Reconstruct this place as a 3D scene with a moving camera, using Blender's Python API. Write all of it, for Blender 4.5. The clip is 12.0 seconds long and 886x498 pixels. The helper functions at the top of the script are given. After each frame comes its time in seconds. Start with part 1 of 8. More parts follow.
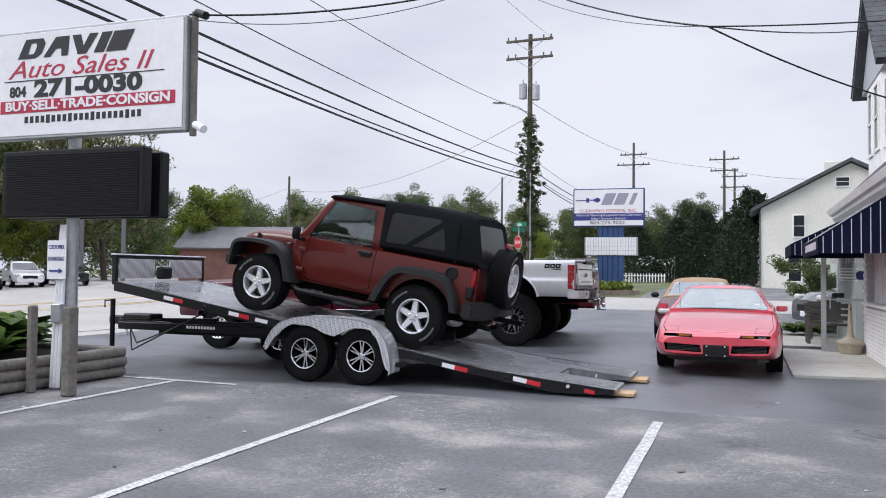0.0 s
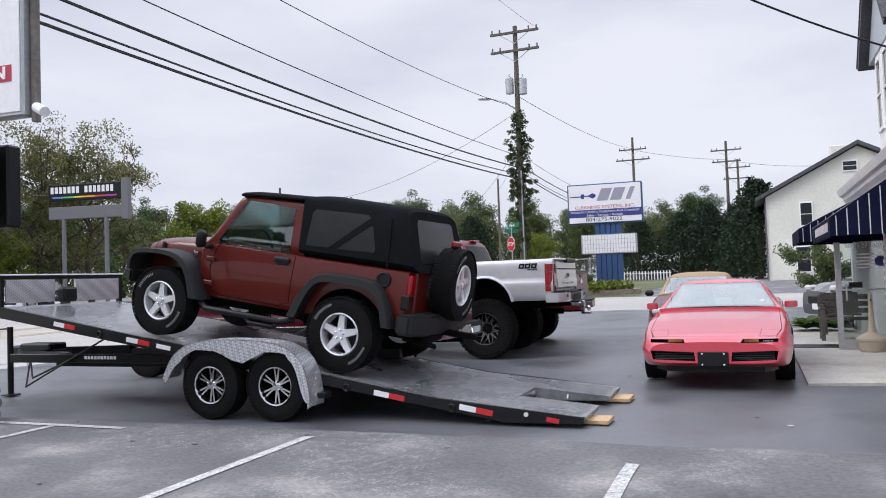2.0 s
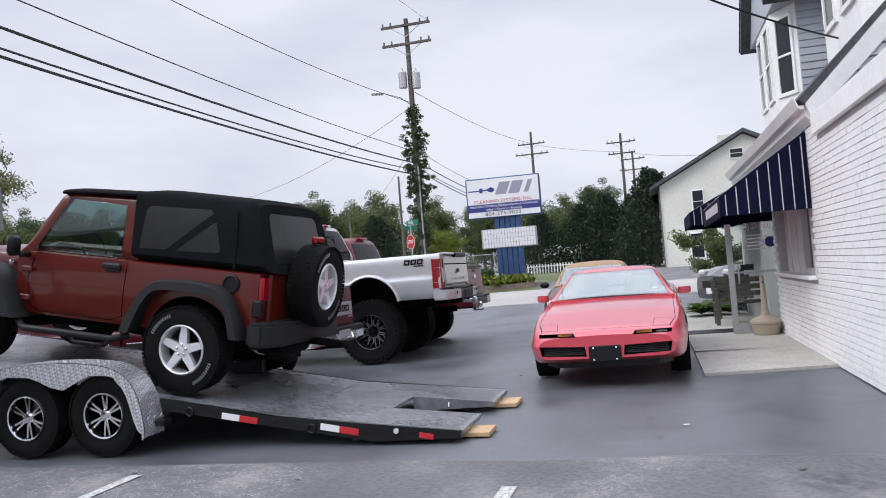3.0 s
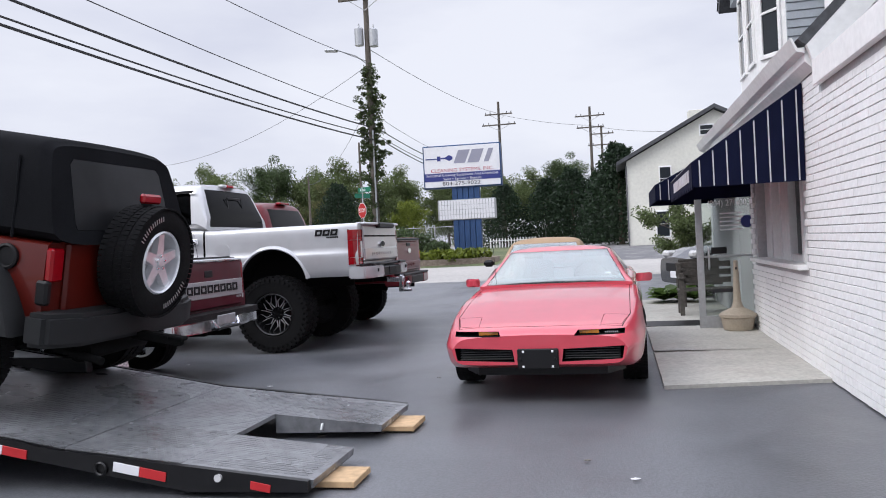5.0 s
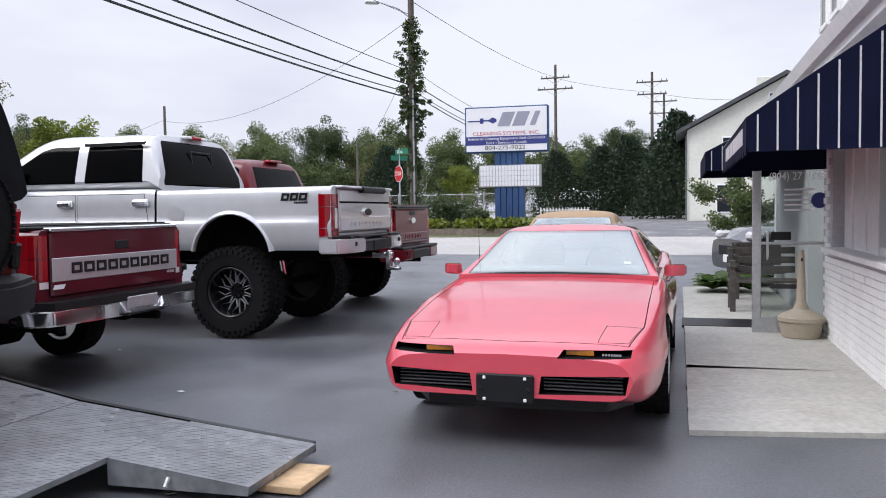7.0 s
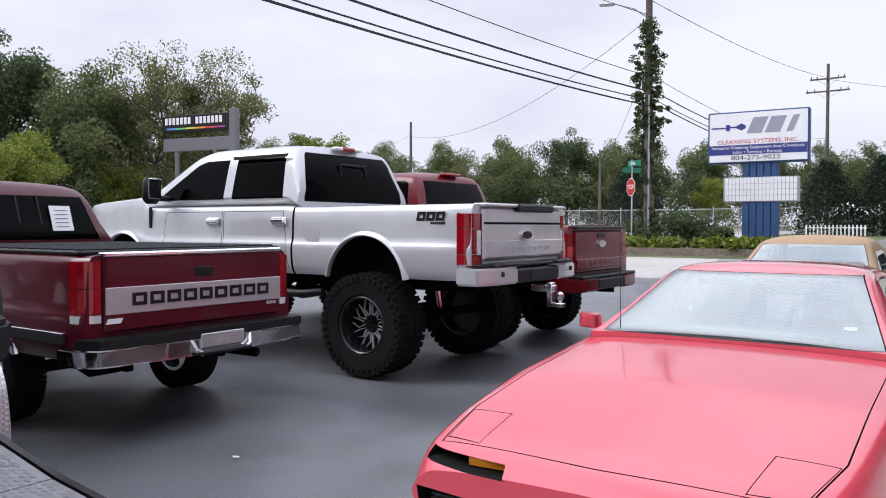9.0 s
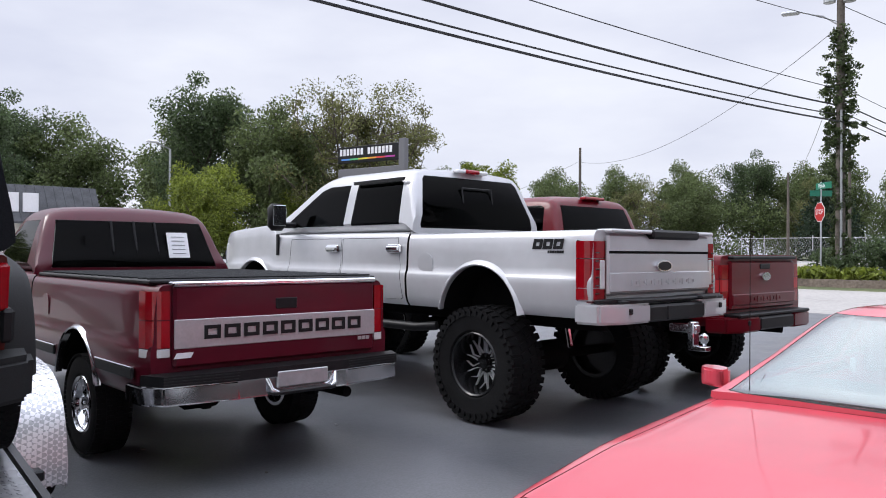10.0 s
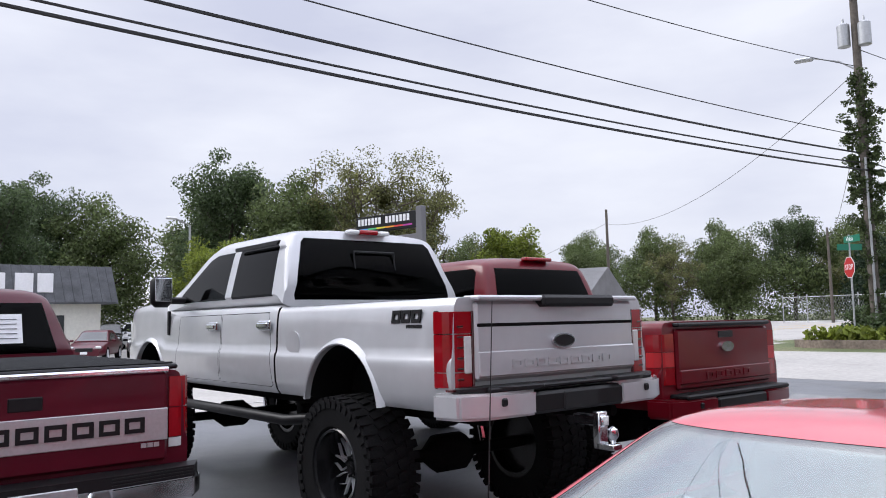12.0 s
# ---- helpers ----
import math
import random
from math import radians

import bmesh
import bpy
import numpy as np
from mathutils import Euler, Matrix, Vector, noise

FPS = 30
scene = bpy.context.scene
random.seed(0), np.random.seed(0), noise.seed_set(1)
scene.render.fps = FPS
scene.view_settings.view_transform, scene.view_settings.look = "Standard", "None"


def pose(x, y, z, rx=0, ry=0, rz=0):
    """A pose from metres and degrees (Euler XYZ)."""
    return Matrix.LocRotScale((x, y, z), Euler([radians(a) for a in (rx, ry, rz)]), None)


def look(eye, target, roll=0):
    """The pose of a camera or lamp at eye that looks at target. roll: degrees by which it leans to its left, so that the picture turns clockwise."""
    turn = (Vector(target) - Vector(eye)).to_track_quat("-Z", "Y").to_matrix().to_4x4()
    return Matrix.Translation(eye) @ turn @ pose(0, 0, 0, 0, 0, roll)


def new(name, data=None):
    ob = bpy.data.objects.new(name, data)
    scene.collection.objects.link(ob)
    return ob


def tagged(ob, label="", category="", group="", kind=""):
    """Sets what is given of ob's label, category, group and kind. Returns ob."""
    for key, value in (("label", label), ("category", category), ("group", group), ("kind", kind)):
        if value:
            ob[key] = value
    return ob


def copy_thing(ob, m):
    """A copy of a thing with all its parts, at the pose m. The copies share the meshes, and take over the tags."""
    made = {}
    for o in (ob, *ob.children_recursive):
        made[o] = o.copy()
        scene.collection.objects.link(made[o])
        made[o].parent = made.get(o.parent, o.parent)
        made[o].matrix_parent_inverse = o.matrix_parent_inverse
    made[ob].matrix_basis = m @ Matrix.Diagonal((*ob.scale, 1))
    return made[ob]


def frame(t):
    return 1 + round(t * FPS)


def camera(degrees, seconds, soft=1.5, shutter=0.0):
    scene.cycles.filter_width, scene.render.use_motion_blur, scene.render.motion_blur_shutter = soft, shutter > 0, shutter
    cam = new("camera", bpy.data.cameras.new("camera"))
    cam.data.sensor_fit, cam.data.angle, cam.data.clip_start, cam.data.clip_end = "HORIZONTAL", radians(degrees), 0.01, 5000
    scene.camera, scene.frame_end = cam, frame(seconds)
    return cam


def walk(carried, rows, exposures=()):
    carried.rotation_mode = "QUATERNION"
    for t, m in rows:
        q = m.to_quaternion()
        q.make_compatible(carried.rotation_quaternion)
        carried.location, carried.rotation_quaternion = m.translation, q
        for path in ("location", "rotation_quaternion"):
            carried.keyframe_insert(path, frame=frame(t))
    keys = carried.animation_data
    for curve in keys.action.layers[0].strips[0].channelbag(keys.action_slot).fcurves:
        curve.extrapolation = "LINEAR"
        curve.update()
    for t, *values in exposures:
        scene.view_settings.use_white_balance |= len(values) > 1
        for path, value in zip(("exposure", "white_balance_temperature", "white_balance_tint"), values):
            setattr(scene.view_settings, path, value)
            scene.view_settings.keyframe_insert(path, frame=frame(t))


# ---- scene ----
cam = camera(59.1, 12.0, soft=1.0)
PATH = [
    (0, (-2.075, -12.476, 1.419), (-2.793, -10.611, 1.481), 0.6),
    (0.5, (-2.063, -12.028, 1.414), (-2.994, -10.26, 1.507), 1.2),
    (1, (-2.078, -11.552, 1.398), (-3.046, -9.804, 1.489), 0.7),
    (1.5, (-2.041, -11.043, 1.379), (-2.923, -9.25, 1.456), -0.6),
    (2, (-1.963, -10.472, 1.391), (-2.698, -8.613, 1.471), -2.0),
    (2.5, (-1.956, -9.888, 1.38), (-2.55, -7.98, 1.461), -3.6),
    (3, (-1.872, -9.422, 1.346), (-2.385, -7.49, 1.412), -4.6),
    (3.5, (-1.827, -8.929, 1.376), (-2.297, -6.985, 1.414), -4.7),
    (5.5, (-1.681, -6.799, 1.352), (-2.132, -4.851, 1.324), -2.3),
    (6, (-1.594, -6.289, 1.375), (-2.073, -4.348, 1.323), -1.8),
    (6.5, (-1.561, -5.778, 1.391), (-2.08, -3.848, 1.309), -1.3),
    (8.5, (-1.184, -3.817, 1.449), (-2.133, -2.059, 1.366), -0.1),
    (9, (-1.294, -3.334, 1.491), (-2.442, -1.697, 1.433), -0.0),
    (9.5, (-1.342, -2.836, 1.491), (-2.692, -1.361, 1.467), 0.2),
    (10, (-1.382, -2.407, 1.504), (-2.863, -1.063, 1.515), 0.3),
    (10.5, (-1.451, -1.959, 1.516), (-2.959, -0.647, 1.574), 0.1),
    (11, (-1.43, -1.409, 1.511), (-2.904, -0.062, 1.627), -0.6),
    (11.5, (-1.421, -0.934, 1.544), (-2.838, 0.469, 1.698), -1.2),
    (12, (-1.434, -0.482, 1.545), (-2.979, 0.774, 1.731), -1.3),
]
walk(cam, [(t, look(eye, target, roll)) for t, eye, target, roll in PATH], exposures=((0, 0.04), (3.7, 0.04), (6, 0.12), (9, 0.18), (12, 0.16)))


# ---- world and light ----
SUN_ELEV, SUN_ROT = radians(42), radians(232)
world = bpy.data.worlds.new("overcast_sky")
scene.world = world
world.use_nodes = True
wn = world.node_tree
wn.nodes.clear()
w_out = wn.nodes.new("ShaderNodeOutputWorld")
w_bg = wn.nodes.new("ShaderNodeBackground")
w_sky = wn.nodes.new("ShaderNodeTexSky")
w_sky.sky_type, w_sky.sun_disc, w_sky.sun_elevation, w_sky.sun_rotation = "NISHITA", False, SUN_ELEV, SUN_ROT
w_tc = wn.nodes.new("ShaderNodeTexCoord")
w_map = wn.nodes.new("ShaderNodeMapping")
w_map.inputs["Scale"].default_value = (1.0, 1.0, 3.2)
w_cl = wn.nodes.new("ShaderNodeTexNoise")
w_cl.inputs["Scale"].default_value, w_cl.inputs["Detail"].default_value, w_cl.inputs["Roughness"].default_value = 1.7, 6.0, 0.5
w_ramp = wn.nodes.new("ShaderNodeValToRGB")
w_ramp.color_ramp.elements[0].position, w_ramp.color_ramp.elements[0].color = 0.36, (5.9, 6.15, 7.6, 1)
w_ramp.color_ramp.elements[1].position, w_ramp.color_ramp.elements[1].color = 0.64, (8.45, 8.65, 9.6, 1)
w_mix = wn.nodes.new("ShaderNodeMixRGB")
w_mix.inputs[0].default_value = 0.93
wn.links.new(w_tc.outputs["Generated"], w_map.inputs["Vector"])
wn.links.new(w_map.outputs["Vector"], w_cl.inputs["Vector"])
wn.links.new(w_cl.outputs["Fac"], w_ramp.inputs["Fac"])
wn.links.new(w_sky.outputs["Color"], w_mix.inputs[1])
wn.links.new(w_ramp.outputs["Color"], w_mix.inputs[2])
w_sep = wn.nodes.new("ShaderNodeSeparateXYZ")
wn.links.new(w_tc.outputs["Generated"], w_sep.inputs["Vector"])
w_zen = wn.nodes.new("ShaderNodeMapRange")
w_zen.interpolation_type = "SMOOTHSTEP"
for key, val in (("From Min", 0.36), ("From Max", 0.9), ("To Min", 1.0), ("To Max", 2.9)):
    w_zen.inputs[key].default_value = val
wn.links.new(w_sep.outputs["Z"], w_zen.inputs["Value"])
w_mul = wn.nodes.new("ShaderNodeVectorMath")
w_mul.operation = "SCALE"
wn.links.new(w_mix.outputs["Color"], w_mul.inputs[0])
wn.links.new(w_zen.outputs["Result"], w_mul.inputs["Scale"])
wn.links.new(w_mul.outputs["Vector"], w_bg.inputs["Color"])
w_bg.inputs["Strength"].default_value = 0.1
wn.links.new(w_bg.outputs["Background"], w_out.inputs["Surface"])
sun = new("sun", bpy.data.lights.new("sun", "SUN"))
sun.data.energy, sun.data.angle, sun.data.color = 1.5, radians(25), (1.0, 0.98, 0.97)
sun.matrix_world = look((0, 0, 60), (0 - 60 * math.sin(SUN_ROT) / math.tan(SUN_ELEV), 0 - 60 * math.cos(SUN_ROT) / math.tan(SUN_ELEV), 0))


# ---- materials ----
def mat(name, color, rough=0.6, metal=0.0, vary=0.12, grain=30.0, stain=1.2, bump=0.0, coat=0.0, dirt=None, emit=0.0, spec=0.5, sheen=0.0):
    """A surface: base colour with grain and broad stains, and fine relief."""
    m = bpy.data.materials.new(name)
    m.use_nodes = True
    nt = m.node_tree
    b = nt.nodes["Principled BSDF"]
    b.inputs["Base Color"].default_value = (*color, 1)
    b.inputs["Roughness"].default_value, b.inputs["Metallic"].default_value = rough, metal
    b.inputs["Coat Weight"].default_value, b.inputs["Coat Roughness"].default_value = coat, 0.06
    b.inputs["Specular IOR Level"].default_value = spec
    if emit:
        b.inputs["Emission Color"].default_value, b.inputs["Emission Strength"].default_value = (*color, 1), emit
    if vary or bump:
        tc = nt.nodes.new("ShaderNodeTexCoord")
        n1 = nt.nodes.new("ShaderNodeTexNoise")
        n1.inputs["Scale"].default_value, n1.inputs["Detail"].default_value = grain, 5
        n2 = nt.nodes.new("ShaderNodeTexNoise")
        n2.inputs["Scale"].default_value, n2.inputs["Detail"].default_value = stain, 4
        nt.links.new(tc.outputs["Object"], n1.inputs["Vector"])
        nt.links.new(tc.outputs["Object"], n2.inputs["Vector"])
        if vary:
            r1 = nt.nodes.new("ShaderNodeMapRange")
            r1.inputs["From Min"].default_value, r1.inputs["From Max"].default_value = 0.3, 0.7
            r1.inputs["To Min"].default_value, r1.inputs["To Max"].default_value = 1 - vary, 1 + vary
            r2 = nt.nodes.new("ShaderNodeMapRange")
            r2.inputs["From Min"].default_value, r2.inputs["From Max"].default_value = 0.3, 0.7
            r2.inputs["To Min"].default_value, r2.inputs["To Max"].default_value = 1 - vary, 1 + vary
            nt.links.new(n1.outputs["Fac"], r1.inputs["Value"])
            nt.links.new(n2.outputs["Fac"], r2.inputs["Value"])
            mul = nt.nodes.new("ShaderNodeMath")
            mul.operation = "MULTIPLY"
            nt.links.new(r1.outputs["Result"], mul.inputs[0])
            nt.links.new(r2.outputs["Result"], mul.inputs[1])
            sc = nt.nodes.new("ShaderNodeVectorMath")
            sc.operation = "SCALE"
            if dirt:
                mx = nt.nodes.new("ShaderNodeMixRGB")
                mx.inputs[1].default_value, mx.inputs[2].default_value = (*color, 1), (*dirt, 1)
                rr = nt.nodes.new("ShaderNodeMapRange")
                rr.inputs["From Min"].default_value, rr.inputs["From Max"].default_value = 0.52, 0.75
                nt.links.new(n2.outputs["Fac"], rr.inputs["Value"])
                nt.links.new(rr.outputs["Result"], mx.inputs[0])
                nt.links.new(mx.outputs[0], sc.inputs[0])
            else:
                sc.inputs[0].default_value = color
            nt.links.new(mul.outputs[0], sc.inputs["Scale"])
            nt.links.new(sc.outputs["Vector"], b.inputs["Base Color"])
        if sheen:
            rs = nt.nodes.new("ShaderNodeMapRange")
            rs.inputs["From Min"].default_value, rs.inputs["From Max"].default_value = 0.32, 0.68
            rs.inputs["To Min"].default_value, rs.inputs["To Max"].default_value = rough - sheen, rough + sheen
            nt.links.new(n2.outputs["Fac"], rs.inputs["Value"])
            nt.links.new(rs.outputs["Result"], b.inputs["Roughness"])
        if bump:
            bp = nt.nodes.new("ShaderNodeBump")
            bp.inputs["Strength"].default_value, bp.inputs["Distance"].default_value = bump, 0.01
            nt.links.new(n1.outputs["Fac"], bp.inputs["Height"])
            nt.links.new(bp.outputs["Normal"], b.inputs["Normal"])
    return m


def glass(name, color=(0.9, 0.95, 0.93), alpha=0.25, rough=0.02, base=0.02, power=5.0):
    """A tinted pane: part clear, part glossy."""
    m = bpy.data.materials.new(name)
    m.use_nodes = True
    nt = m.node_tree
    nt.nodes.remove(nt.nodes["Principled BSDF"])
    out = nt.nodes["Material Output"]
    tr = nt.nodes.new("ShaderNodeBsdfTransparent")
    tr.inputs["Color"].default_value = (*[c * (1 - alpha) for c in color], 1)
    gl = nt.nodes.new("ShaderNodeBsdfGlossy")
    gl.inputs["Roughness"].default_value = rough
    lw = nt.nodes.new("ShaderNodeLayerWeight")
    lw.inputs["Blend"].default_value = 0.5
    pw = nt.nodes.new("ShaderNodeMath")
    pw.operation, pw.inputs[1].default_value = "POWER", power
    fr = nt.nodes.new("ShaderNodeMath")
    fr.operation, fr.inputs[1].default_value, fr.inputs[2].default_value = "MULTIPLY_ADD", 0.75, base
    nt.links.new(lw.outputs["Facing"], pw.inputs[0])
    nt.links.new(pw.outputs[0], fr.inputs[0])
    mx = nt.nodes.new("ShaderNodeMixShader")
    nt.links.new(fr.outputs[0], mx.inputs[0])
    nt.links.new(tr.outputs[0], mx.inputs[1])
    nt.links.new(gl.outputs[0], mx.inputs[2])
    nt.links.new(mx.outputs[0], out.inputs["Surface"])
    return m


ASPHALT = mat("asphalt", (0.105, 0.109, 0.119), 0.44, vary=0.2, grain=60, stain=0.8, bump=0.25, spec=0.8, sheen=0.13)
ASPHALT_OLD = mat("worn_asphalt", (0.125, 0.125, 0.13), 0.8, vary=0.24, grain=26, stain=1.1, bump=0.6, dirt=(0.235, 0.222, 0.21), sheen=0.1)


def worn_asphalt(m):
    """Adds pale stone speckle in scuffed patches, and round oil spots."""
    nt = m.node_tree
    b = nt.nodes["Principled BSDF"]
    old = b.inputs["Base Color"].links[0].from_socket
    tc = nt.nodes.new("ShaderNodeTexCoord")

    def field(kind, scale, lo, hi, detail=4):
        n = nt.nodes.new(kind)
        n.inputs["Scale"].default_value = scale
        if kind == "ShaderNodeTexNoise":
            n.inputs["Detail"].default_value = detail
        r = nt.nodes.new("ShaderNodeMapRange")
        r.interpolation_type = "SMOOTHSTEP"
        r.inputs["From Min"].default_value, r.inputs["From Max"].default_value = lo, hi
        nt.links.new(tc.outputs["Object"], n.inputs["Vector"])
        nt.links.new(n.outputs[0], r.inputs["Value"])
        return r.outputs["Result"]

    def layer(base, fac, color):
        x = nt.nodes.new("ShaderNodeMixRGB")
        nt.links.new(fac, x.inputs[0])
        nt.links.new(base, x.inputs[1])
        x.inputs[2].default_value = (*color, 1)
        return x.outputs[0]

    def both(p, q, k=1.0):
        x = nt.nodes.new("ShaderNodeMath")
        x.operation = "MULTIPLY"
        nt.links.new(p, x.inputs[0])
        nt.links.new(q, x.inputs[1])
        y = nt.nodes.new("ShaderNodeMath")
        y.operation, y.inputs[1].default_value = "MULTIPLY", k
        nt.links.new(x.outputs[0], y.inputs[0])
        return y.outputs[0]
    speck = field("ShaderNodeTexNoise", 70.0, 0.52, 0.6, 2)
    patch = field("ShaderNodeTexNoise", 0.55, 0.47, 0.6, 6)
    wide = field("ShaderNodeTexNoise", 9.0, 0.4, 0.6, 5)
    col = layer(old, both(patch, both(speck, wide), 0.75), (0.36, 0.34, 0.32))
    col = layer(col, both(field("ShaderNodeTexVoronoi", 0.45, 0.16, 0.05), wide, 0.7), (0.05, 0.05, 0.053))
    nt.links.new(col, b.inputs["Base Color"])


worn_asphalt(ASPHALT_OLD)
ROAD = mat("road_surface", (0.36, 0.345, 0.325), 0.85, vary=0.12, grain=8, stain=0.3, bump=0.2)
CONCRETE = mat("concrete", (0.43, 0.42, 0.38), 0.8, vary=0.13, grain=25, stain=1.5, bump=0.25, dirt=(0.3, 0.28, 0.25))
GRASS = mat("grass", (0.09, 0.11, 0.04), 0.9, vary=0.35, grain=9, stain=0.4, bump=0.6, dirt=(0.16, 0.13, 0.08))
LINE_WHITE = mat("white_line_paint", (0.5, 0.5, 0.49), 0.8, vary=0.42, grain=40, stain=11, bump=0.25, dirt=(0.13, 0.13, 0.13))
LINE_YELLOW = mat("yellow_line_paint", (0.55, 0.36, 0.08), 0.8, vary=0.15, grain=10)
BRICK_WHITE = mat("white_painted_brick", (0.86, 0.86, 0.86), 0.55, vary=0.05, grain=20, stain=2, bump=0.35)
# White-painted mortar, its colour greyed for dirt and for shadow in the joints.
MORTAR_SHADED = mat("shaded_dirty_white_mortar", (0.5, 0.5, 0.51), 0.7, vary=0.08, grain=30, stain=2, bump=0.3)
TRIM_WHITE = mat("white_trim_paint", (0.84, 0.84, 0.83), 0.45, vary=0.05, grain=15, stain=1.5)
SIDING = mat("pale_blue_siding", (0.42, 0.455, 0.49), 0.5, vary=0.05)
SHINGLE = mat("dark_shingle", (0.075, 0.078, 0.085), 0.85, vary=0.25, grain=20, stain=2, bump=0.5)
STUCCO = mat("cream_stucco", (0.72, 0.71, 0.64), 0.8, vary=0.06, grain=6, stain=0.4, bump=0.2)
NAVY = mat("navy_canvas", (0.006, 0.008, 0.026), 0.9, vary=0.15, grain=120, stain=3, bump=0.1, spec=0.1)
STRIPE = mat("white_canvas_stripe", (0.5, 0.5, 0.52), 0.85, vary=0.1, grain=80)
WOOD_POLE = mat("weathered_pole_wood", (0.11, 0.095, 0.08), 0.9, vary=0.25, grain=14, stain=1, bump=0.5)
WOOD_GREY = mat("grey_weathered_timber", (0.165, 0.152, 0.135), 0.85, vary=0.25, grain=18, stain=2, bump=0.5)
WOOD_NEW = mat("fresh_pine", (0.5, 0.34, 0.19), 0.7, vary=0.15, grain=20, stain=4, bump=0.2)
GALV = mat("galvanised_steel", (0.45, 0.46, 0.47), 0.45, 0.7, vary=0.1, grain=20)
BLACK_CABLE = mat("black_cable", (0.012, 0.012, 0.013), 0.6, vary=0)
GREY_CABLE = mat("grey_cable", (0.14, 0.14, 0.15), 0.6, vary=0)
SIGN_WHITE = mat("white_sign_face", (0.78, 0.78, 0.8), 0.35, vary=0.04, grain=10, stain=1)
SIGN_BLACK = mat("black_lettering", (0.015, 0.015, 0.018), 0.4, vary=0)
SIGN_RED = mat("crimson_lettering", (0.42, 0.02, 0.055), 0.4, vary=0)
SIGN_BLUE = mat("blue_lettering", (0.03, 0.04, 0.2), 0.4, vary=0)
BLUE_STEEL = mat("blue_painted_steel", (0.02, 0.06, 0.16), 0.5, vary=0.12, grain=5, stain=1)
BLACK_PLASTIC = mat("black_plastic", (0.008, 0.008, 0.009), 0.45, vary=0.1, grain=80, bump=0.05, spec=0.28)
GREY_PLASTIC = mat("grey_textured_plastic", (0.015, 0.016, 0.017), 0.6, vary=0.1, grain=120, bump=0.1, spec=0.3)
RUBBER = mat("tyre_rubber", (0.009, 0.009, 0.0095), 0.8, vary=0.2, grain=60, stain=5, bump=0.15, spec=0.1)
CHROME = mat("chrome", (0.75, 0.76, 0.78), 0.12, 1.0, vary=0.03)
ALLOY = mat("silver_alloy", (0.72, 0.73, 0.75), 0.35, 0.45, vary=0.05)
DARK_ALLOY = mat("black_alloy", (0.012, 0.012, 0.013), 0.25, 0.3, vary=0.05)
TRAILER_BLACK = mat("black_trailer_paint", (0.007, 0.007, 0.008), 0.35, vary=0.2, grain=10, stain=2, coat=0.12, spec=0.3)
TAIL_RED = mat("red_lens", (0.27, 0.003, 0.008), 0.12, vary=0.05, coat=0.3, spec=0.4)
CLEAR_LENS = mat("clear_lens", (0.6, 0.6, 0.6), 0.1, vary=0.05, coat=1.0)
AMBER = mat("amber_lens", (0.42, 0.15, 0.008), 0.12, vary=0.1, coat=1.0)
REFLECT_RED = mat("red_reflector", (0.5, 0.02, 0.025), 0.35, vary=0.05)
DARK_CLOTH = mat("dark_seat_cloth", (0.03, 0.03, 0.033), 0.9, vary=0.15)
BARK = mat("bark", (0.085, 0.07, 0.055), 0.95, vary=0.25, grain=8, stain=1, bump=0.6)
PANE_CLEAR = glass("clear_glass", (0.93, 0.97, 0.95), 0.12)
PANE_TINT = glass("tinted_glass", (0.5, 0.55, 0.55), 0.78)
PANE_DARK = glass("dark_privacy_glass", (0.25, 0.27, 0.28), 0.85, base=0.006)
PANE_HOUSE = mat("dark_house_window", (0.022, 0.026, 0.03), 0.08, vary=0.1, spec=0.35)


# ---- mesh helpers ----
def part(name, bm, material, parent=None, label="", smooth=None):
    """Links a bmesh (or mesh) as one mesh object under a thing or part."""
    if isinstance(bm, bmesh.types.BMesh):
        bmesh.ops.recalc_face_normals(bm, faces=bm.faces)
        me = bpy.data.meshes.new(name)
        bm.to_mesh(me)
        bm.free()
    else:
        me = bm
    mats = material if isinstance(material, (list, tuple)) else [material]
    index = np.zeros(len(me.polygons), dtype=np.int32)
    me.polygons.foreach_get("material_index", index)
    me.materials.clear()
    for m in mats:
        me.materials.append(m)
    me.polygons.foreach_set("material_index", np.minimum(index, len(mats) - 1).astype(np.int32))
    if smooth:
        for p in me.polygons:
            p.use_smooth = True
        me.set_sharp_from_angle(angle=radians(smooth))
    ob = new(name, me)
    if parent:
        ob.parent = parent
    if label:
        tagged(ob, label)
    return ob


def thing(name, m, label, category, group="", kind=""):
    ob = new(name)
    ob.matrix_basis = m
    return tagged(ob, label, category, group, kind)


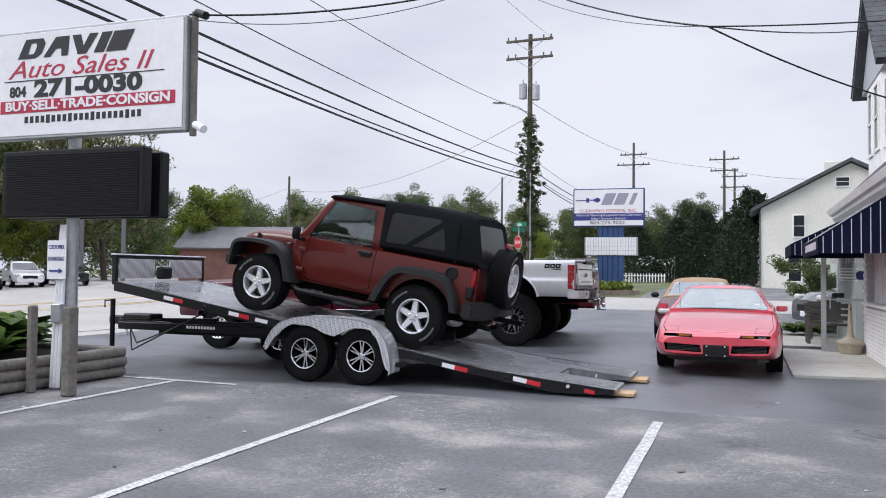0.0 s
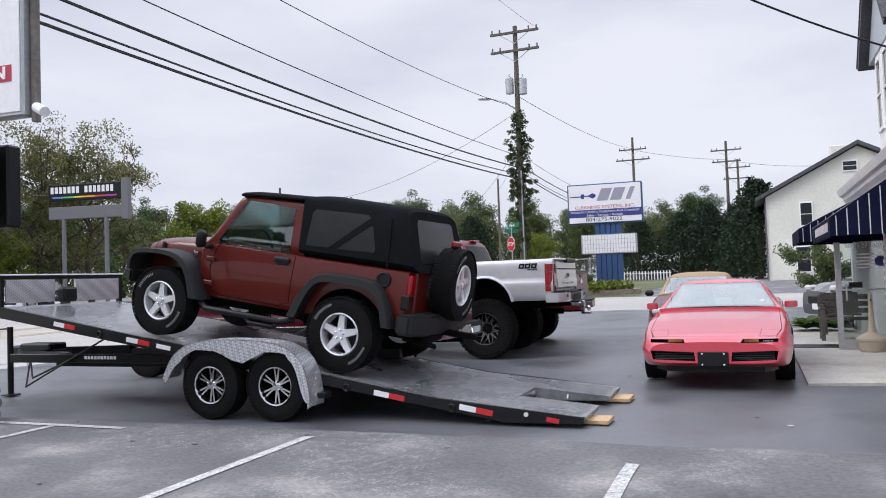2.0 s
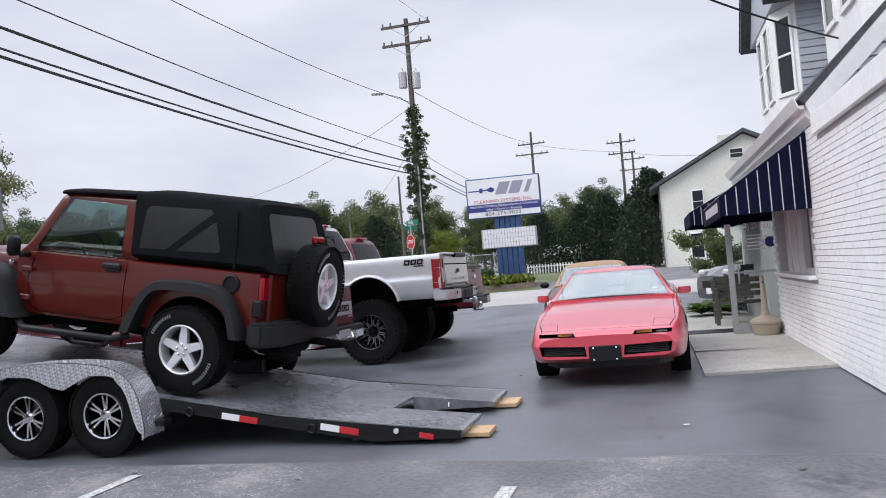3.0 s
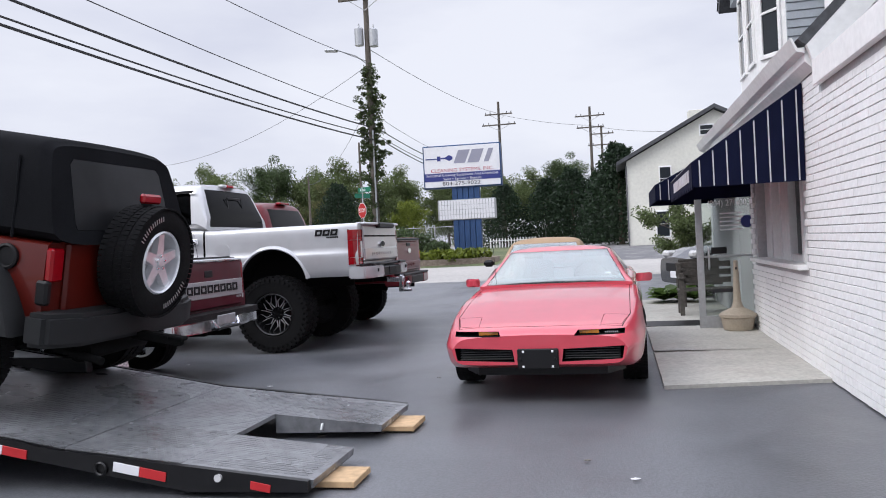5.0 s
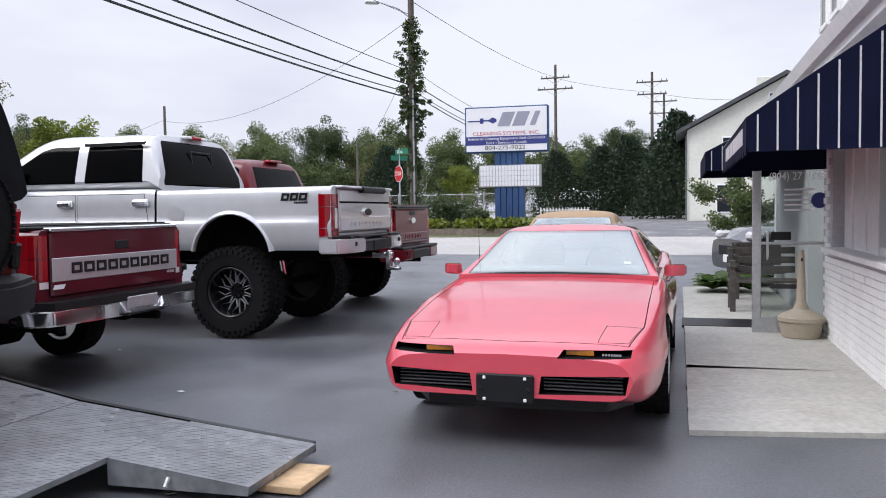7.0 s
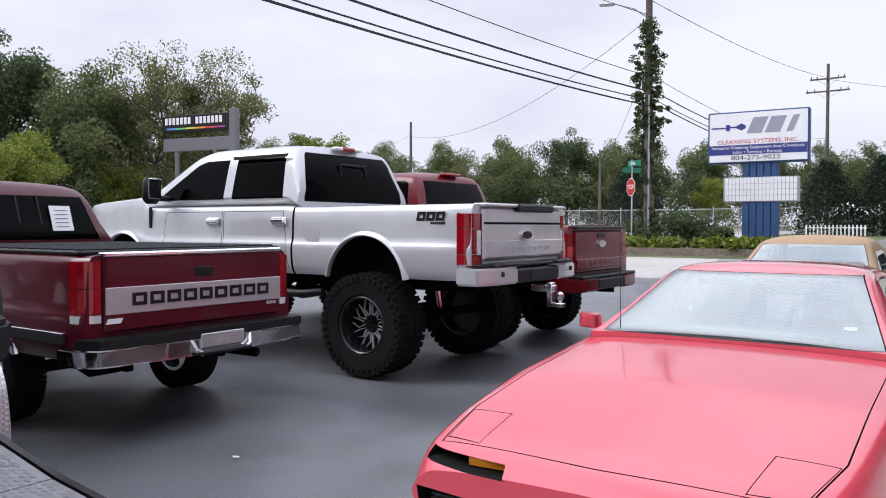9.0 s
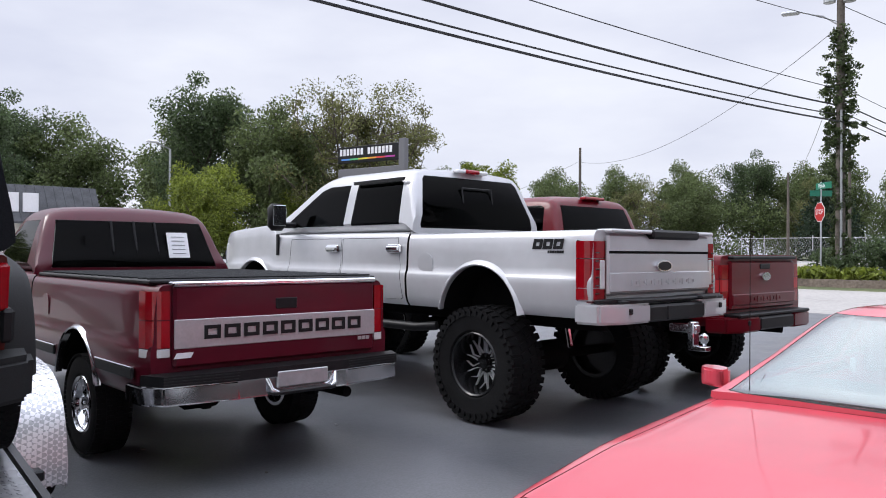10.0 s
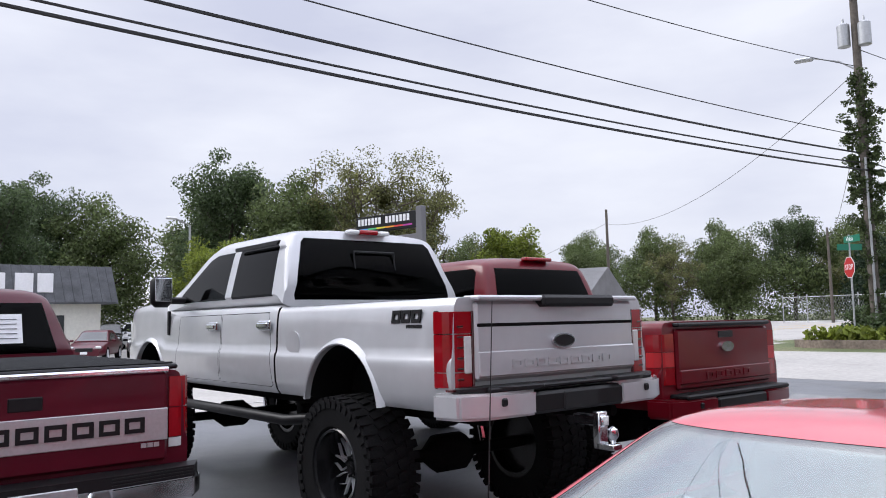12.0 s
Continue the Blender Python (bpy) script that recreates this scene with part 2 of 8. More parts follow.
def box(bm, c, s, r=0.0, rot=None, mi=0):
    """A box of size s round c, with chamfered edges of width r, turned by the matrix rot."""
    h = [v / 2 for v in s]
    r = min(r, *[0.9 * v for v in h])
    put = lambda p: bm.verts.new(Vector(c) + (rot @ Vector(p) if rot else Vector(p)))
    fs = []
    if r <= 0:
        v = [put((x * h[0], y * h[1], z * h[2])) for x in (-1, 1) for y in (-1, 1) for z in (-1, 1)]
        for q in ((0, 1, 3, 2), (4, 6, 7, 5), (0, 4, 5, 1), (2, 3, 7, 6), (0, 2, 6, 4), (1, 5, 7, 3)):
            fs.append(bm.faces.new([v[i] for i in q]))
    else:
        v = {}
        for x in (-1, 1):
            for y in (-1, 1):
                for z in (-1, 1):
                    for a in range(3):
                        p = [x * h[0], y * h[1], z * h[2]]
                        for k in range(3):
                            if k != a:
                                p[k] -= (x, y, z)[k] * r
                        v[x, y, z, a] = put(p)
        for a in range(3):
            b, c2 = (a + 1) % 3, (a + 2) % 3
            for s1 in (-1, 1):
                q = []
                for sb, sc in ((-1, -1), (1, -1), (1, 1), (-1, 1)):
                    k = [0, 0, 0]
                    k[a], k[b], k[c2] = s1, sb, sc
                    q.append(v[(*k, a)])
                fs.append(bm.faces.new(q))
            for s1 in (-1, 1):
                for s2 in (-1, 1):
                    k1, k2 = [0, 0, 0], [0, 0, 0]
                    k1[b] = k2[b] = s1
                    k1[c2] = k2[c2] = s2
                    k1[a], k2[a] = -1, 1
                    fs.append(bm.faces.new([v[(*k1, b)], v[(*k2, b)], v[(*k2, c2)], v[(*k1, c2)]]))
        for x in (-1, 1):
            for y in (-1, 1):
                for z in (-1, 1):
                    fs.append(bm.faces.new([v[x, y, z, a] for a in range(3)]))
    for f in fs:
        f.material_index = mi
    return fs


def tube(bm, pts, radii, seg=10, cap=True, mi=0):
    """A round tube along a line of points."""
    pts = [Vector(p) for p in pts]
    if not hasattr(radii, "__len__"):
        radii = [radii] * len(pts)
    rings = []
    up = Vector((0, 0, 1))
    for i, p in enumerate(pts):
        d = (pts[min(i + 1, len(pts) - 1)] - pts[max(i - 1, 0)]).normalized()
        a = d.cross(up if abs(d.z) < 0.95 else Vector((1, 0, 0))).normalized()
        b = d.cross(a)
        rings.append([bm.verts.new(p + radii[i] * (a * math.cos(2 * math.pi * k / seg) + b * math.sin(2 * math.pi * k / seg))) for k in range(seg)])
    for r0, r1 in zip(rings, rings[1:]):
        for k in range(seg):
            bm.faces.new([r0[k], r0[(k + 1) % seg], r1[(k + 1) % seg], r1[k]]).material_index = mi
    if cap:
        bm.faces.new(rings[0]).material_index = mi
        bm.faces.new(rings[-1][::-1]).material_index = mi


def prism(bm, poly, a0, a1, axis="y", mi=0):
    """A polygon pulled from a0 to a1 along an axis; poly in the other two coordinates."""
    def at(p, a):
        return {"x": (a, p[0], p[1]), "y": (p[0], a, p[1]), "z": (p[0], p[1], a)}[axis]
    v0 = [bm.verts.new(at(p, a0)) for p in poly]
    v1 = [bm.verts.new(at(p, a1)) for p in poly]
    n = len(poly)
    fs = [bm.faces.new(v0[::-1]), bm.faces.new(v1)]
    for i in range(n):
        fs.append(bm.faces.new([v0[i], v0[(i + 1) % n], v1[(i + 1) % n], v1[i]]))
    for f in fs:
        f.material_index = mi
    return fs


def lathe(bm, profile, seg=32, axis="y", centre=(0, 0, 0), mi=0, closed=False):
    """Turns (radius, along) pairs round an axis through the centre."""
    rings = []
    for r, a in profile:
        ring = []
        for k in range(seg):
            c, s = r * math.cos(2 * math.pi * k / seg), r * math.sin(2 * math.pi * k / seg)
            p = {"x": (a, c, s), "y": (c, a, s), "z": (c, s, a)}[axis]
            ring.append(bm.verts.new(Vector(centre) + Vector(p)))
        rings.append(ring)
    pairs = list(zip(rings, rings[1:])) + ([(rings[-1], rings[0])] if closed else [])
    for r0, r1 in pairs:
        for k in range(seg):
            bm.faces.new([r0[k], r0[(k + 1) % seg], r1[(k + 1) % seg], r1[k]]).material_index = mi
    if not closed:
        bm.faces.new(rings[0]).material_index = mi
        bm.faces.new(rings[-1][::-1]).material_index = mi


def words(text, size, material, parent, m, name="lettering", shear=0.0, width=None, depth=0.003, bold=0.0):
    """Letters in the built-in font, as a mesh that lies in its own xy plane, centred, set to a width if given."""
    cu = bpy.data.curves.new(name, "FONT")
    cu.body, cu.size, cu.extrude, cu.shear, cu.offset = text, size, depth, shear, bold
    cu.align_x, cu.align_y, cu.resolution_u = "CENTER", "CENTER", 3
    tmp = new("tmp", cu)
    me = bpy.data.meshes.new_from_object(tmp.evaluated_get(bpy.context.evaluated_depsgraph_get()))
    bpy.data.objects.remove(tmp)
    bpy.data.curves.remove(cu)
    if width and len(me.vertices):
        xs = [v.co.x for v in me.vertices]
        k = width / (max(xs) - min(xs))
        mid = (max(xs) + min(xs)) / 2
        for v in me.vertices:
            v.co.x = (v.co.x - mid) * k
    ob = part(name, me, material, parent)
    ob.matrix_basis = m
    return ob


def boolean(me, cutter, operation="DIFFERENCE"):
    """The mesh cut by, or kept within, a cutter bmesh."""
    bmesh.ops.recalc_face_normals(cutter, faces=cutter.faces)
    mc = bpy.data.meshes.new("cut")
    cutter.to_mesh(mc)
    for m in (me, mc):
        while len(m.materials) < 2:
            m.materials.append(TRIM_WHITE)
    a, b = new("a", me), new("b", mc)
    mod = a.modifiers.new("cut", "BOOLEAN")
    mod.object, mod.operation, mod.solver = b, operation, "EXACT"
    res = bpy.data.meshes.new_from_object(a.evaluated_get(bpy.context.evaluated_depsgraph_get()))
    bpy.data.objects.remove(a)
    bpy.data.objects.remove(b)
    bpy.data.meshes.remove(mc)
    return res


def table(pairs, x, blur=0.0):
    """Reads a small table of (x, value) pairs, rounding its corners over blur metres."""
    xs, vs = zip(*pairs)
    if blur <= 0:
        return float(np.interp(x, xs, vs))
    return float(np.mean([np.interp(x + blur * k, xs, vs) for k in (-1, -0.66, -0.33, 0, 0.33, 0.66, 1)]))


def chaikin(pts, rounds):
    for _ in range(rounds):
        out = [pts[0]]
        for a, b in zip(pts, pts[1:]):
            out.append((0.75 * a[0] + 0.25 * b[0], 0.75 * a[1] + 0.25 * b[1]))
            out.append((0.25 * a[0] + 0.75 * b[0], 0.25 * a[1] + 0.75 * b[1]))
        out.append(pts[-1])
        pts = out
    return pts


def smoothstep(a, b, x):
    t = min(max((x - a) / (b - a), 0), 1)
    return t * t * (3 - 2 * t)


def grade(y):
    """Height of the ground: level by the building, rising towards the side street."""
    if y < 7:
        return 0.0
    if y < 27:
        return 0.6 * ((y - 7) / 20) ** 1.25
    return 0.6 + 0.006 * min(y - 27, 60)


# ---- ground, road and paving ----
def sheet(name, x0, x1, y0, y1, lift, material, label, category, nx=1, step=1.0, wobble=0.0, skew=0.0):
    """A sheet on the ground that follows its rise."""
    bm = bmesh.new()
    ys = [y0 + (y1 - y0) * i / max(1, int(abs(y1 - y0) / step)) for i in range(int(abs(y1 - y0) / step) + 1)]
    if len(ys) < 2:
        ys = [y0, y1]
    rows = []
    for y in ys:
        row = []
        for i in range(nx + 1):
            x = x0 + (x1 - x0) * i / nx
            wob = wobble * (noise.noise((x * 1.7, y * 1.7, 3.1)) if wobble else 0)
            row.append(bm.verts.new((x + wob + skew * (y - y0), y + (wob if wobble else 0), grade(y) + lift)))
        rows.append(row)
    for a, b in zip(rows, rows[1:]):
        for i in range(nx):
            bm.faces.new([a[i], a[i + 1], b[i + 1], b[i]])
    return tagged(part(name, bm, material), label, category, kind="structure")


bm = bmesh.new()
ys = [-1500, -300, -60, *range(-40, 100, 2), 140, 300, 1500, 3500]
xs = [-3500, -800, -200, -60, -16, 0, 60, 200, 800, 3500]
rows = [[bm.verts.new((x, y, grade(y) - 0.03)) for x in xs] for y in ys]
for a, b in zip(rows, rows[1:]):
    for i in range(len(xs) - 1):
        bm.faces.new([a[i], a[i + 1], b[i + 1], b[i]])
tagged(part("ground", bm, GRASS), "grassy open ground reaching the horizon", "ground", kind="structure")
sheet("parking_lot", -15.6, 14, -30, 15.8, -0.012, ASPHALT, "dark sealed asphalt parking lot", "pavement", nx=30)
sheet("worn_lot", -15.6, 14, -30, -3.9, -0.006, ASPHALT_OLD, "older worn grey asphalt with pale scuffs", "pavement", nx=30, step=0.5, wobble=0.12)
sheet("side_street", -15.6, 80, 15.6, 22.6, -0.008, ROAD, "pale worn side street", "road", nx=4)
sheet("far_lot", -6.4, 60, 22.4, 75, -0.004, ASPHALT_OLD, "grey asphalt yard beyond the side street", "pavement", nx=4)
sheet("road", -36.5, -15.4, -300, 400, -0.01, ROAD, "wide pale multi-lane road", "road", nx=4, step=5)
sheet("far_car_park", -75, -36.4, -60, 75, -0.006, ROAD, "pale car park across the road", "pavement", nx=4, step=3)
for x, w, m, n in ((-16.3, 0.12, LINE_WHITE, "edge_line"), (-24.4, 0.12, LINE_YELLOW, "yellow_line"), (-24.9, 0.12, LINE_YELLOW, "yellow_line"), (-27.6, 0.12, LINE_YELLOW, "yellow_line"), (-28.0, 0.12, LINE_YELLOW, "yellow_line"), (-35.6, 0.12, LINE_WHITE, "edge_line")):
    sheet(n, x - w / 2, x + w / 2, -120, 150, 0.002, m, "painted line along the road", "road marking", step=5)
for x0, x1, y0, y1, sk in ((-8.93, -8.83, -8.6, -4.25, -0.01), (-5.88, -5.78, -10.5, -4.2, 0.0), (-2.9, -2.8, -9.5, -4.6, 0.0), (0.1, 0.2, -9.5, -4.9, 0.0), (-11.6, -8.0, -4.27, -4.17, 0.0)):
    sheet("parking_line", x0, x1, y0, y1, 0.001, LINE_WHITE, "worn white parking bay line", "road marking", nx=12 if x1 - x0 > 1 else 2, step=0.25, wobble=0.006, skew=sk)


# ---- vehicles: shared pieces ----
def car_paint(name, color, rough=0.28, metal=0.35, coat=1.0):
    return mat(name, color, rough, metal, vary=0.04, grain=6, stain=1.2, coat=coat, spec=0.25)


COPPER_RED = car_paint("copper_red_paint", (0.085, 0.0065, 0.0035), 0.38, 0.0, 0.45)
# Faded red, with some of the sky's reflection mixed into the base as pink.
BRIGHT_RED = car_paint("faded_sky_pinked_red_paint", (0.57, 0.062, 0.09), 0.28, 0.0, 1.0)
MAROON = car_paint("maroon_paint", (0.072, 0.003, 0.011), 0.32, 0.0, 0.35)
SILVER_PAINT = car_paint("silver_metallic_paint", (0.5, 0.505, 0.52), 0.36, 0.3)
RUBY = car_paint("ruby_metallic_paint", (0.125, 0.003, 0.009), 0.3, 0.0, 0.3)
WHITE_PAINT = car_paint("white_car_paint", (0.75, 0.75, 0.75), 0.3, 0.0)
BLACK_PAINT = car_paint("black_car_paint", (0.012, 0.012, 0.014), 0.25, 0.0)
GREY_PAINT = car_paint("grey_car_paint", (0.09, 0.095, 0.1), 0.3, 0.3)
TAN_CANVAS = mat("tan_canvas", (0.36, 0.25, 0.15), 0.85, vary=0.1, grain=60, stain=2, bump=0.1)
BLACK_CANVAS = mat("black_soft_top_canvas", (0.009, 0.0095, 0.011), 0.9, vary=0.2, grain=140, stain=2.5, bump=0.2, spec=0.05)
VINYL = mat("smoked_vinyl_window", (0.018, 0.0185, 0.02), 0.3, vary=0.35, grain=2.5, stain=1.0, spec=0.25)
WELL = mat("dark_underbody", (0.006, 0.006, 0.006), 0.9, vary=0.2, spec=0.1)
INTERIOR = mat("grey_cabin_trim", (0.2, 0.205, 0.21), 0.8, vary=0.15)
SILVER_BAND = mat("brushed_silver_band", (0.45, 0.45, 0.46), 0.35, 0.5, vary=0.06, grain=60)
WINDSCREEN = glass("windscreen_glass", (0.78, 0.92, 0.9), 0.15, base=0.15, power=2.3)
DIAMOND = mat("bright_tread_plate", (0.82, 0.83, 0.85), 0.38, 0.9, vary=0.08, grain=20)
nt_ = DIAMOND.node_tree
b_ = nt_.nodes["Principled BSDF"]
tc_ = nt_.nodes.new("ShaderNodeTexCoord")
mp_ = nt_.nodes.new("ShaderNodeMapping")
mp_.inputs["Rotation"].default_value = (0.6, 0.78, 0.78)
ck_ = nt_.nodes.new("ShaderNodeTexChecker")
ck_.inputs["Scale"].default_value = 42.0
ck_.inputs["Color1"].default_value, ck_.inputs["Color2"].default_value = (0.9, 0.9, 0.92, 1), (0.55, 0.56, 0.58, 1)
bp_ = nt_.nodes.new("ShaderNodeBump")
bp_.inputs["Strength"].default_value, bp_.inputs["Distance"].default_value = 0.6, 0.004
nt_.links.new(tc_.outputs["Object"], mp_.inputs["Vector"])
nt_.links.new(mp_.outputs["Vector"], ck_.inputs["Vector"])
nt_.links.new(ck_.outputs["Color"], b_.inputs["Base Color"])
nt_.links.new(ck_.outputs["Fac"], bp_.inputs["Height"])
nt_.links.new(bp_.outputs["Normal"], b_.inputs["Normal"])
LOT_GLASS = mat("dark_car_glass", (0.02, 0.022, 0.025), 0.08, vary=0, coat=0.5)


def loft(section, xs, rounds=2):
    """A closed skin through half-sections given from the bottom's middle to the top's middle, mirrored."""
    bm = bmesh.new()
    rings = []
    for x in xs:
        half = chaikin(section(x), rounds)
        ring = [bm.verts.new((x, y, z)) for y, z in half] + [bm.verts.new((x, -y, z)) for y, z in half[-2:0:-1]]
        rings.append(ring)
    n = len(rings[0])
    for a, b in zip(rings, rings[1:]):
        for k in range(n):
            bm.faces.new([a[k], a[(k + 1) % n], b[(k + 1) % n], b[k]])
    bm.faces.new(rings[0][::-1])
    bm.faces.new(rings[-1])
    bmesh.ops.recalc_face_normals(bm, faces=bm.faces)
    me = bpy.data.meshes.new("skin")
    bm.to_mesh(me)
    bm.free()
    return me


def steps(a, b, n):
    return [a + (b - a) * i / n for i in range(n + 1)]


def split(me, poly, a0, a1, axis="y", gap=0.004):
    """Cuts a panel out of a skin. Returns the rest and the panel, a thin joint apart."""
    cx, cz = sum(p[0] for p in poly) / len(poly), sum(p[1] for p in poly) / len(poly)
    small = []
    for p in poly:
        d = math.hypot(p[0] - cx, p[1] - cz)
        small.append((cx + (p[0] - cx) * (1 - gap * 1.4 / d), cz + (p[1] - cz) * (1 - gap * 1.4 / d)))
    big, fit_ = bmesh.new(), bmesh.new()
    prism(big, poly, a0, a1, axis, 1)
    prism(fit_, small, a0, a1, axis, 1)
    panel = boolean(me.copy(), fit_, "INTERSECT")
    rest = boolean(me, big, "DIFFERENCE")
    return rest, panel


def cut_wells(me, spots, r, depth, w):
    """Round wheel wells, open below, on both sides."""
    for x, z in spots:
        for s in (1, -1):
            bm = bmesh.new()
            lathe(bm, [(r, s * (w - depth)), (r, s * (w + 0.3))], 36, "y", (x, 0, z), 1)
            me = boolean(me, bm)
            bm = bmesh.new()
            box(bm, (x, s * (w - depth / 2 + 0.15), z - 0.5), (2 * r * 0.985, depth + 0.3, 1.0), mi=1)
            me = boolean(me, bm)
    return me


def arch_lip(bm, x, z, r, y, w=0.05, t=0.02, a0=9, a1=171, n=26, bulge=0.02):
    """A raised lip round a wheel arch on the side y."""
    s = 1 if y > 0 else -1
    prev = None
    for i in range(n + 1):
        a = radians(a0 + (a1 - a0) * i / n)
        c, q = math.cos(a), math.sin(a)
        ring = [bm.verts.new((x + rr * c, yy, z + rr * q)) for rr, yy in ((r - 0.004, y - s * 0.02), (r - 0.004, y + s * (t + bulge) * 0.8), (r + 0.008, y + s * (t + bulge)), (r + w * 0.6, y + s * t), (r + w, y - s * 0.012))]
        if prev:
            for k in range(4):
                bm.faces.new([prev[k], prev[k + 1], ring[k + 1], ring[k]])
        prev = ring


def spokes(bm, n, poly, y0, y1, turn=0.0):
    """Spokes of one outline, in the wheel's plane, set round the hub."""
    for i in range(n):
        a = 2 * math.pi * i / n + turn
        c, s = math.cos(a), math.sin(a)
        prism(bm, [(p[0] * c - p[1] * s, p[0] * s + p[1] * c) for p in poly], y0, y1, "y")


def make_wheel(style, r, w, rim):
    """Tyre and rim meshes, axle along y, face towards +y."""
    h = w / 2
    tyre = bmesh.new()
    lathe(tyre, [(rim, -h * 0.8), (rim + 0.02, -h * 0.93), (r * 0.86, -h), (r * 0.965, -h * 0.86), (r * 0.99, -h * 0.6), (r * 0.99, h * 0.6), (r * 0.965, h * 0.86), (r * 0.86, h), (rim + 0.02, h * 0.93), (rim, h * 0.8)], 48, closed=True)
    nb = 40 if style == "mud" else 64
    deep = 0.024 if style == "mud" else 0.008
    for i in range(nb):
        a = 2 * math.pi * (i + 0.5) / nb
        rot = Matrix.Rotation(-a, 3, "Y")
        pitch = 2 * math.pi * r / nb
        for k, (yy, ww) in enumerate(((-0.78, 0.4), (-0.26, 0.34), (0.26, 0.34), (0.78, 0.4))):
            off = (0.5 if k % 2 else 0) * 2 * math.pi / nb
            rot2 = Matrix.Rotation(-(a + off), 3, "Y") @ Matrix.Rotation(0.35 if style == "mud" and k in (1, 2) else 0, 3, "X")
            rr = r * (0.985 if abs(yy) > 0.5 else 1.0) - deep * 0.5
            box(tyre, Vector((rr * math.cos(a + off), yy * h, rr * math.sin(a + off))), (deep * 1.6, ww * h * 1.15, pitch * (0.62 if style == "mud" else 0.8)), 0, rot2)
    if style == "mud":
        for i in range(nb):
            a = 2 * math.pi * (i + 0.5) / nb
            for s in (-1, 1):
                box(tyre, Vector((r * 0.9 * math.cos(a), s * h * 0.985, r * 0.9 * math.sin(a))), (r * 0.12, 0.022, 2 * math.pi * r / nb * 0.55), 0, Matrix.Rotation(-a, 3, "Y"))
    rm = bmesh.new()
    lip = h * 0.86
    hub_y = {"mud": h * 0.1, "five": h * 0.62, "six": h * 0.55, "slot": h * 0.35, "plain": h * 0.6, "star": h * 0.6}[style]
    lathe(rm, [(rim * 1.03, -lip), (rim * 1.03, lip), (rim * 0.98, lip + 0.012), (rim * 0.93, lip), (rim * 0.9, hub_y - 0.06), (rim * 0.9, -lip)], 48, closed=True)
    lathe(rm, [(rim * 0.91, hub_y - 0.09), (rim * 0.2, hub_y - 0.09), (0.02, hub_y - 0.09)], 36)
    face = bmesh.new()
    if style == "five":
        spokes(face, 5, [(rim * 0.12, -rim * 0.2), (rim * 0.95, -rim * 0.13), (rim * 0.95, rim * 0.13), (rim * 0.12, rim * 0.2)], hub_y - 0.035, hub_y + 0.012, radians(18))
        lathe(face, [(rim * 0.34, hub_y - 0.03), (rim * 0.34, hub_y + 0.006), (rim * 0.28, hub_y + 0.014), (rim * 0.14, hub_y + 0.014), (rim * 0.13, hub_y + 0.03), (0.01, hub_y + 0.032)], 24)
    elif style == "six":
        for da in (-0.14, 0.14):
            spokes(face, 6, [(rim * 0.2, -rim * 0.05), (rim * 0.94, -rim * 0.045), (rim * 0.94, rim * 0.045), (rim * 0.2, rim * 0.05)], hub_y - 0.03, hub_y + 0.01, radians(30) + da)
        lathe(face, [(rim * 0.26, hub_y - 0.03), (rim * 0.26, hub_y + 0.012), (rim * 0.2, hub_y + 0.03), (0.01, hub_y + 0.034)], 24)
        lathe(face, [(rim * 1.0, lip - 0.01), (rim * 1.0, lip + 0.016), (rim * 0.93, lip + 0.012), (rim * 0.93, lip - 0.02)], 40, closed=True)
    elif style == "mud":
        for da in (-0.13, 0.1):
            spokes(face, 10, [(rim * 0.32, -rim * 0.012), (rim * 0.6, -rim * 0.012 + da * 0.2), (rim * 0.84, rim * 0.08), (rim * 0.88, rim * 0.105), (rim * 0.6, rim * 0.012 + da * 0.2), (rim * 0.32, rim * 0.012)], hub_y - 0.02, hub_y + 0.006, da)
    elif style == "slot":
        spokes(face, 12, [(rim * 0.42, -rim * 0.07), (rim * 0.82, -rim * 0.12), (rim * 0.82, rim * 0.12), (rim * 0.42, rim * 0.07)], hub_y - 0.02, hub_y + 0.012)
        lathe(face, [(rim * 0.46, hub_y - 0.03), (rim * 0.46, hub_y + 0.012), (rim * 0.24, hub_y + 0.03), (rim * 0.22, hub_y + 0.07), (0.01, hub_y + 0.075)], 28)
        lathe(face, [(rim * 1.0, lip - 0.02), (rim * 1.0, lip + 0.014), (rim * 0.8, hub_y), (rim * 0.78, hub_y - 0.03)], 40, closed=True)
    else:
        n = 5 if style == "plain" else 10
        spokes(face, n, [(rim * 0.15, -rim * 0.12), (rim * 0.95, -rim * 0.09), (rim * 0.95, rim * 0.09), (rim * 0.15, rim * 0.12)], hub_y - 0.03, hub_y + 0.01)
        lathe(face, [(rim * 0.3, hub_y - 0.03), (rim * 0.3, hub_y + 0.012), (0.01, hub_y + 0.02)], 20)
    nuts = bmesh.new()
    for i in range(5 if style != "mud" else 8):
        a = 2 * math.pi * i / (5 if style != "mud" else 8) + 0.3
        rr = rim * (0.22 if style != "mud" else 0.24)
        lathe(nuts, [(0.012, hub_y), (0.012, hub_y + 0.026), (0.006, hub_y + 0.03)], 8, "y", (rr * math.cos(a), 0, rr * math.sin(a)))
    if style == "mud":
        lathe(nuts, [(rim * 0.16, hub_y - 0.06), (rim * 0.16, hub_y + 0.03), (0.01, hub_y + 0.035)], 20)
    done = []
    for nm, b in (("tyre", tyre), ("rim", rm), ("face", face), ("nuts", nuts)):
        bmesh.ops.recalc_face_normals(b, faces=b.faces)
        me = bpy.data.meshes.new(nm)
        b.to_mesh(me)
        b.free()
        for p in me.polygons:
            p.use_smooth = True
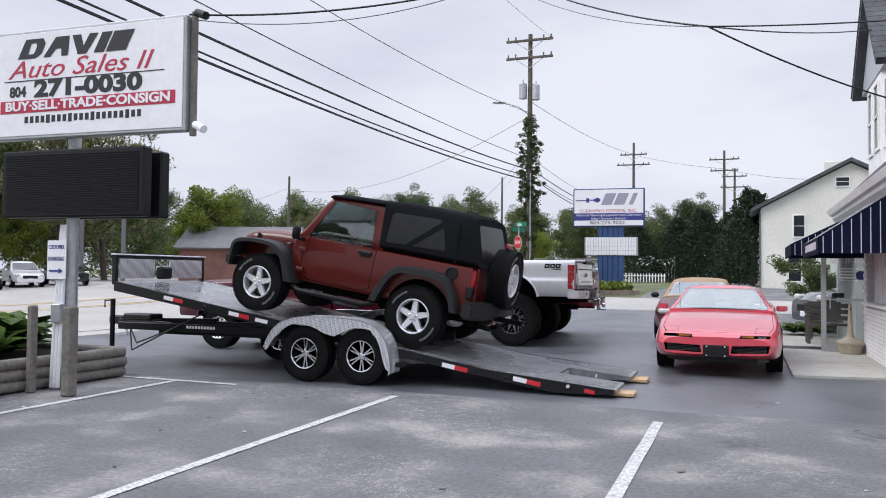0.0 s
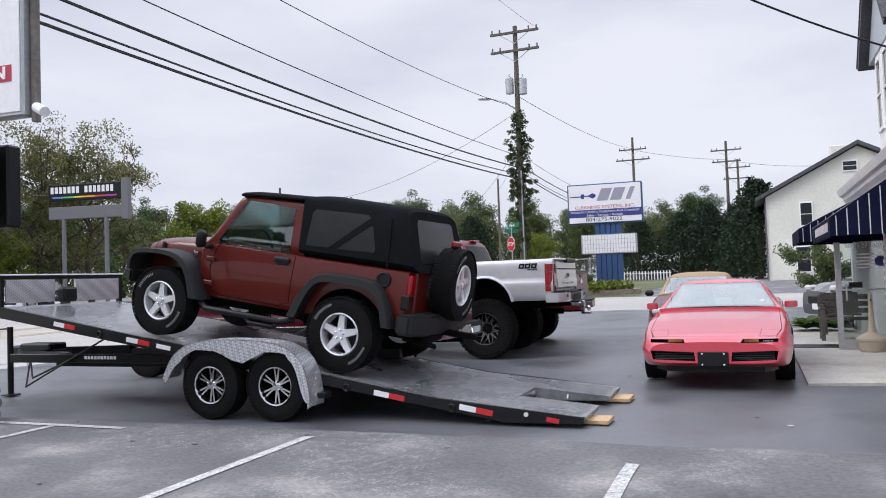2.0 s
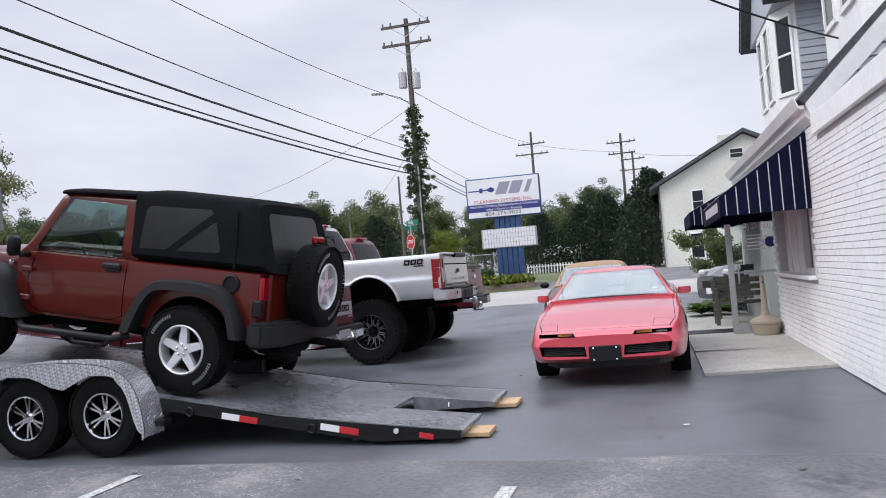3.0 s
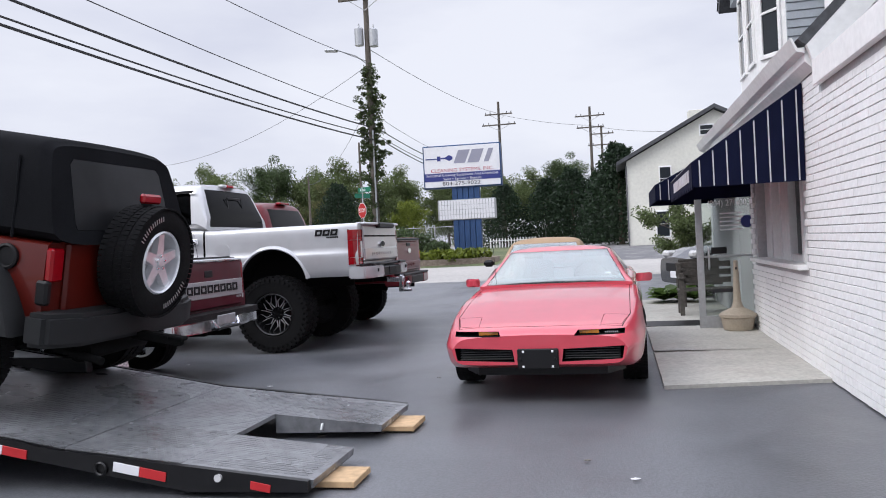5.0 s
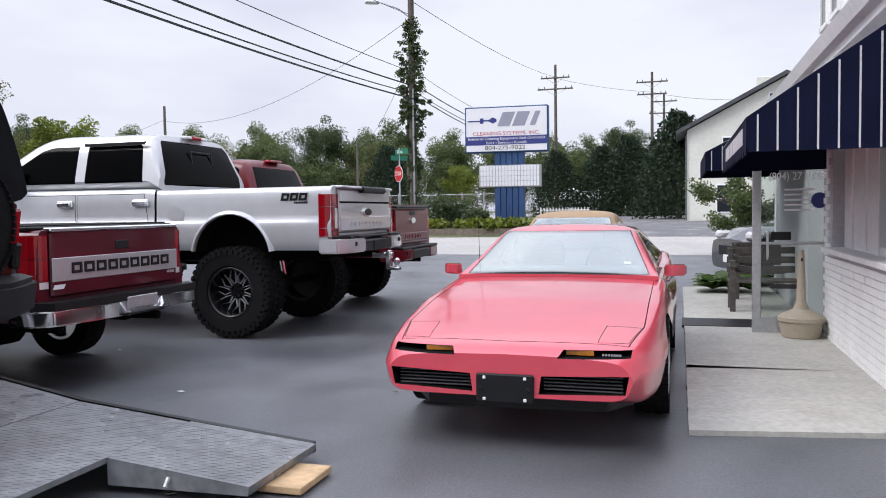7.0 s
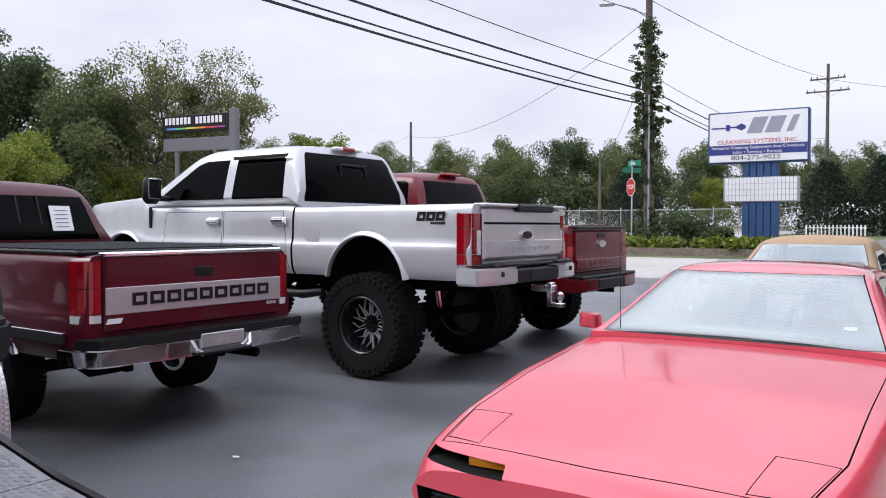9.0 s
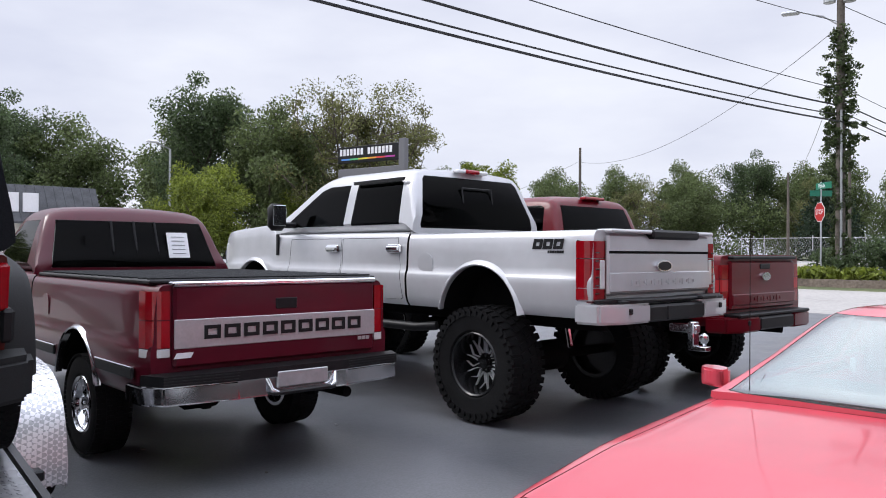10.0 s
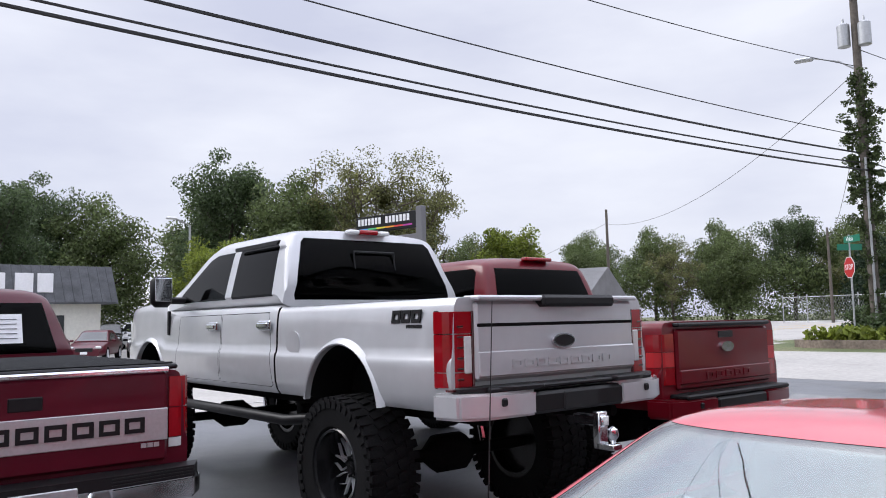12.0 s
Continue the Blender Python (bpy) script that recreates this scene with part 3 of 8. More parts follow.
        me.set_sharp_from_angle(angle=radians(32))
        done.append(me)
    return done


def put_wheel(car, meshes, mats, x, y, z, label=""):
    m = pose(x, y, z, 0, 0, 0 if y > 0 else 180)
    obs = []
    for me, material, nm in zip(meshes, mats, ("wheel", "rim", "spokes", "wheel_nuts")):
        if not me.materials:
            me.materials.append(material)
        ob = new(nm, me)
        ob.parent = obs[0] if obs else car
        if not obs:
            ob.matrix_basis = m
            if label:
                tagged(ob, label)
        obs.append(ob)
    return obs[0]


def greenhouse(zb, zr, line, wb, wr, crown=0.03, blur=0.1, n=44, off=0.0, round_=0.12):
    """The upper body: line is a table of roof height along x, half-widths wb at the belt and wr at the roof."""
    x0, x1 = line[0][0] + off, line[-1][0] - off

    def section(x):
        zt = max(table(line, x, blur) - off, zb + 0.015)
        f = (zt - zb) / (zr - zb)
        w0, wt = wb - off, wb + (wr - wb) * f - off
        r = min(round_, (zt - zb) * 0.45)
        return [(0, zb - 0.04 + off), (w0, zb - 0.04 + off), (w0 + (wt - w0) * 0.5, zb + (zt - zb) * 0.5), (wt + (w0 - wt) * r / (zt - zb + 0.01), zt - r), (wt - r * 0.25, zt - 0.01), (wt * 0.55, zt + crown * 0.75), (0, zt + crown)]
    return loft(section, steps(x0, x1, n), 2)


def cabin(car, paint, zb, zr, line, wb, wr, sides, front, rear, glassmat, crown=0.03, blur=0.1, thick=0.05, seats=(), dark=None, round_=0.12, frontglass=None):
    """Hollow upper body with real panes. sides: outlines in x, z; front and rear: outlines in y, z with the x where they begin."""
    outer = greenhouse(zb, zr, line, wb, wr, crown, blur, round_=round_)
    hollow = bmesh.new()
    hollow.from_mesh(greenhouse(zb, zr, line, wb, wr, crown, blur, off=thick, round_=round_))
    skin = bmesh.new()
    skin.from_mesh(greenhouse(zb, zr, line, wb, wr, crown, blur, off=0.012, round_=round_))
    film = boolean(outer.copy(), skin)
    body = boolean(outer, hollow)
    cuts = [(s, a0, a1, "y", "side_window") for s in sides for a0, a1 in ((0.2, 1.5), (-1.5, -0.2))]
    mid = (line[0][0] + line[-1][0]) / 2
    if front:
        cuts.append((front, front_x(line, mid), line[-1][0] + 0.5, "x", "windscreen"))
    if rear:
        cuts.append((rear, line[0][0] - 0.5, min(mid, line[0][0] + 1.0), "x", "rear_window"))
    for poly, a0, a1, ax, nm in cuts:
        bm = bmesh.new()
        cx, cz = sum(p[0] for p in poly) / len(poly), sum(p[1] for p in poly) / len(poly)
        prism(bm, [(cx + (p[0] - cx) * 0.99, cz + (p[1] - cz) * 0.99) for p in poly], a0, a1, ax)
        pane = part(nm, boolean(film.copy(), bm, "INTERSECT"), frontglass if frontglass and nm == "windscreen" else glassmat, car, smooth=40)
        bm = bmesh.new()
        prism(bm, poly, a0, a1, ax, 1)
        body = boolean(body, bm)
    part("cab", body, [paint, BLACK_PLASTIC], car, smooth=38)
    for x, y, w in seats:
        bm = bmesh.new()
        box(bm, (x, y, zb + 0.04), (0.16, w, 0.42), 0.06, Matrix.Rotation(-0.2, 3, "Y"))
        part("seat", bm, dark or DARK_CLOTH, car, smooth=50)
        bm = bmesh.new()
        box(bm, (x - 0.06, y, zb + 0.31), (0.1, 0.26, 0.16), 0.04, Matrix.Rotation(-0.15, 3, "Y"))
        part("headrest", bm, dark or DARK_CLOTH, car, smooth=50)


def front_x(line, mid):
    return max(mid, line[-1][0] - 1.3)


def simple_part(name, car, material, c, s, r=0.02, rot=None, label=""):
    bm = bmesh.new()
    box(bm, c, s, r, rot)
    return part(name, bm, material, car, label)


def blocks(car, name, material, m, n, w, h, total, slant=0.0, mi=0, depth=0.006, stroke=0.0):
    """A row of plain letter-sized blocks in place of a brand name, in the plane of m; stroke: open in the middle, with bars that wide."""
    for i in range(n):
        x = -total / 2 + total * (i + 0.5) / n
        bm = bmesh.new()
        if stroke:
            k = slant / h
            q = [(x - w / 2, -h / 2), (x + w / 2, -h / 2), (x + w / 2, h / 2), (x - w / 2, h / 2)]
            r = [(x - w / 2 + stroke, -h / 2 + stroke), (x + w / 2 - stroke, -h / 2 + stroke), (x + w / 2 - stroke, h / 2 - stroke), (x - w / 2 + stroke, h / 2 - stroke)]
            q, r = [(a + k * b, b) for a, b in q], [(a + k * b, b) for a, b in r]
            for j in range(4):
                prism(bm, [q[j], q[(j + 1) % 4], r[(j + 1) % 4], r[j]], 0, depth, "z", mi)
            bmesh.ops.remove_doubles(bm, verts=bm.verts, dist=0.0002)
            part(name, bm, material, car).matrix_basis = m
            continue
        prism(bm, [(x - w / 2 - slant / 2, -h / 2), (x + w / 2 - slant / 2, -h / 2), (x + w / 2 + slant / 2, h / 2), (x - w / 2 + slant / 2, h / 2)], 0, depth, "z", mi)
        ob = part(name, bm, material, car)
        ob.matrix_basis = m


# ---- pickup trucks ----
def pickup(name, label, m, paint, d):
    """A pickup with the sizes in d; the rear axle's foot is the origin and the nose points along +x."""
    car = thing(name, m, label, "pickup truck")
    W, zb, zs, zr, tail, bed, nose = d["w"], d["bottom"], d["rail"], d["roof"], d["tail"], d["bed"], d["nose"]
    hood = d["hood"]
    wb = d["wheelbase"]
    scuttle = d["scuttle"]
    top = [(tail, zs), (bed + 0.02, zs), (bed + 0.1, zs + 0.02), (scuttle - 0.1, zs + 0.03), (scuttle, hood), (nose - 0.25, hood - 0.07), (nose, hood - 0.2)]
    width = [(tail, W - 0.06), (tail + 0.1, W - 0.012), (tail + 0.3, W), (nose - 0.5, W), (nose - 0.15, W - 0.07), (nose, W - 0.16)]

    def section(x):
        w, zt = table(width, x, 0.1), table(top, x, 0.05)
        hh = zt - zb
        return [(0, zb), (w - 0.07, zb), (w - 0.015, zb + 0.1 * hh), (w, zb + 0.36 * hh), (w - 0.005, zb + 0.46 * hh), (w - 0.025, zb + 0.5 * hh), (w - 0.03, zb + 0.8 * hh), (w - 0.045, zt - 0.03), (w - 0.09, zt), (w * 0.5, zt + (0.03 if x > scuttle else 0.004)), (0, zt + (0.035 if x > scuttle else 0.004))]
    body = loft(section, steps(tail, nose, 70), 1)
    body = cut_wells(body, [(0, d["arch_z"]), (wb, d["arch_z"])], d["arch_r"], 0.42, W)
    bm = bmesh.new()
    box(bm, (bed + 0.045, 0, (zb + zs) / 2 + 0.03), (0.03, 3, zs - zb + 0.1), mi=1)
    inner = bmesh.new()
    box(inner, (bed + 0.045, 0, 1), (0.2, 2 * W - 0.16, 3))
    bmesh.ops.recalc_face_normals(bm, faces=bm.faces)
    me = bpy.data.meshes.new("gap")
    bm.to_mesh(me)
    bm.free()
    gap = bmesh.new()
    gap.from_mesh(boolean(me, inner))
    body = boolean(body, gap)
    for poly in d["doors"]:
        for a0, a1 in ((W - 0.2, W + 0.3), (-W - 0.3, -W + 0.2)):
            body, door = split(body, poly, a0, a1, gap=0.006)
            dp = part("door", door, [paint, WELL], car, smooth=35)
            s = 1 if a0 > 0 else -1
            bm = bmesh.new()
            hx, hz = min(p[0] for p in poly) + 0.14, d["handle_z"]
            box(bm, (hx, s * (W + 0.012), hz), (0.2, 0.03, 0.05), 0.012)
            box(bm, (hx, s * (W - 0.012), hz), (0.22, 0.03, 0.085), 0.012)
            part("handle", bm, d.get("handle_mat", CHROME), dp)
    part("body", body, [paint, WELL], car, smooth=35)
    for x in (0, wb):
        for s in (1, -1):
            bm = bmesh.new()
            arch_lip(bm, x, d["arch_z"], d["arch_r"], s * (W - 0.022), d["lip"], 0.02, bulge=d["bulge"])
            part("arch_lip", bm, d.get("lip_mat", paint), car, smooth=50)
    cabin(car, paint, zs + 0.02, zr, d["line"], W - 0.055, d["roof_w"], d["windows"], d["front"], d["rear"], PANE_DARK, seats=d["seats"], frontglass=WINDSCREEN, round_=0.14, thick=0.06)
    ws = make_wheel(d["wheel"], d["tyre_r"], d["tyre_w"], d["rim"])
    for x in (0, wb):
        for s in (1, -1):
            put_wheel(car, ws, d["wheel_mats"], x, s * d["track"], d["tyre_r"], d.get("wheel_label", ""))
    # frame rails, axles and spare under the bed
    for s in (1, -1):
        simple_part("frame_rail", car, WELL, ((tail + nose) / 2, s * 0.42, zb - 0.05), (nose - tail - 0.5, 0.07, 0.16), 0.01)
    for x in (0, wb):
        bm = bmesh.new()
        tube(bm, [(x, -d["track"], d["tyre_r"]), (x, -0.25, d["tyre_r"]), (x, -0.12, d["tyre_r"]), (x, 0.12, d["tyre_r"]), (x, 0.25, d["tyre_r"]), (x, d["track"], d["tyre_r"])], [0.05, 0.05, 0.15, 0.15, 0.05, 0.05], 12)
        part("axle", bm, WELL, car, smooth=50)
        for s in (1, -1):
            bm = bmesh.new()
            tube(bm, [(x + 0.12, s * 0.5, d["tyre_r"] - 0.02), (x + 0.2, s * 0.45, zb + 0.12)], 0.035, 10)
            part("shock_absorber", bm, CHROME if d.get("bright_shocks") else WELL, car)
    bm = bmesh.new()
    tube(bm, [(tail + 0.05, -W * 0.62, zb - 0.1), (tail + 0.7, -W * 0.6, zb - 0.1), (1.5, -0.3, zb - 0.1)], 0.04, 10)
    part("exhaust_pipe", bm, WELL, car, smooth=50)
    return car


F_BODY = dict(
    w=1.01, bottom=0.97, rail=1.70, roof=2.35, tail=-1.22, bed=0.96, nose=5.15, hood=1.86, scuttle=3.7, wheelbase=4.06, arch_z=0.9, arch_r=0.5, lip=0.05, bulge=0.014,
    doors=[[(1.06, 1.06), (1.16, 1.66), (2.13, 1.66), (2.13, 1.04), (1.1, 1.04)], [(2.15, 1.04), (2.15, 1.66), (3.2, 1.66), (3.26, 1.04)]], handle_z=1.55,
    line=[(0.98, 1.72), (1.07, 2.34), (1.3, 2.39), (2.6, 2.4), (2.85, 2.34), (3.75, 1.82)], roof_w=0.79,
    windows=[[(1.22, 1.8), (1.27, 2.23), (1.33, 2.27), (2.06, 2.27), (2.06, 1.8)], [(2.2, 1.8), (2.2, 2.26), (2.6, 2.26), (2.76, 2.22), (3.32, 1.88), (3.32, 1.8)]],
    front=[(-0.78, 1.82), (-0.66, 2.25), (0.66, 2.25), (0.78, 1.82)], rear=[(-0.83, 1.76), (-0.84, 1.8), (-0.7, 2.27), (-0.66, 2.31), (0.66, 2.31), (0.7, 2.27), (0.84, 1.8), (0.83, 1.76)],
    seats=[(1.6, 0.4, 0.5), (1.5, -0.4, 0.5), (2.45, 0.4, 0.5), (2.45, -0.4, 0.5)],
    wheel="mud", tyre_r=0.515, tyre_w=0.4, rim=0.285, track=0.87, wheel_mats=[RUBBER, DARK_ALLOY, ALLOY, DARK_ALLOY], wheel_label="oversized mud tyre on a black wheel with milled spokes", bright_shocks=True)


def tail_lights(car, x, y0, y1, z0, z1, mats_):
    """Lamps at both rear corners, wrapping round the side; mats_ lists lens pieces by height share."""
    for s in (1, -1):
        z = z0
        lamp = None
        for share, material, nm in mats_:
            dz = (z1 - z0) * share
            bm = bmesh.new()
            prism(bm, [(x - 0.012, s * y0), (x - 0.01, s * (y1 - 0.085)), (x + 0.012, s * (y1 - 0.035)), (x + 0.05, s * (y1 - 0.008)), (x + 0.12, s * (y1 + 0.004)), (x + 0.12, s * y0)], z + 0.003, z + dz - 0.003, "z")
            lamp = part(nm, bm, material, car, "red rear lamp" if nm == "tail_light" else "")
            z += dz


LENS_DARK = mat("dark_red_lens", (0.06, 0.002, 0.004), 0.15, vary=0.05, coat=0.8)


def super_truck():
    car = pickup("pickup_truck", "silver lifted crew-cab pickup on oversized mud tyres", pose(-6.36, 3.53, 0, 0, 0, 180), SILVER_PAINT, F_BODY)
    x = -1.22
    bm = bmesh.new()
    box(bm, (x - 0.012, 0, 1.42), (0.05, 1.56, 0.5), 0.02)
    tg = part("tailgate", bm, SILVER_PAINT, car)
    # Raised dark strip that stands in for the shade inside a tailgate groove.
    simple_part("groove_shade_strip", tg, WELL, (x - 0.036, 0, 1.52), (0.008, 1.54, 0.022), 0.003)
    simple_part("lower_panel", tg, SILVER_PAINT, (x - 0.04, 0, 1.275), (0.02, 1.54, 0.16), 0.008)
    blocks(tg, "raised_block", SILVER_PAINT, Matrix.Translation((x - 0.05, 0, 1.27)) @ Matrix(((0, 0, -1, 0), (-1, 0, 0, 0), (0, 1, 0, 0), (0, 0, 0, 1))), 9, 0.085, 0.05, 1.0, stroke=0.012)
    bm = bmesh.new()
    prism(bm, [(0.11 * math.cos(a), 1.405 + 0.048 * math.sin(a)) for a in steps(0, 2 * math.pi - 0.22, 27)], x - 0.06, x - 0.03, "x")
    part("emblem", bm, CHROME, tg, "chrome-edged oval emblem")
    bm = bmesh.new()
    prism(bm, [(0.096 * math.cos(a), 1.405 + 0.038 * math.sin(a)) for a in steps(0, 2 * math.pi - 0.22, 27)], x - 0.064, x - 0.06, "x")
    part("emblem_field", bm, BLACK_PLASTIC, tg)
    bm = bmesh.new()
    box(bm, (x + 0.0, 0, 1.69), (0.16, 1.58, 0.035), 0.012)
    part("spoiler", bm, SILVER_PAINT, tg)
    simple_part("handle", tg, BLACK_PLASTIC, (x - 0.035, -0.14, 1.672), (0.13, 0.74, 0.08), 0.02)
    tail_lights(car, x, 0.8, 0.99, 1.14, 1.61, [(0.2, TAIL_RED, "tail_light"), (0.5, TAIL_RED, "tail_light"), (0.3, TAIL_RED, "tail_light")])
    for s in (1, -1):
        simple_part("reversing_light", car, CLEAR_LENS, (x - 0.014, s * 0.832, 1.34), (0.015, 0.06, 0.23), 0.006)
        for k in range(6):
            simple_part("lens_bar", car, LENS_DARK, (x - 0.012, s * 0.89, 1.19 + 0.065 * k), (0.006, 0.05, 0.012), 0.002)
        simple_part("lens_surround", car, LENS_DARK, (x - 0.006, s * 0.79, 1.375), (0.03, 0.014, 0.47), 0.003)
        simple_part("lens_surround", car, LENS_DARK, (x - 0.004, s * 0.89, 1.128), (0.05, 0.2, 0.018), 0.003)
        simple_part("lens_surround", car, LENS_DARK, (x + 0.112, s * 0.975, 1.375), (0.012, 0.034, 0.48), 0.003)
    # bumper with painted ends and a black step
    for s in (1, -1):
        bm = bmesh.new()
        prism(bm, [(x - 0.06, s * 0.38), (x - 0.2, s * 0.42), (x - 0.19, s * 0.8), (x - 0.1, s * 0.99), (x + 0.12, s * 1.02), (x + 0.12, s * 0.9), (x - 0.04, s * 0.85)], 0.95, 1.11, "z")
        bmesh.ops.bevel(bm, geom=list(bm.edges), offset=0.018, segments=2, affect="EDGES")
        part("bumper_end", bm, SILVER_PAINT, car, smooth=40)
        bm = bmesh.new()
        prism(bm, [(x - 0.02, s * 0.3), (x - 0.21, s * 0.36), (x - 0.2, s * 0.62), (x - 0.14, s * 0.8), (x - 0.06, s * 0.95), (x - 0.01, s * 0.95)], 1.112, 1.145, "z")
        bmesh.ops.bevel(bm, geom=list(bm.edges), offset=0.008, segments=1, affect="EDGES")
        part("bumper_pad", bm, BLACK_PLASTIC, car)
        simple_part("sensor", car, BLACK_PLASTIC, (x - 0.195, s * 0.7, 1.05), (0.02, 0.05, 0.05), 0.01)
    simple_part("bumper", car, BLACK_PLASTIC, (x - 0.085, 0, 1.125), (0.18, 1.6, 0.03), 0.01)
    simple_part("bumper_step", car, BLACK_PLASTIC, (x - 0.12, 0, 1.02), (0.14, 0.9, 0.14), 0.02)
    simple_part("plate_recess", car, GREY_PLASTIC, (x - 0.19, 0, 1.02), (0.02, 0.34, 0.12), 0.01)
    bm = bmesh.new()
    box(bm, (x - 0.22, -0.05, 0.88), (0.26, 0.07, 0.07), 0.008)
    box(bm, (x - 0.3, -0.05, 0.82), (0.06, 0.09, 0.24), 0.008)
    lathe(bm, [(0.012, 0.72), (0.02, 0.78), (0.04, 0.81), (0.036, 0.85), (0.01, 0.87)], 14, "z", (x - 0.4, -0.05, -0.02))
    box(bm, (x - 0.37, -0.05, 0.72), (0.14, 0.09, 0.04), 0.006)
    part("tow_hitch", bm, CHROME, car, "bright aluminium drop hitch", smooth=40)
    side = Matrix(((-1, 0, 0, 0), (0, 0, 1, 0), (0, 1, 0, 0), (0, 0, 0, 1)))
    blocks(car, "side_badge", BLACK_PLASTIC, Matrix.Translation((-0.8, 0.977, 1.585)) @ side, 3, 0.095, 0.085, 0.33, 0.02, depth=0.008, stroke=0.026)
    blocks(car, "side_badge", BLACK_PLASTIC, Matrix.Translation((-0.88, 0.977, 1.52)) @ side, 7, 0.019, 0.022, 0.17, depth=0.006)
    for s in (1, -1):
        bm = bmesh.new()
        box(bm, (3.2, s * 1.18, 1.92), (0.14, 0.22, 0.32), 0.05)
        mir = part("mirror", bm, BLACK_PLASTIC, car, "black tow mirror", smooth=50)
        simple_part("mirror_glass", mir, CHROME, (3.125, s * 1.18, 1.94), (0.012, 0.17, 0.24), 0.004)
        simple_part("mirror_arm", car, BLACK_PLASTIC, (3.22, s * 1.0, 1.83), (0.08, 0.22, 0.07), 0.02)
        simple_part("fender_vent", car, BLACK_PLASTIC, (3.5, s * 0.985, 1.6), (0.05, 0.03, 0.26), 0.008)
        bm = bmesh.new()
        tube(bm, [(0.7, s * 0.86, 0.8), (0.9, s * 0.95, 0.78), (3.2, s * 0.95, 0.78), (3.4, s * 0.86, 0.8)], 0.045, 10)
        part("side_step", bm, BLACK_PLASTIC, car, smooth=50)
        bm = bmesh.new()
        prism(bm, [(1.2, 2.285), (2.08, 2.285), (2.08, 2.25), (1.23, 2.25)], s * 0.845, s * 0.868, "y")
        part("rain_guard", bm, BLACK_PLASTIC, car)
    bm = bmesh.new()
    box(bm, (1.12, 0, 2.385), (0.1, 0.2, 0.045), 0.015)
    cb = part("roof_brake_light", bm, TAIL_RED, car, "red high brake light")
    for s in (1, -1):
        simple_part("cargo_light", cb, CLEAR_LENS, (1.12, s * 0.165, 2.383), (0.095, 0.12, 0.042), 0.014)
    bm = bmesh.new()
    for a, b in (((1.005, -0.24, 1.88), (1.005, 0.2, 1.88)), ((1.045, -0.24, 2.2), (1.045, 0.2, 2.2)), ((1.005, -0.24, 1.88), (1.045, -0.24, 2.2)), ((1.005, 0.2, 1.88), (1.045, 0.2, 2.2))):
        tube(bm, [a, b], 0.008, 6)
    part("slider_frame", bm, BLACK_PLASTIC, car)
    bm = bmesh.new()
    prism(bm, chaikin([(0.62, 1.33), (0.84, 1.33), (0.84, 1.5), (0.62, 1.5), (0.62, 1.33)], 2)[:-1], 0.981, 0.99, "y")
    part("fuel_door", bm, SILVER_PAINT, car)
    simple_part("headlight", car, CLEAR_LENS, (4.86, 0.86, 1.5), (0.2, 0.16, 0.3), 0.04)
    simple_part("headlight", car, CLEAR_LENS, (4.86, -0.86, 1.5), (0.2, 0.16, 0.3), 0.04)
    simple_part("grille", car, BLACK_PLASTIC, (5.03, 0, 1.45), (0.06, 1.4, 0.45), 0.03)


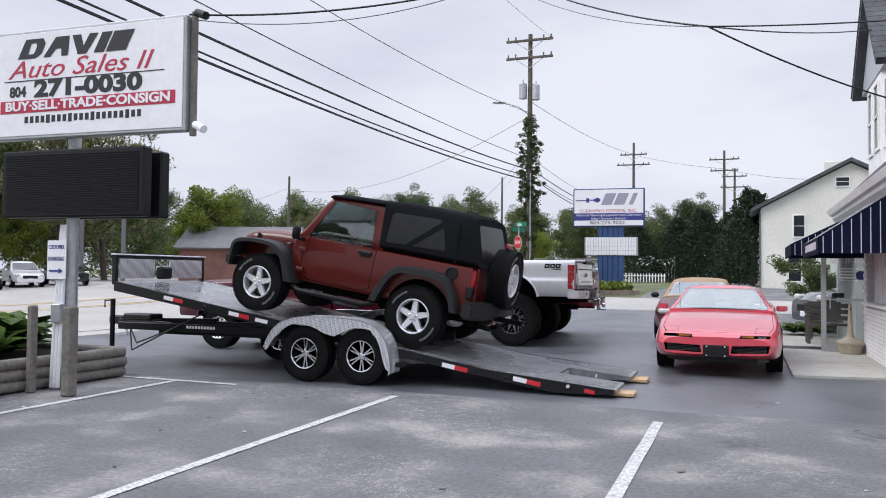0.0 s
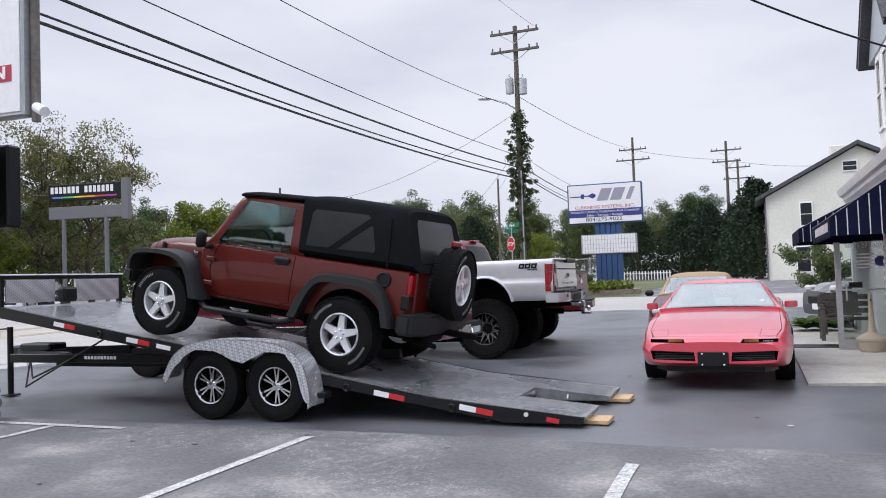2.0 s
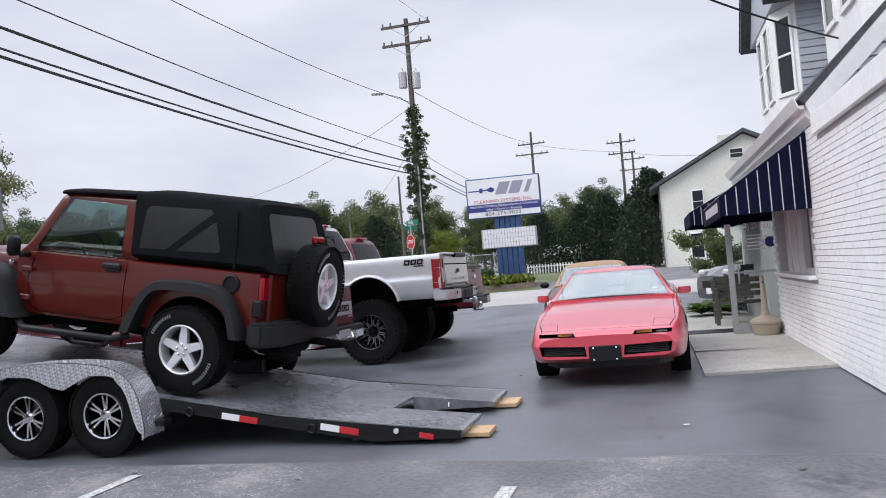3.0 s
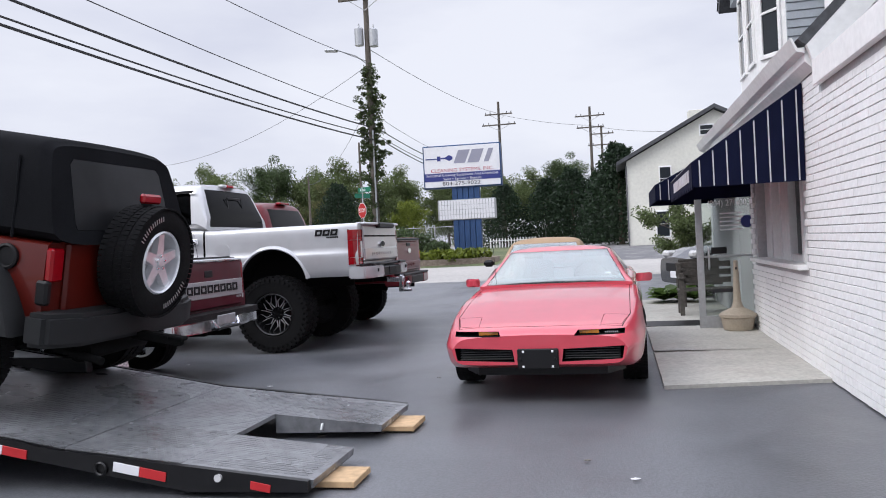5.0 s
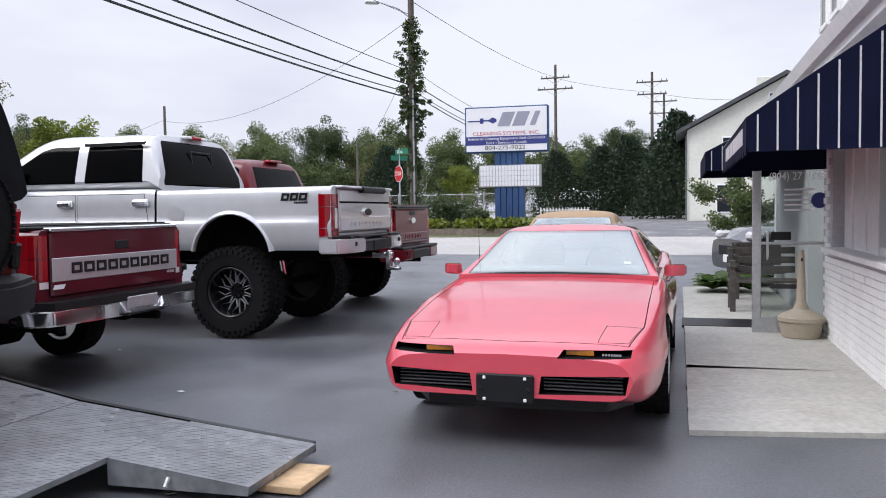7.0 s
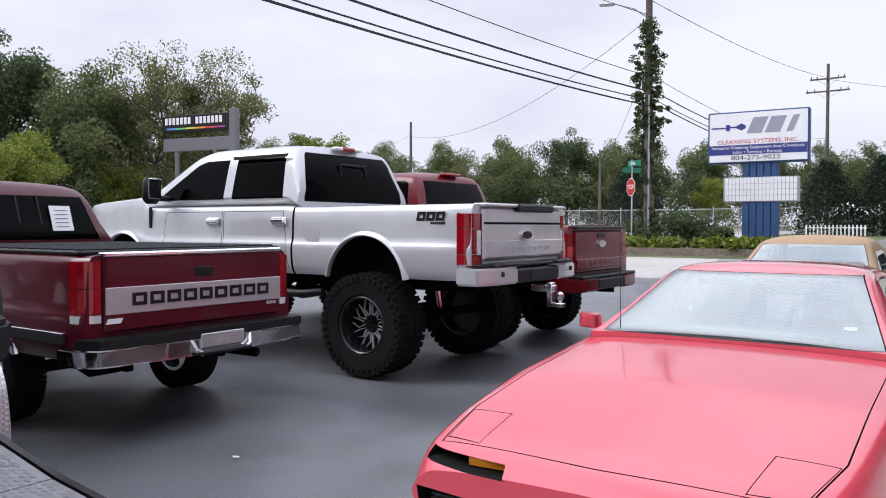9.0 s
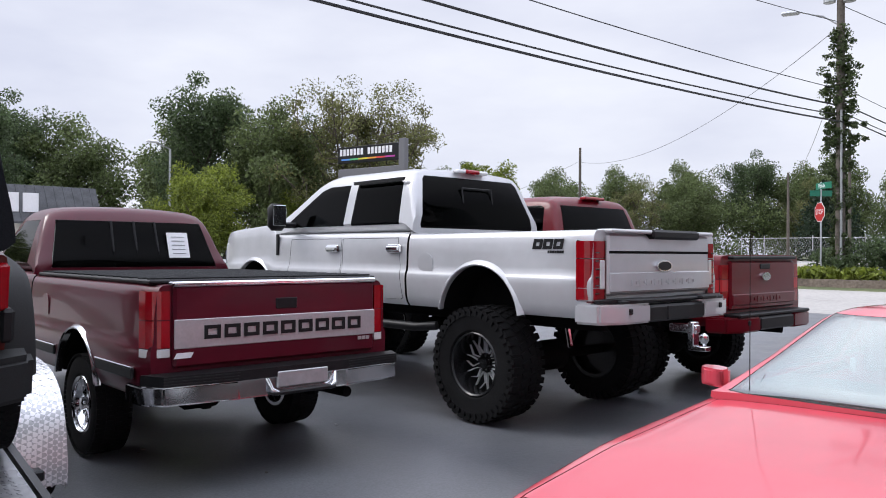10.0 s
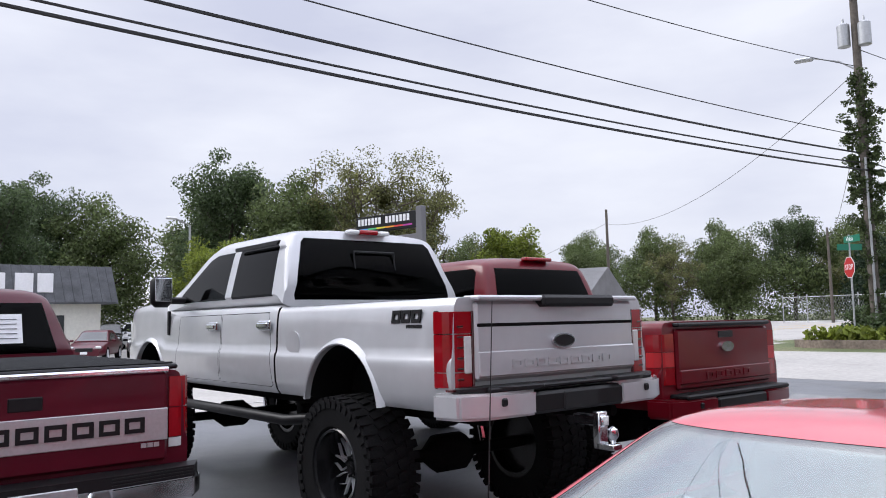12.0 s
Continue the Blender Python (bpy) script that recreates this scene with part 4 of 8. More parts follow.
def ruby_truck():
    d = dict(F_BODY)
    d.update(w=0.99, bottom=0.74, rail=1.5, roof=2.24, hood=1.58, arch_z=0.74, arch_r=0.48, tail=-1.15,
             doors=[[(0.98, 0.84), (1.12, 1.46), (1.98, 1.46), (1.98, 0.82), (1.1, 0.82)], [(2.0, 0.82), (2.0, 1.46), (3.02, 1.46), (3.08, 0.82)]], handle_z=1.35,
             line=[(0.98, 1.52), (1.1, 2.19), (1.4, 2.24), (2.5, 2.24), (2.75, 2.19), (3.55, 1.6)],
             windows=[[(1.24, 1.6), (1.28, 2.08), (1.34, 2.12), (1.94, 2.12), (1.94, 1.6)], [(2.08, 1.6), (2.08, 2.12), (2.5, 2.12), (2.62, 2.07), (3.1, 1.68), (3.1, 1.6)]],
             front=[(-0.78, 1.62), (-0.66, 2.12), (0.66, 2.12), (0.78, 1.62)], rear=[(-0.8, 1.58), (-0.68, 2.12), (0.68, 2.12), (0.8, 1.58)],
             tyre_r=0.45, tyre_w=0.32, rim=0.27, track=0.86, wheel_label="large black off-road wheel")
    car = pickup("pickup_truck", "ruby red crew-cab pickup with black step bumper", pose(-6.56, 6.0, 0.0, 0, 0, 180), RUBY, d)
    x = -1.15
    bm = bmesh.new()
    box(bm, (x - 0.012, 0, 1.18), (0.05, 1.5, 0.52), 0.02)
    tg = part("tailgate", bm, RUBY, car)
    simple_part("spoiler", tg, BLACK_PLASTIC, (x - 0.01, 0, 1.475), (0.1, 1.5, 0.035), 0.012)
    simple_part("lower_panel", tg, RUBY, (x - 0.04, 0, 1.03), (0.02, 1.46, 0.12), 0.008)
    bm = bmesh.new()
    prism(bm, [(0.1 * math.cos(a), 1.27 + 0.045 * math.sin(a)) for a in steps(0, 2 * math.pi - 0.22, 27)], x - 0.06, x - 0.03, "x")
    part("emblem", bm, CHROME, tg, "chrome oval emblem")
    simple_part("handle", tg, BLACK_PLASTIC, (x - 0.036, 0, 1.38), (0.02, 0.24, 0.06), 0.01)
    blocks(tg, "raised_block", RUBY, Matrix.Translation((x - 0.05, 0, 1.03)) @ Matrix(((0, 0, -1, 0), (-1, 0, 0, 0), (0, 1, 0, 0), (0, 0, 0, 1))), 5, 0.1, 0.06, 0.75, stroke=0.014)
    tail_lights(car, x, 0.76, 0.97, 0.97, 1.4, [(0.35, TAIL_RED, "tail_light"), (0.3, REFLECT_RED, "tail_light"), (0.35, TAIL_RED, "tail_light")])
    for s in (1, -1):
        bm = bmesh.new()
        prism(bm, [(x - 0.06, s * 0.36), (x - 0.19, s * 0.4), (x - 0.18, s * 0.8), (x - 0.1, s * 0.97), (x + 0.12, s * 1.0), (x + 0.12, s * 0.88), (x - 0.04, s * 0.82)], 0.7, 0.86, "z")
        bmesh.ops.bevel(bm, geom=list(bm.edges), offset=0.018, segments=2, affect="EDGES")
        part("bumper_end", bm, RUBY, car, smooth=40)
    simple_part("bumper", car, BLACK_PLASTIC, (x - 0.085, 0, 0.875), (0.19, 1.66, 0.04), 0.012)
    simple_part("bumper_step", car, BLACK_PLASTIC, (x - 0.12, 0, 0.78), (0.14, 0.8, 0.14), 0.02)
    simple_part("sensor", car, BLACK_PLASTIC, (x - 0.19, 0.65, 0.8), (0.02, 0.05, 0.05), 0.01)
    simple_part("roof_brake_light", car, TAIL_RED, (1.15, 0, 2.235), (0.1, 0.42, 0.04), 0.012)
    for s in (1, -1):
        simple_part("mirror", car, BLACK_PLASTIC, (3.0, s * 1.1, 1.68), (0.14, 0.2, 0.24), 0.05)
    simple_part("window_sticker", car, SIGN_WHITE, (1.6, 0.9, 1.64), (0.25, 0.006, 0.1), 0.002)


def maroon_truck():
    d = dict(
        w=0.965, bottom=0.56, rail=1.3, roof=1.91, tail=-1.3, bed=1.2, nose=4.6, hood=1.28, scuttle=2.85, wheelbase=3.64, arch_z=0.5, arch_r=0.44, lip=0.03, bulge=0.012, lip_mat=CHROME,
        doors=[[(1.4, 0.66), (1.4, 1.27), (2.6, 1.27), (2.68, 0.66)]], handle_z=1.12, handle_mat=MAROON,
        line=[(1.28, 1.32), (1.48, 1.87), (1.72, 1.91), (2.05, 1.91), (2.25, 1.87), (2.92, 1.3)], roof_w=0.74,
        windows=[[(1.6, 1.37), (1.62, 1.79), (2.1, 1.79), (2.62, 1.39), (2.6, 1.37)]],
        front=[(-0.74, 1.37), (-0.6, 1.8), (0.6, 1.8), (0.74, 1.37)], rear=[(-0.77, 1.36), (-0.68, 1.79), (0.68, 1.79), (0.77, 1.36)],
        seats=[(1.8, 0.35, 0.5), (1.8, -0.35, 0.5)],
        wheel="slot", tyre_r=0.375, tyre_w=0.25, rim=0.205, track=0.8, wheel_mats=[RUBBER, CHROME, CHROME, CHROME], wheel_label="black tyre on a chrome steel wheel")
    car = pickup("pickup_truck", "maroon older pickup with a silver tailgate band and chrome bumper", pose(-7.47, 0.42, 0, 0, 0, 180), MAROON, d)
    x = -1.3
    bm = bmesh.new()
    box(bm, (x - 0.01, 0, 1.03), (0.05, 1.57, 0.52), 0.018)
    tg = part("tailgate", bm, MAROON, car)
    simple_part("tailgate_cap", tg, CHROME, (x - 0.005, 0, 1.3), (0.075, 1.59, 0.035), 0.01, label="bright metal tailgate cap")
    band = simple_part("silver_band", tg, SILVER_BAND, (x - 0.036, 0, 0.985), (0.012, 1.565, 0.185), 0.004)
    front = Matrix(((0, 0, -1, 0), (-1, 0, 0, 0), (0, 1, 0, 0), (0, 0, 0, 1)))
    blocks(band, "raised_block", BLACK_PLASTIC, Matrix.Translation((x - 0.043, -0.03, 0.99)) @ front, 9, 0.112, 0.088, 1.26, stroke=0.024)
    simple_part("tailgate_handle", tg, BLACK_PLASTIC, (x - 0.035, -0.02, 1.155), (0.012, 0.17, 0.075), 0.006)
    blocks(tg, "small_badge", SILVER_BAND, Matrix.Translation((x - 0.036, -0.68, 0.87)) @ front, 3, 0.03, 0.025, 0.11)
    blocks(tg, "dealer_badge", SIGN_WHITE, Matrix.Translation((x - 0.036, 0.72, 0.85)) @ front, 1, 0.11, 0.035, 0.11, 0.02)
    tail_lights(car, x, 0.8, 0.94, 0.84, 1.26, [(0.14, CLEAR_LENS, "reversing_light"), (0.42, TAIL_RED, "tail_light"), (0.44, TAIL_RED, "tail_light")])
    bm = bmesh.new()
    prism(bm, [(x - 0.02, -0.99), (x + 0.2, -1.0), (x + 0.2, -0.96), (x, -0.9), (x, 0.9), (x + 0.2, 0.96), (x + 0.2, 1.0), (x - 0.02, 0.99), (x - 0.15, 0.9), (x - 0.2, 0.42), (x - 0.2, -0.42), (x - 0.15, -0.9)], 0.56, 0.68, "z")
    bmesh.ops.bevel(bm, geom=list(bm.edges), offset=0.012, segments=2, affect="EDGES")
    bp = part("rear_bumper", bm, CHROME, car, "chrome step bumper", smooth=40)
    bm = bmesh.new()
    prism(bm, [(x + 0.0, -0.98), (x + 0.0, 0.98), (x - 0.16, 0.9), (x - 0.21, 0.42), (x - 0.21, -0.42), (x - 0.16, -0.9)], 0.68, 0.745, "z")
    part("bumper_pad", bm, BLACK_PLASTIC, bp, "ribbed black bumper pad")
    for k in range(3):
        for s in (1, -1):
            bm = bmesh.new()
            prism(bm, [(x - 0.165, s * 0.9), (x - 0.215, s * 0.42), (x - 0.205, s * 0.42), (x - 0.155, s * 0.9)], 0.69 + 0.018 * k, 0.698 + 0.018 * k, "z")
            part("pad_rib", bm, GREY_PLASTIC, bp)
    simple_part("plate_panel", bp, GALV, (x - 0.206, -0.05, 0.66), (0.02, 0.4, 0.11), 0.008)
    simple_part("step_tread", bp, BLACK_PLASTIC, (x - 0.2, -0.05, 0.575), (0.1, 0.5, 0.03), 0.01)
    for s in (1, -1):
        bm = bmesh.new()
        tube(bm, [(x - 0.18, -0.05 + s * 0.27, 0.69), (x - 0.22, -0.05 + s * 0.25, 0.6), (x - 0.23, -0.05 + s * 0.2, 0.57)], 0.02, 8)
        part("step_bracket", bm, CHROME, bp, smooth=50)
    # ribbed cover over the bed
    bm = bmesh.new()
    box(bm, ((x + 1.22) / 2 + 0.04, 0, 1.312), (2.42, 1.78, 0.03), 0.01)
    cv = part("bed_cover", bm, BLACK_PLASTIC, car, "black folding bed cover")
    for i in range(16):
        simple_part("cover_rib", cv, GREY_PLASTIC, (x + 0.16 + i * 0.15, 0, 1.333), (0.02, 1.76, 0.012), 0.004)
    # mouldings along the flanks
    for s in (1, -1):
        for xa, xb in ((x + 0.16, -0.47), (0.47, 1.16), (1.42, 2.6)):
            simple_part("side_moulding", car, GREY_PLASTIC, ((xa + xb) / 2, s * 0.965, 0.735), (xb - xa, 0.024, 0.07), 0.008)
            simple_part("moulding_trim", car, CHROME, ((xa + xb) / 2, s * 0.968, 0.775), (xb - xa, 0.024, 0.012), 0.004)
        simple_part("mirror", car, MAROON, (2.5, s * 1.06, 1.4), (0.1, 0.2, 0.15), 0.04)
    for y in (-0.2, 0.0, 0.21):
        bm = bmesh.new()
        tube(bm, [(1.29, y * 1.05, 1.37), (1.44, y, 1.79)], 0.012, 6)
        part("window_bar", bm, BLACK_PLASTIC, car)
    bm = bmesh.new()
    box(bm, (1.335, -0.4, 1.57), (0.006, 0.21, 0.26), 0.001, Matrix.Rotation(0.35, 3, "Y"))
    st = part("window_sheet", bm, SIGN_WHITE, car, "white sales sheet taped in the rear window")
    for k in range(5):
        simple_part("print_line", st, GREY_CABLE, (1.297 + 0.0145 * k, -0.4, 1.49 + 0.04 * k), (0.003, 0.13, 0.006), 0.0005)
    bm = bmesh.new()
    prism(bm, chaikin([(0.72, 1.0), (0.88, 1.0), (0.88, 1.16), (0.72, 1.16), (0.72, 1.0)], 2)[:-1], 0.935, 0.945, "y")
    part("fuel_door", bm, MAROON, car)


# ---- red coupe with pop-up headlamps ----
GRILLE = mat("dull_grille_plastic", (0.05, 0.05, 0.053), 0.5, vary=0.1)


def red_coupe():
    car = thing("sports_coupe", pose(-2.42, 1.53, 0, 0, 0, -90.5), "faded bright red coupe with closed pop-up headlights", "car")
    top = [(-2.4, 0.84), (-2.3, 0.93), (-1.9, 0.95), (-0.6, 0.87), (0.5, 0.86), (1.4, 0.765), (2.2, 0.635), (2.36, 0.59), (2.42, 0.54)]
    width = [(-2.4, 0.78), (-2.2, 0.86), (-1.3, 0.915), (0, 0.9), (1.3, 0.91), (1.9, 0.875), (2.2, 0.825), (2.34, 0.775), (2.42, 0.71)]
    low = [(-2.4, 0.36), (-2.0, 0.24), (1.9, 0.22), (2.2, 0.26), (2.42, 0.33)]

    def section(x):
        w, zt, zb = table(width, x, 0.06), table(top, x, 0.05), table(low, x, 0.08)
        h = zt - zb
        return [(0, zb), (w - 0.12, zb), (w - 0.035, zb + 0.1 * h), (w - 0.005, zb + 0.45 * h), (w, zb + 0.56 * h), (w - 0.01, zb + 0.64 * h), (w - 0.05, zt - 0.035), (w - 0.11, zt - 0.005), (w * 0.5, zt + 0.012), (0, zt + 0.018)]
    xs = steps(-2.4, 2.2, 62) + steps(2.2, 2.42, 12)[1:]
    body = loft(section, xs, 2)
    body = cut_wells(body, [(1.285, 0.32), (-1.285, 0.32)], 0.365, 0.34, 0.91)
    # grilles and the slots of the front lamps are let into the nose
    for s in (1, -1):
        for poly in ([(s * 0.195, 0.345), (s * 0.68, 0.365), (s * 0.7, 0.47), (s * 0.21, 0.45)], [(s * 0.3, 0.556), (s * 0.33, 0.597), (s * 0.71, 0.597), (s * 0.705, 0.56)]):
            bm = bmesh.new()
            prism(bm, poly, 2.18, 2.6, "x", 1)
            body = boolean(body, bm)
    panels = []
    for a0, a1 in ((0.6, 1.3), (-1.3, -0.6)):
        body, p = split(body, [(-0.75, 0.36), (-0.8, 0.9), (0.42, 0.9), (0.48, 0.36)], a0, a1, gap=0.005)
        panels.append(("door", p))
    body, p = split(body, [(0.6, -0.765), (0.6, 0.765), (1.9, 0.76), (2.26, 0.69), (2.3, 0), (2.26, -0.69), (1.9, -0.76)], 0.55, 1.2, "z", gap=0.005)
    for s in (1, -1):
        p, lid = split(p, [(1.95, s * 0.535), (1.93, s * 0.745), (2.225, s * 0.685), (2.255, s * 0.51)], 0.5, 1.2, "z", gap=0.005)
        panels.append(("headlight_lid", lid))
    panels.append(("bonnet", p))
    for nm, me in panels:
        part(nm, me, [BRIGHT_RED, WELL], car, smooth=35)
    part("body", body, [BRIGHT_RED, WELL], car, smooth=35)
    for s in (1, -1):
        for k in range(5):
            simple_part("grille_bar", car, GRILLE, (2.32 - 0.002 * k, s * 0.44, 0.368 + 0.02 * k), (0.11, 0.45, 0.009), 0.003)
        bm = bmesh.new()
        prism(bm, [(2.2, s * 0.5), (2.345, s * 0.5), (2.33, s * 0.34), (2.2, s * 0.34)], 0.565, 0.594, "z")
        part("indicator", bm, AMBER, car, "amber indicator lens", smooth=30)
        simple_part("marker_light", car, AMBER, (1.95, s * 0.845, 0.47), (0.1, 0.02, 0.035), 0.006)
        bm = bmesh.new()
        prism(bm, chaikin([(0.42, s * 0.84), (0.3, s * 0.84), (0.27, s * 0.99), (0.33, s * 1.01), (0.42, s * 0.93), (0.42, s * 0.84)], 2)[:-1], 0.865, 0.95, "z")
        bmesh.ops.bevel(bm, geom=list(bm.edges), offset=0.012, segments=2, affect="EDGES")
        part("mirror", bm, BRIGHT_RED, car, smooth=50)
        simple_part("side_moulding", car, BLACK_PLASTIC, (0, s * 0.9, 0.47), (1.8, 0.02, 0.03), 0.006)
    blocks(car, "badge_block", SILVER_BAND, Matrix.Translation((2.352, 0.6, 0.575)) @ Matrix(((0, 0, 1, 0), (1, 0, 0, 0), (0, 1, 0, 0), (0, 0, 0, 1))), 7, 0.011, 0.012, 0.11, depth=0.003)
    bm = bmesh.new()
    box(bm, (2.43, 0.0, 0.372), (0.02, 0.34, 0.17), 0.01)
    for y in (-0.12, 0.12):
        for z in (0.31, 0.435):
            box(bm, (2.442, y, z), (0.008, 0.018, 0.018), 0.003, mi=1)
    for y in (-0.14, 0.14):
        lathe(bm, [(0.016, 2.43), (0.014, 2.45), (0.004, 2.452)], 10, "x", (0, y, 0.37))
    part("plate_bracket", bm, [BLACK_PLASTIC, SIGN_WHITE], car, "empty black plate bracket with white clips")
    bm = bmesh.new()
    prism(bm, [(2.16, -0.55), (2.2, 0), (2.16, 0.55), (1.9, 0.7), (1.9, -0.7)], 0.2, 0.26, "z")
    part("air_dam", bm, BLACK_PLASTIC, car)
    cabin(car, BRIGHT_RED, 0.87, 1.27, [(-2.05, 0.9), (-1.0, 1.2), (-0.75, 1.245), (-0.25, 1.25), (-0.1, 1.225), (0.6, 0.865)], 0.8, 0.55,
          [[(-0.62, 0.93), (-0.62, 1.15), (-0.5, 1.19), (-0.22, 1.18), (0.22, 0.95), (0.2, 0.93)], [(-1.35, 0.95), (-0.85, 1.13), (-0.7, 1.15), (-0.7, 0.94)]],
          [(-0.73, 0.885), (-0.54, 1.215), (0.54, 1.215), (0.73, 0.885)], [(-0.6, 0.97), (-0.46, 1.16), (0.46, 1.16), (0.6, 0.97)], WINDSCREEN, crown=0.02, blur=0.07, thick=0.035,
          seats=[(-0.7, 0.36, 0.48), (-0.7, -0.36, 0.48)], dark=INTERIOR, round_=0.08)
    simple_part("dashboard", car, INTERIOR, (0.28, 0, 0.88), (0.4, 1.4, 0.09), 0.04)
    bm = bmesh.new()
    lathe(bm, [(0.18, -0.012), (0.192, 0), (0.18, 0.012), (0.168, 0)], 24, "x", (0, 0, 0), closed=True)
    sw = part("steering_wheel", bm, BLACK_PLASTIC, car, smooth=60)
    sw.matrix_basis = pose(0.02, 0.36, 0.92, 0, 25, 0)
    simple_part("seat_belt_buckle", car, SIGN_WHITE, (-0.05, -0.42, 0.98), (0.01, 0.03, 0.06), 0.004)
    simple_part("inspection_sticker", car, SIGN_WHITE, (0.4, 0.55, 0.965), (0.006, 0.06, 0.03), 0.001, Matrix.Rotation(-1.0, 3, "Y"))
    bm = bmesh.new()
    tube(bm, [(0.58, -0.62, 0.9), (0.5, -0.66, 1.6)], [0.0025, 0.0012], 6)
    part("aerial", bm, BLACK_PLASTIC, car)
    bm = bmesh.new()
    tube(bm, [(0.55, -0.5, 0.885), (0.5, 0.1, 0.893)], 0.008, 6)
    tube(bm, [(0.55, 0.1, 0.885), (0.5, 0.6, 0.893)], 0.008, 6)
    part("wiper", bm, BLACK_PLASTIC, car)
    wh = make_wheel("star", 0.325, 0.22, 0.2)
    for x in (1.285, -1.285):
        for s in (1, -1):
            put_wheel(car, wh, [RUBBER, ALLOY, ALLOY, CHROME], x, s * 0.78, 0.325)


# ---- red two-door off-roader with soft top, on the trailer ----
def off_roader():
    tilt = math.degrees(math.atan2(1.266 - 0.851, 2.387))
    # the rear axle's foot is the origin
    rz = 0.851 - 0.405 * math.cos(radians(tilt))
    car = thing("off_road_car", Matrix.Translation((-6.15, -2.25, rz + 0.004)) @ pose(0, 0, 0, 0, 0, 180) @ pose(0, 0, 0, 0, -tilt, 0), "copper red two-door off-roader with black soft top", "car")
    P = COPPER_RED
    # tub
    width = [(-0.66, 0.77), (-0.5, 0.785), (1.6, 0.785), (2.0, 0.76)]

    def tub(x):
        w = table(width, x)
        zb, zt = 0.52, 1.165
        return [(0, zb), (w - 0.06, zb), (w - 0.02, zb + 0.08), (w, zb + 0.3), (w, zb + 0.42), (w - 0.01, zt - 0.02), (w - 0.04, zt), (w * 0.5, zt), (0, zt)]
    body = loft(tub, steps(-0.66, 1.98, 40), 1)
    body = cut_wells(body, [(0, 0.42)], 0.47, 0.3, 0.79)
    door = [(0.75, 0.62), (0.72, 1.15), (1.78, 1.15), (1.86, 0.9), (1.84, 0.62), (1.72, 0.57), (0.9, 0.57)]
    for a0, a1 in ((0.66, 1.2), (-1.2, -0.66)):
        body, dm = split(body, door, a0, a1, gap=0.007)
        dp = part("door", dm, [P, WELL], car, smooth=35)
        s = 1 if a0 > 0 else -1
        bm = bmesh.new()
        box(bm, (0.88, s * 0.8, 1.09), (0.2, 0.035, 0.05), 0.012)
        box(bm, (0.88, s * 0.785, 1.08), (0.16, 0.02, 0.09), 0.012)
        part("handle", bm, BLACK_PLASTIC, dp)
        for z in (0.7, 0.98):
            simple_part("hinge", dp, P, (1.85, s * 0.792, z), (0.12, 0.03, 0.055), 0.01)
    part("body", body, [P, WELL], car, smooth=35)
    # bonnet and grille
    def hood(x):
        w = table([(1.95, 0.66), (2.9, 0.56), (2.98, 0.53)], x, 0.03)
        zt = table([(1.95, 1.17), (2.5, 1.15), (2.85, 1.1), (2.98, 1.04)], x, 0.06)
        return [(0, 0.55), (w - 0.04, 0.55), (w, 0.62), (w, 0.9), (w - 0.005, zt - 0.07), (w - 0.06, zt - 0.01), (w * 0.6, zt + 0.02), (0, zt + 0.035)]
    hb = loft(hood, steps(1.95, 2.98, 26), 2)
    hb, lid = split(hb, [(1.97, 1.0), (1.97, 1.3), (2.86, 1.3), (2.86, 0.98)], -1.0, 1.0, "y", gap=0.005)
    part("bonnet", lid, [P, WELL], car, smooth=35)
    part("nose", hb, [P, WELL], car, smooth=35)
    for s in (1, -1):
        simple_part("bonnet_latch", car, BLACK_PLASTIC, (2.72, s * 0.585, 1.02), (0.05, 0.03, 0.12), 0.01)
        bm = bmesh.new()
        lathe(bm, [(0.105, 2.96), (0.105, 3.0), (0.09, 3.01), (0.01, 3.015)], 24, "x", (0, s * 0.4, 0.88))
        part("headlight", bm, CLEAR_LENS, car)
    for i in range(7):
        simple_part("grille_slot", car, BLACK_PLASTIC, (2.985, (i - 3) * 0.075, 0.86), (0.02, 0.035, 0.26), 0.008)
    # flares: black plastic arches
    front_out = [(2.95, 0.72), (2.94, 0.9), (2.84, 0.985), (2.6, 1.015), (2.3, 1.015), (2.12, 0.95), (1.97, 0.76), (1.86, 0.5)]
    front_in = [(2.9, 0.72), (2.89, 0.87), (2.81, 0.93), (2.6, 0.955), (2.33, 0.955), (2.17, 0.89), (2.06, 0.74), (1.99, 0.5)]
    rear_out = [(0.68, 0.5), (0.57, 0.76), (0.43, 0.96), (0.28, 1.04), (-0.26, 1.04), (-0.41, 0.97), (-0.52, 0.78), (-0.58, 0.56)]
    rear_in = [(0.56, 0.5), (0.47, 0.73), (0.37, 0.89), (0.25, 0.945), (-0.24, 0.945), (-0.35, 0.89), (-0.44, 0.76), (-0.49, 0.56)]
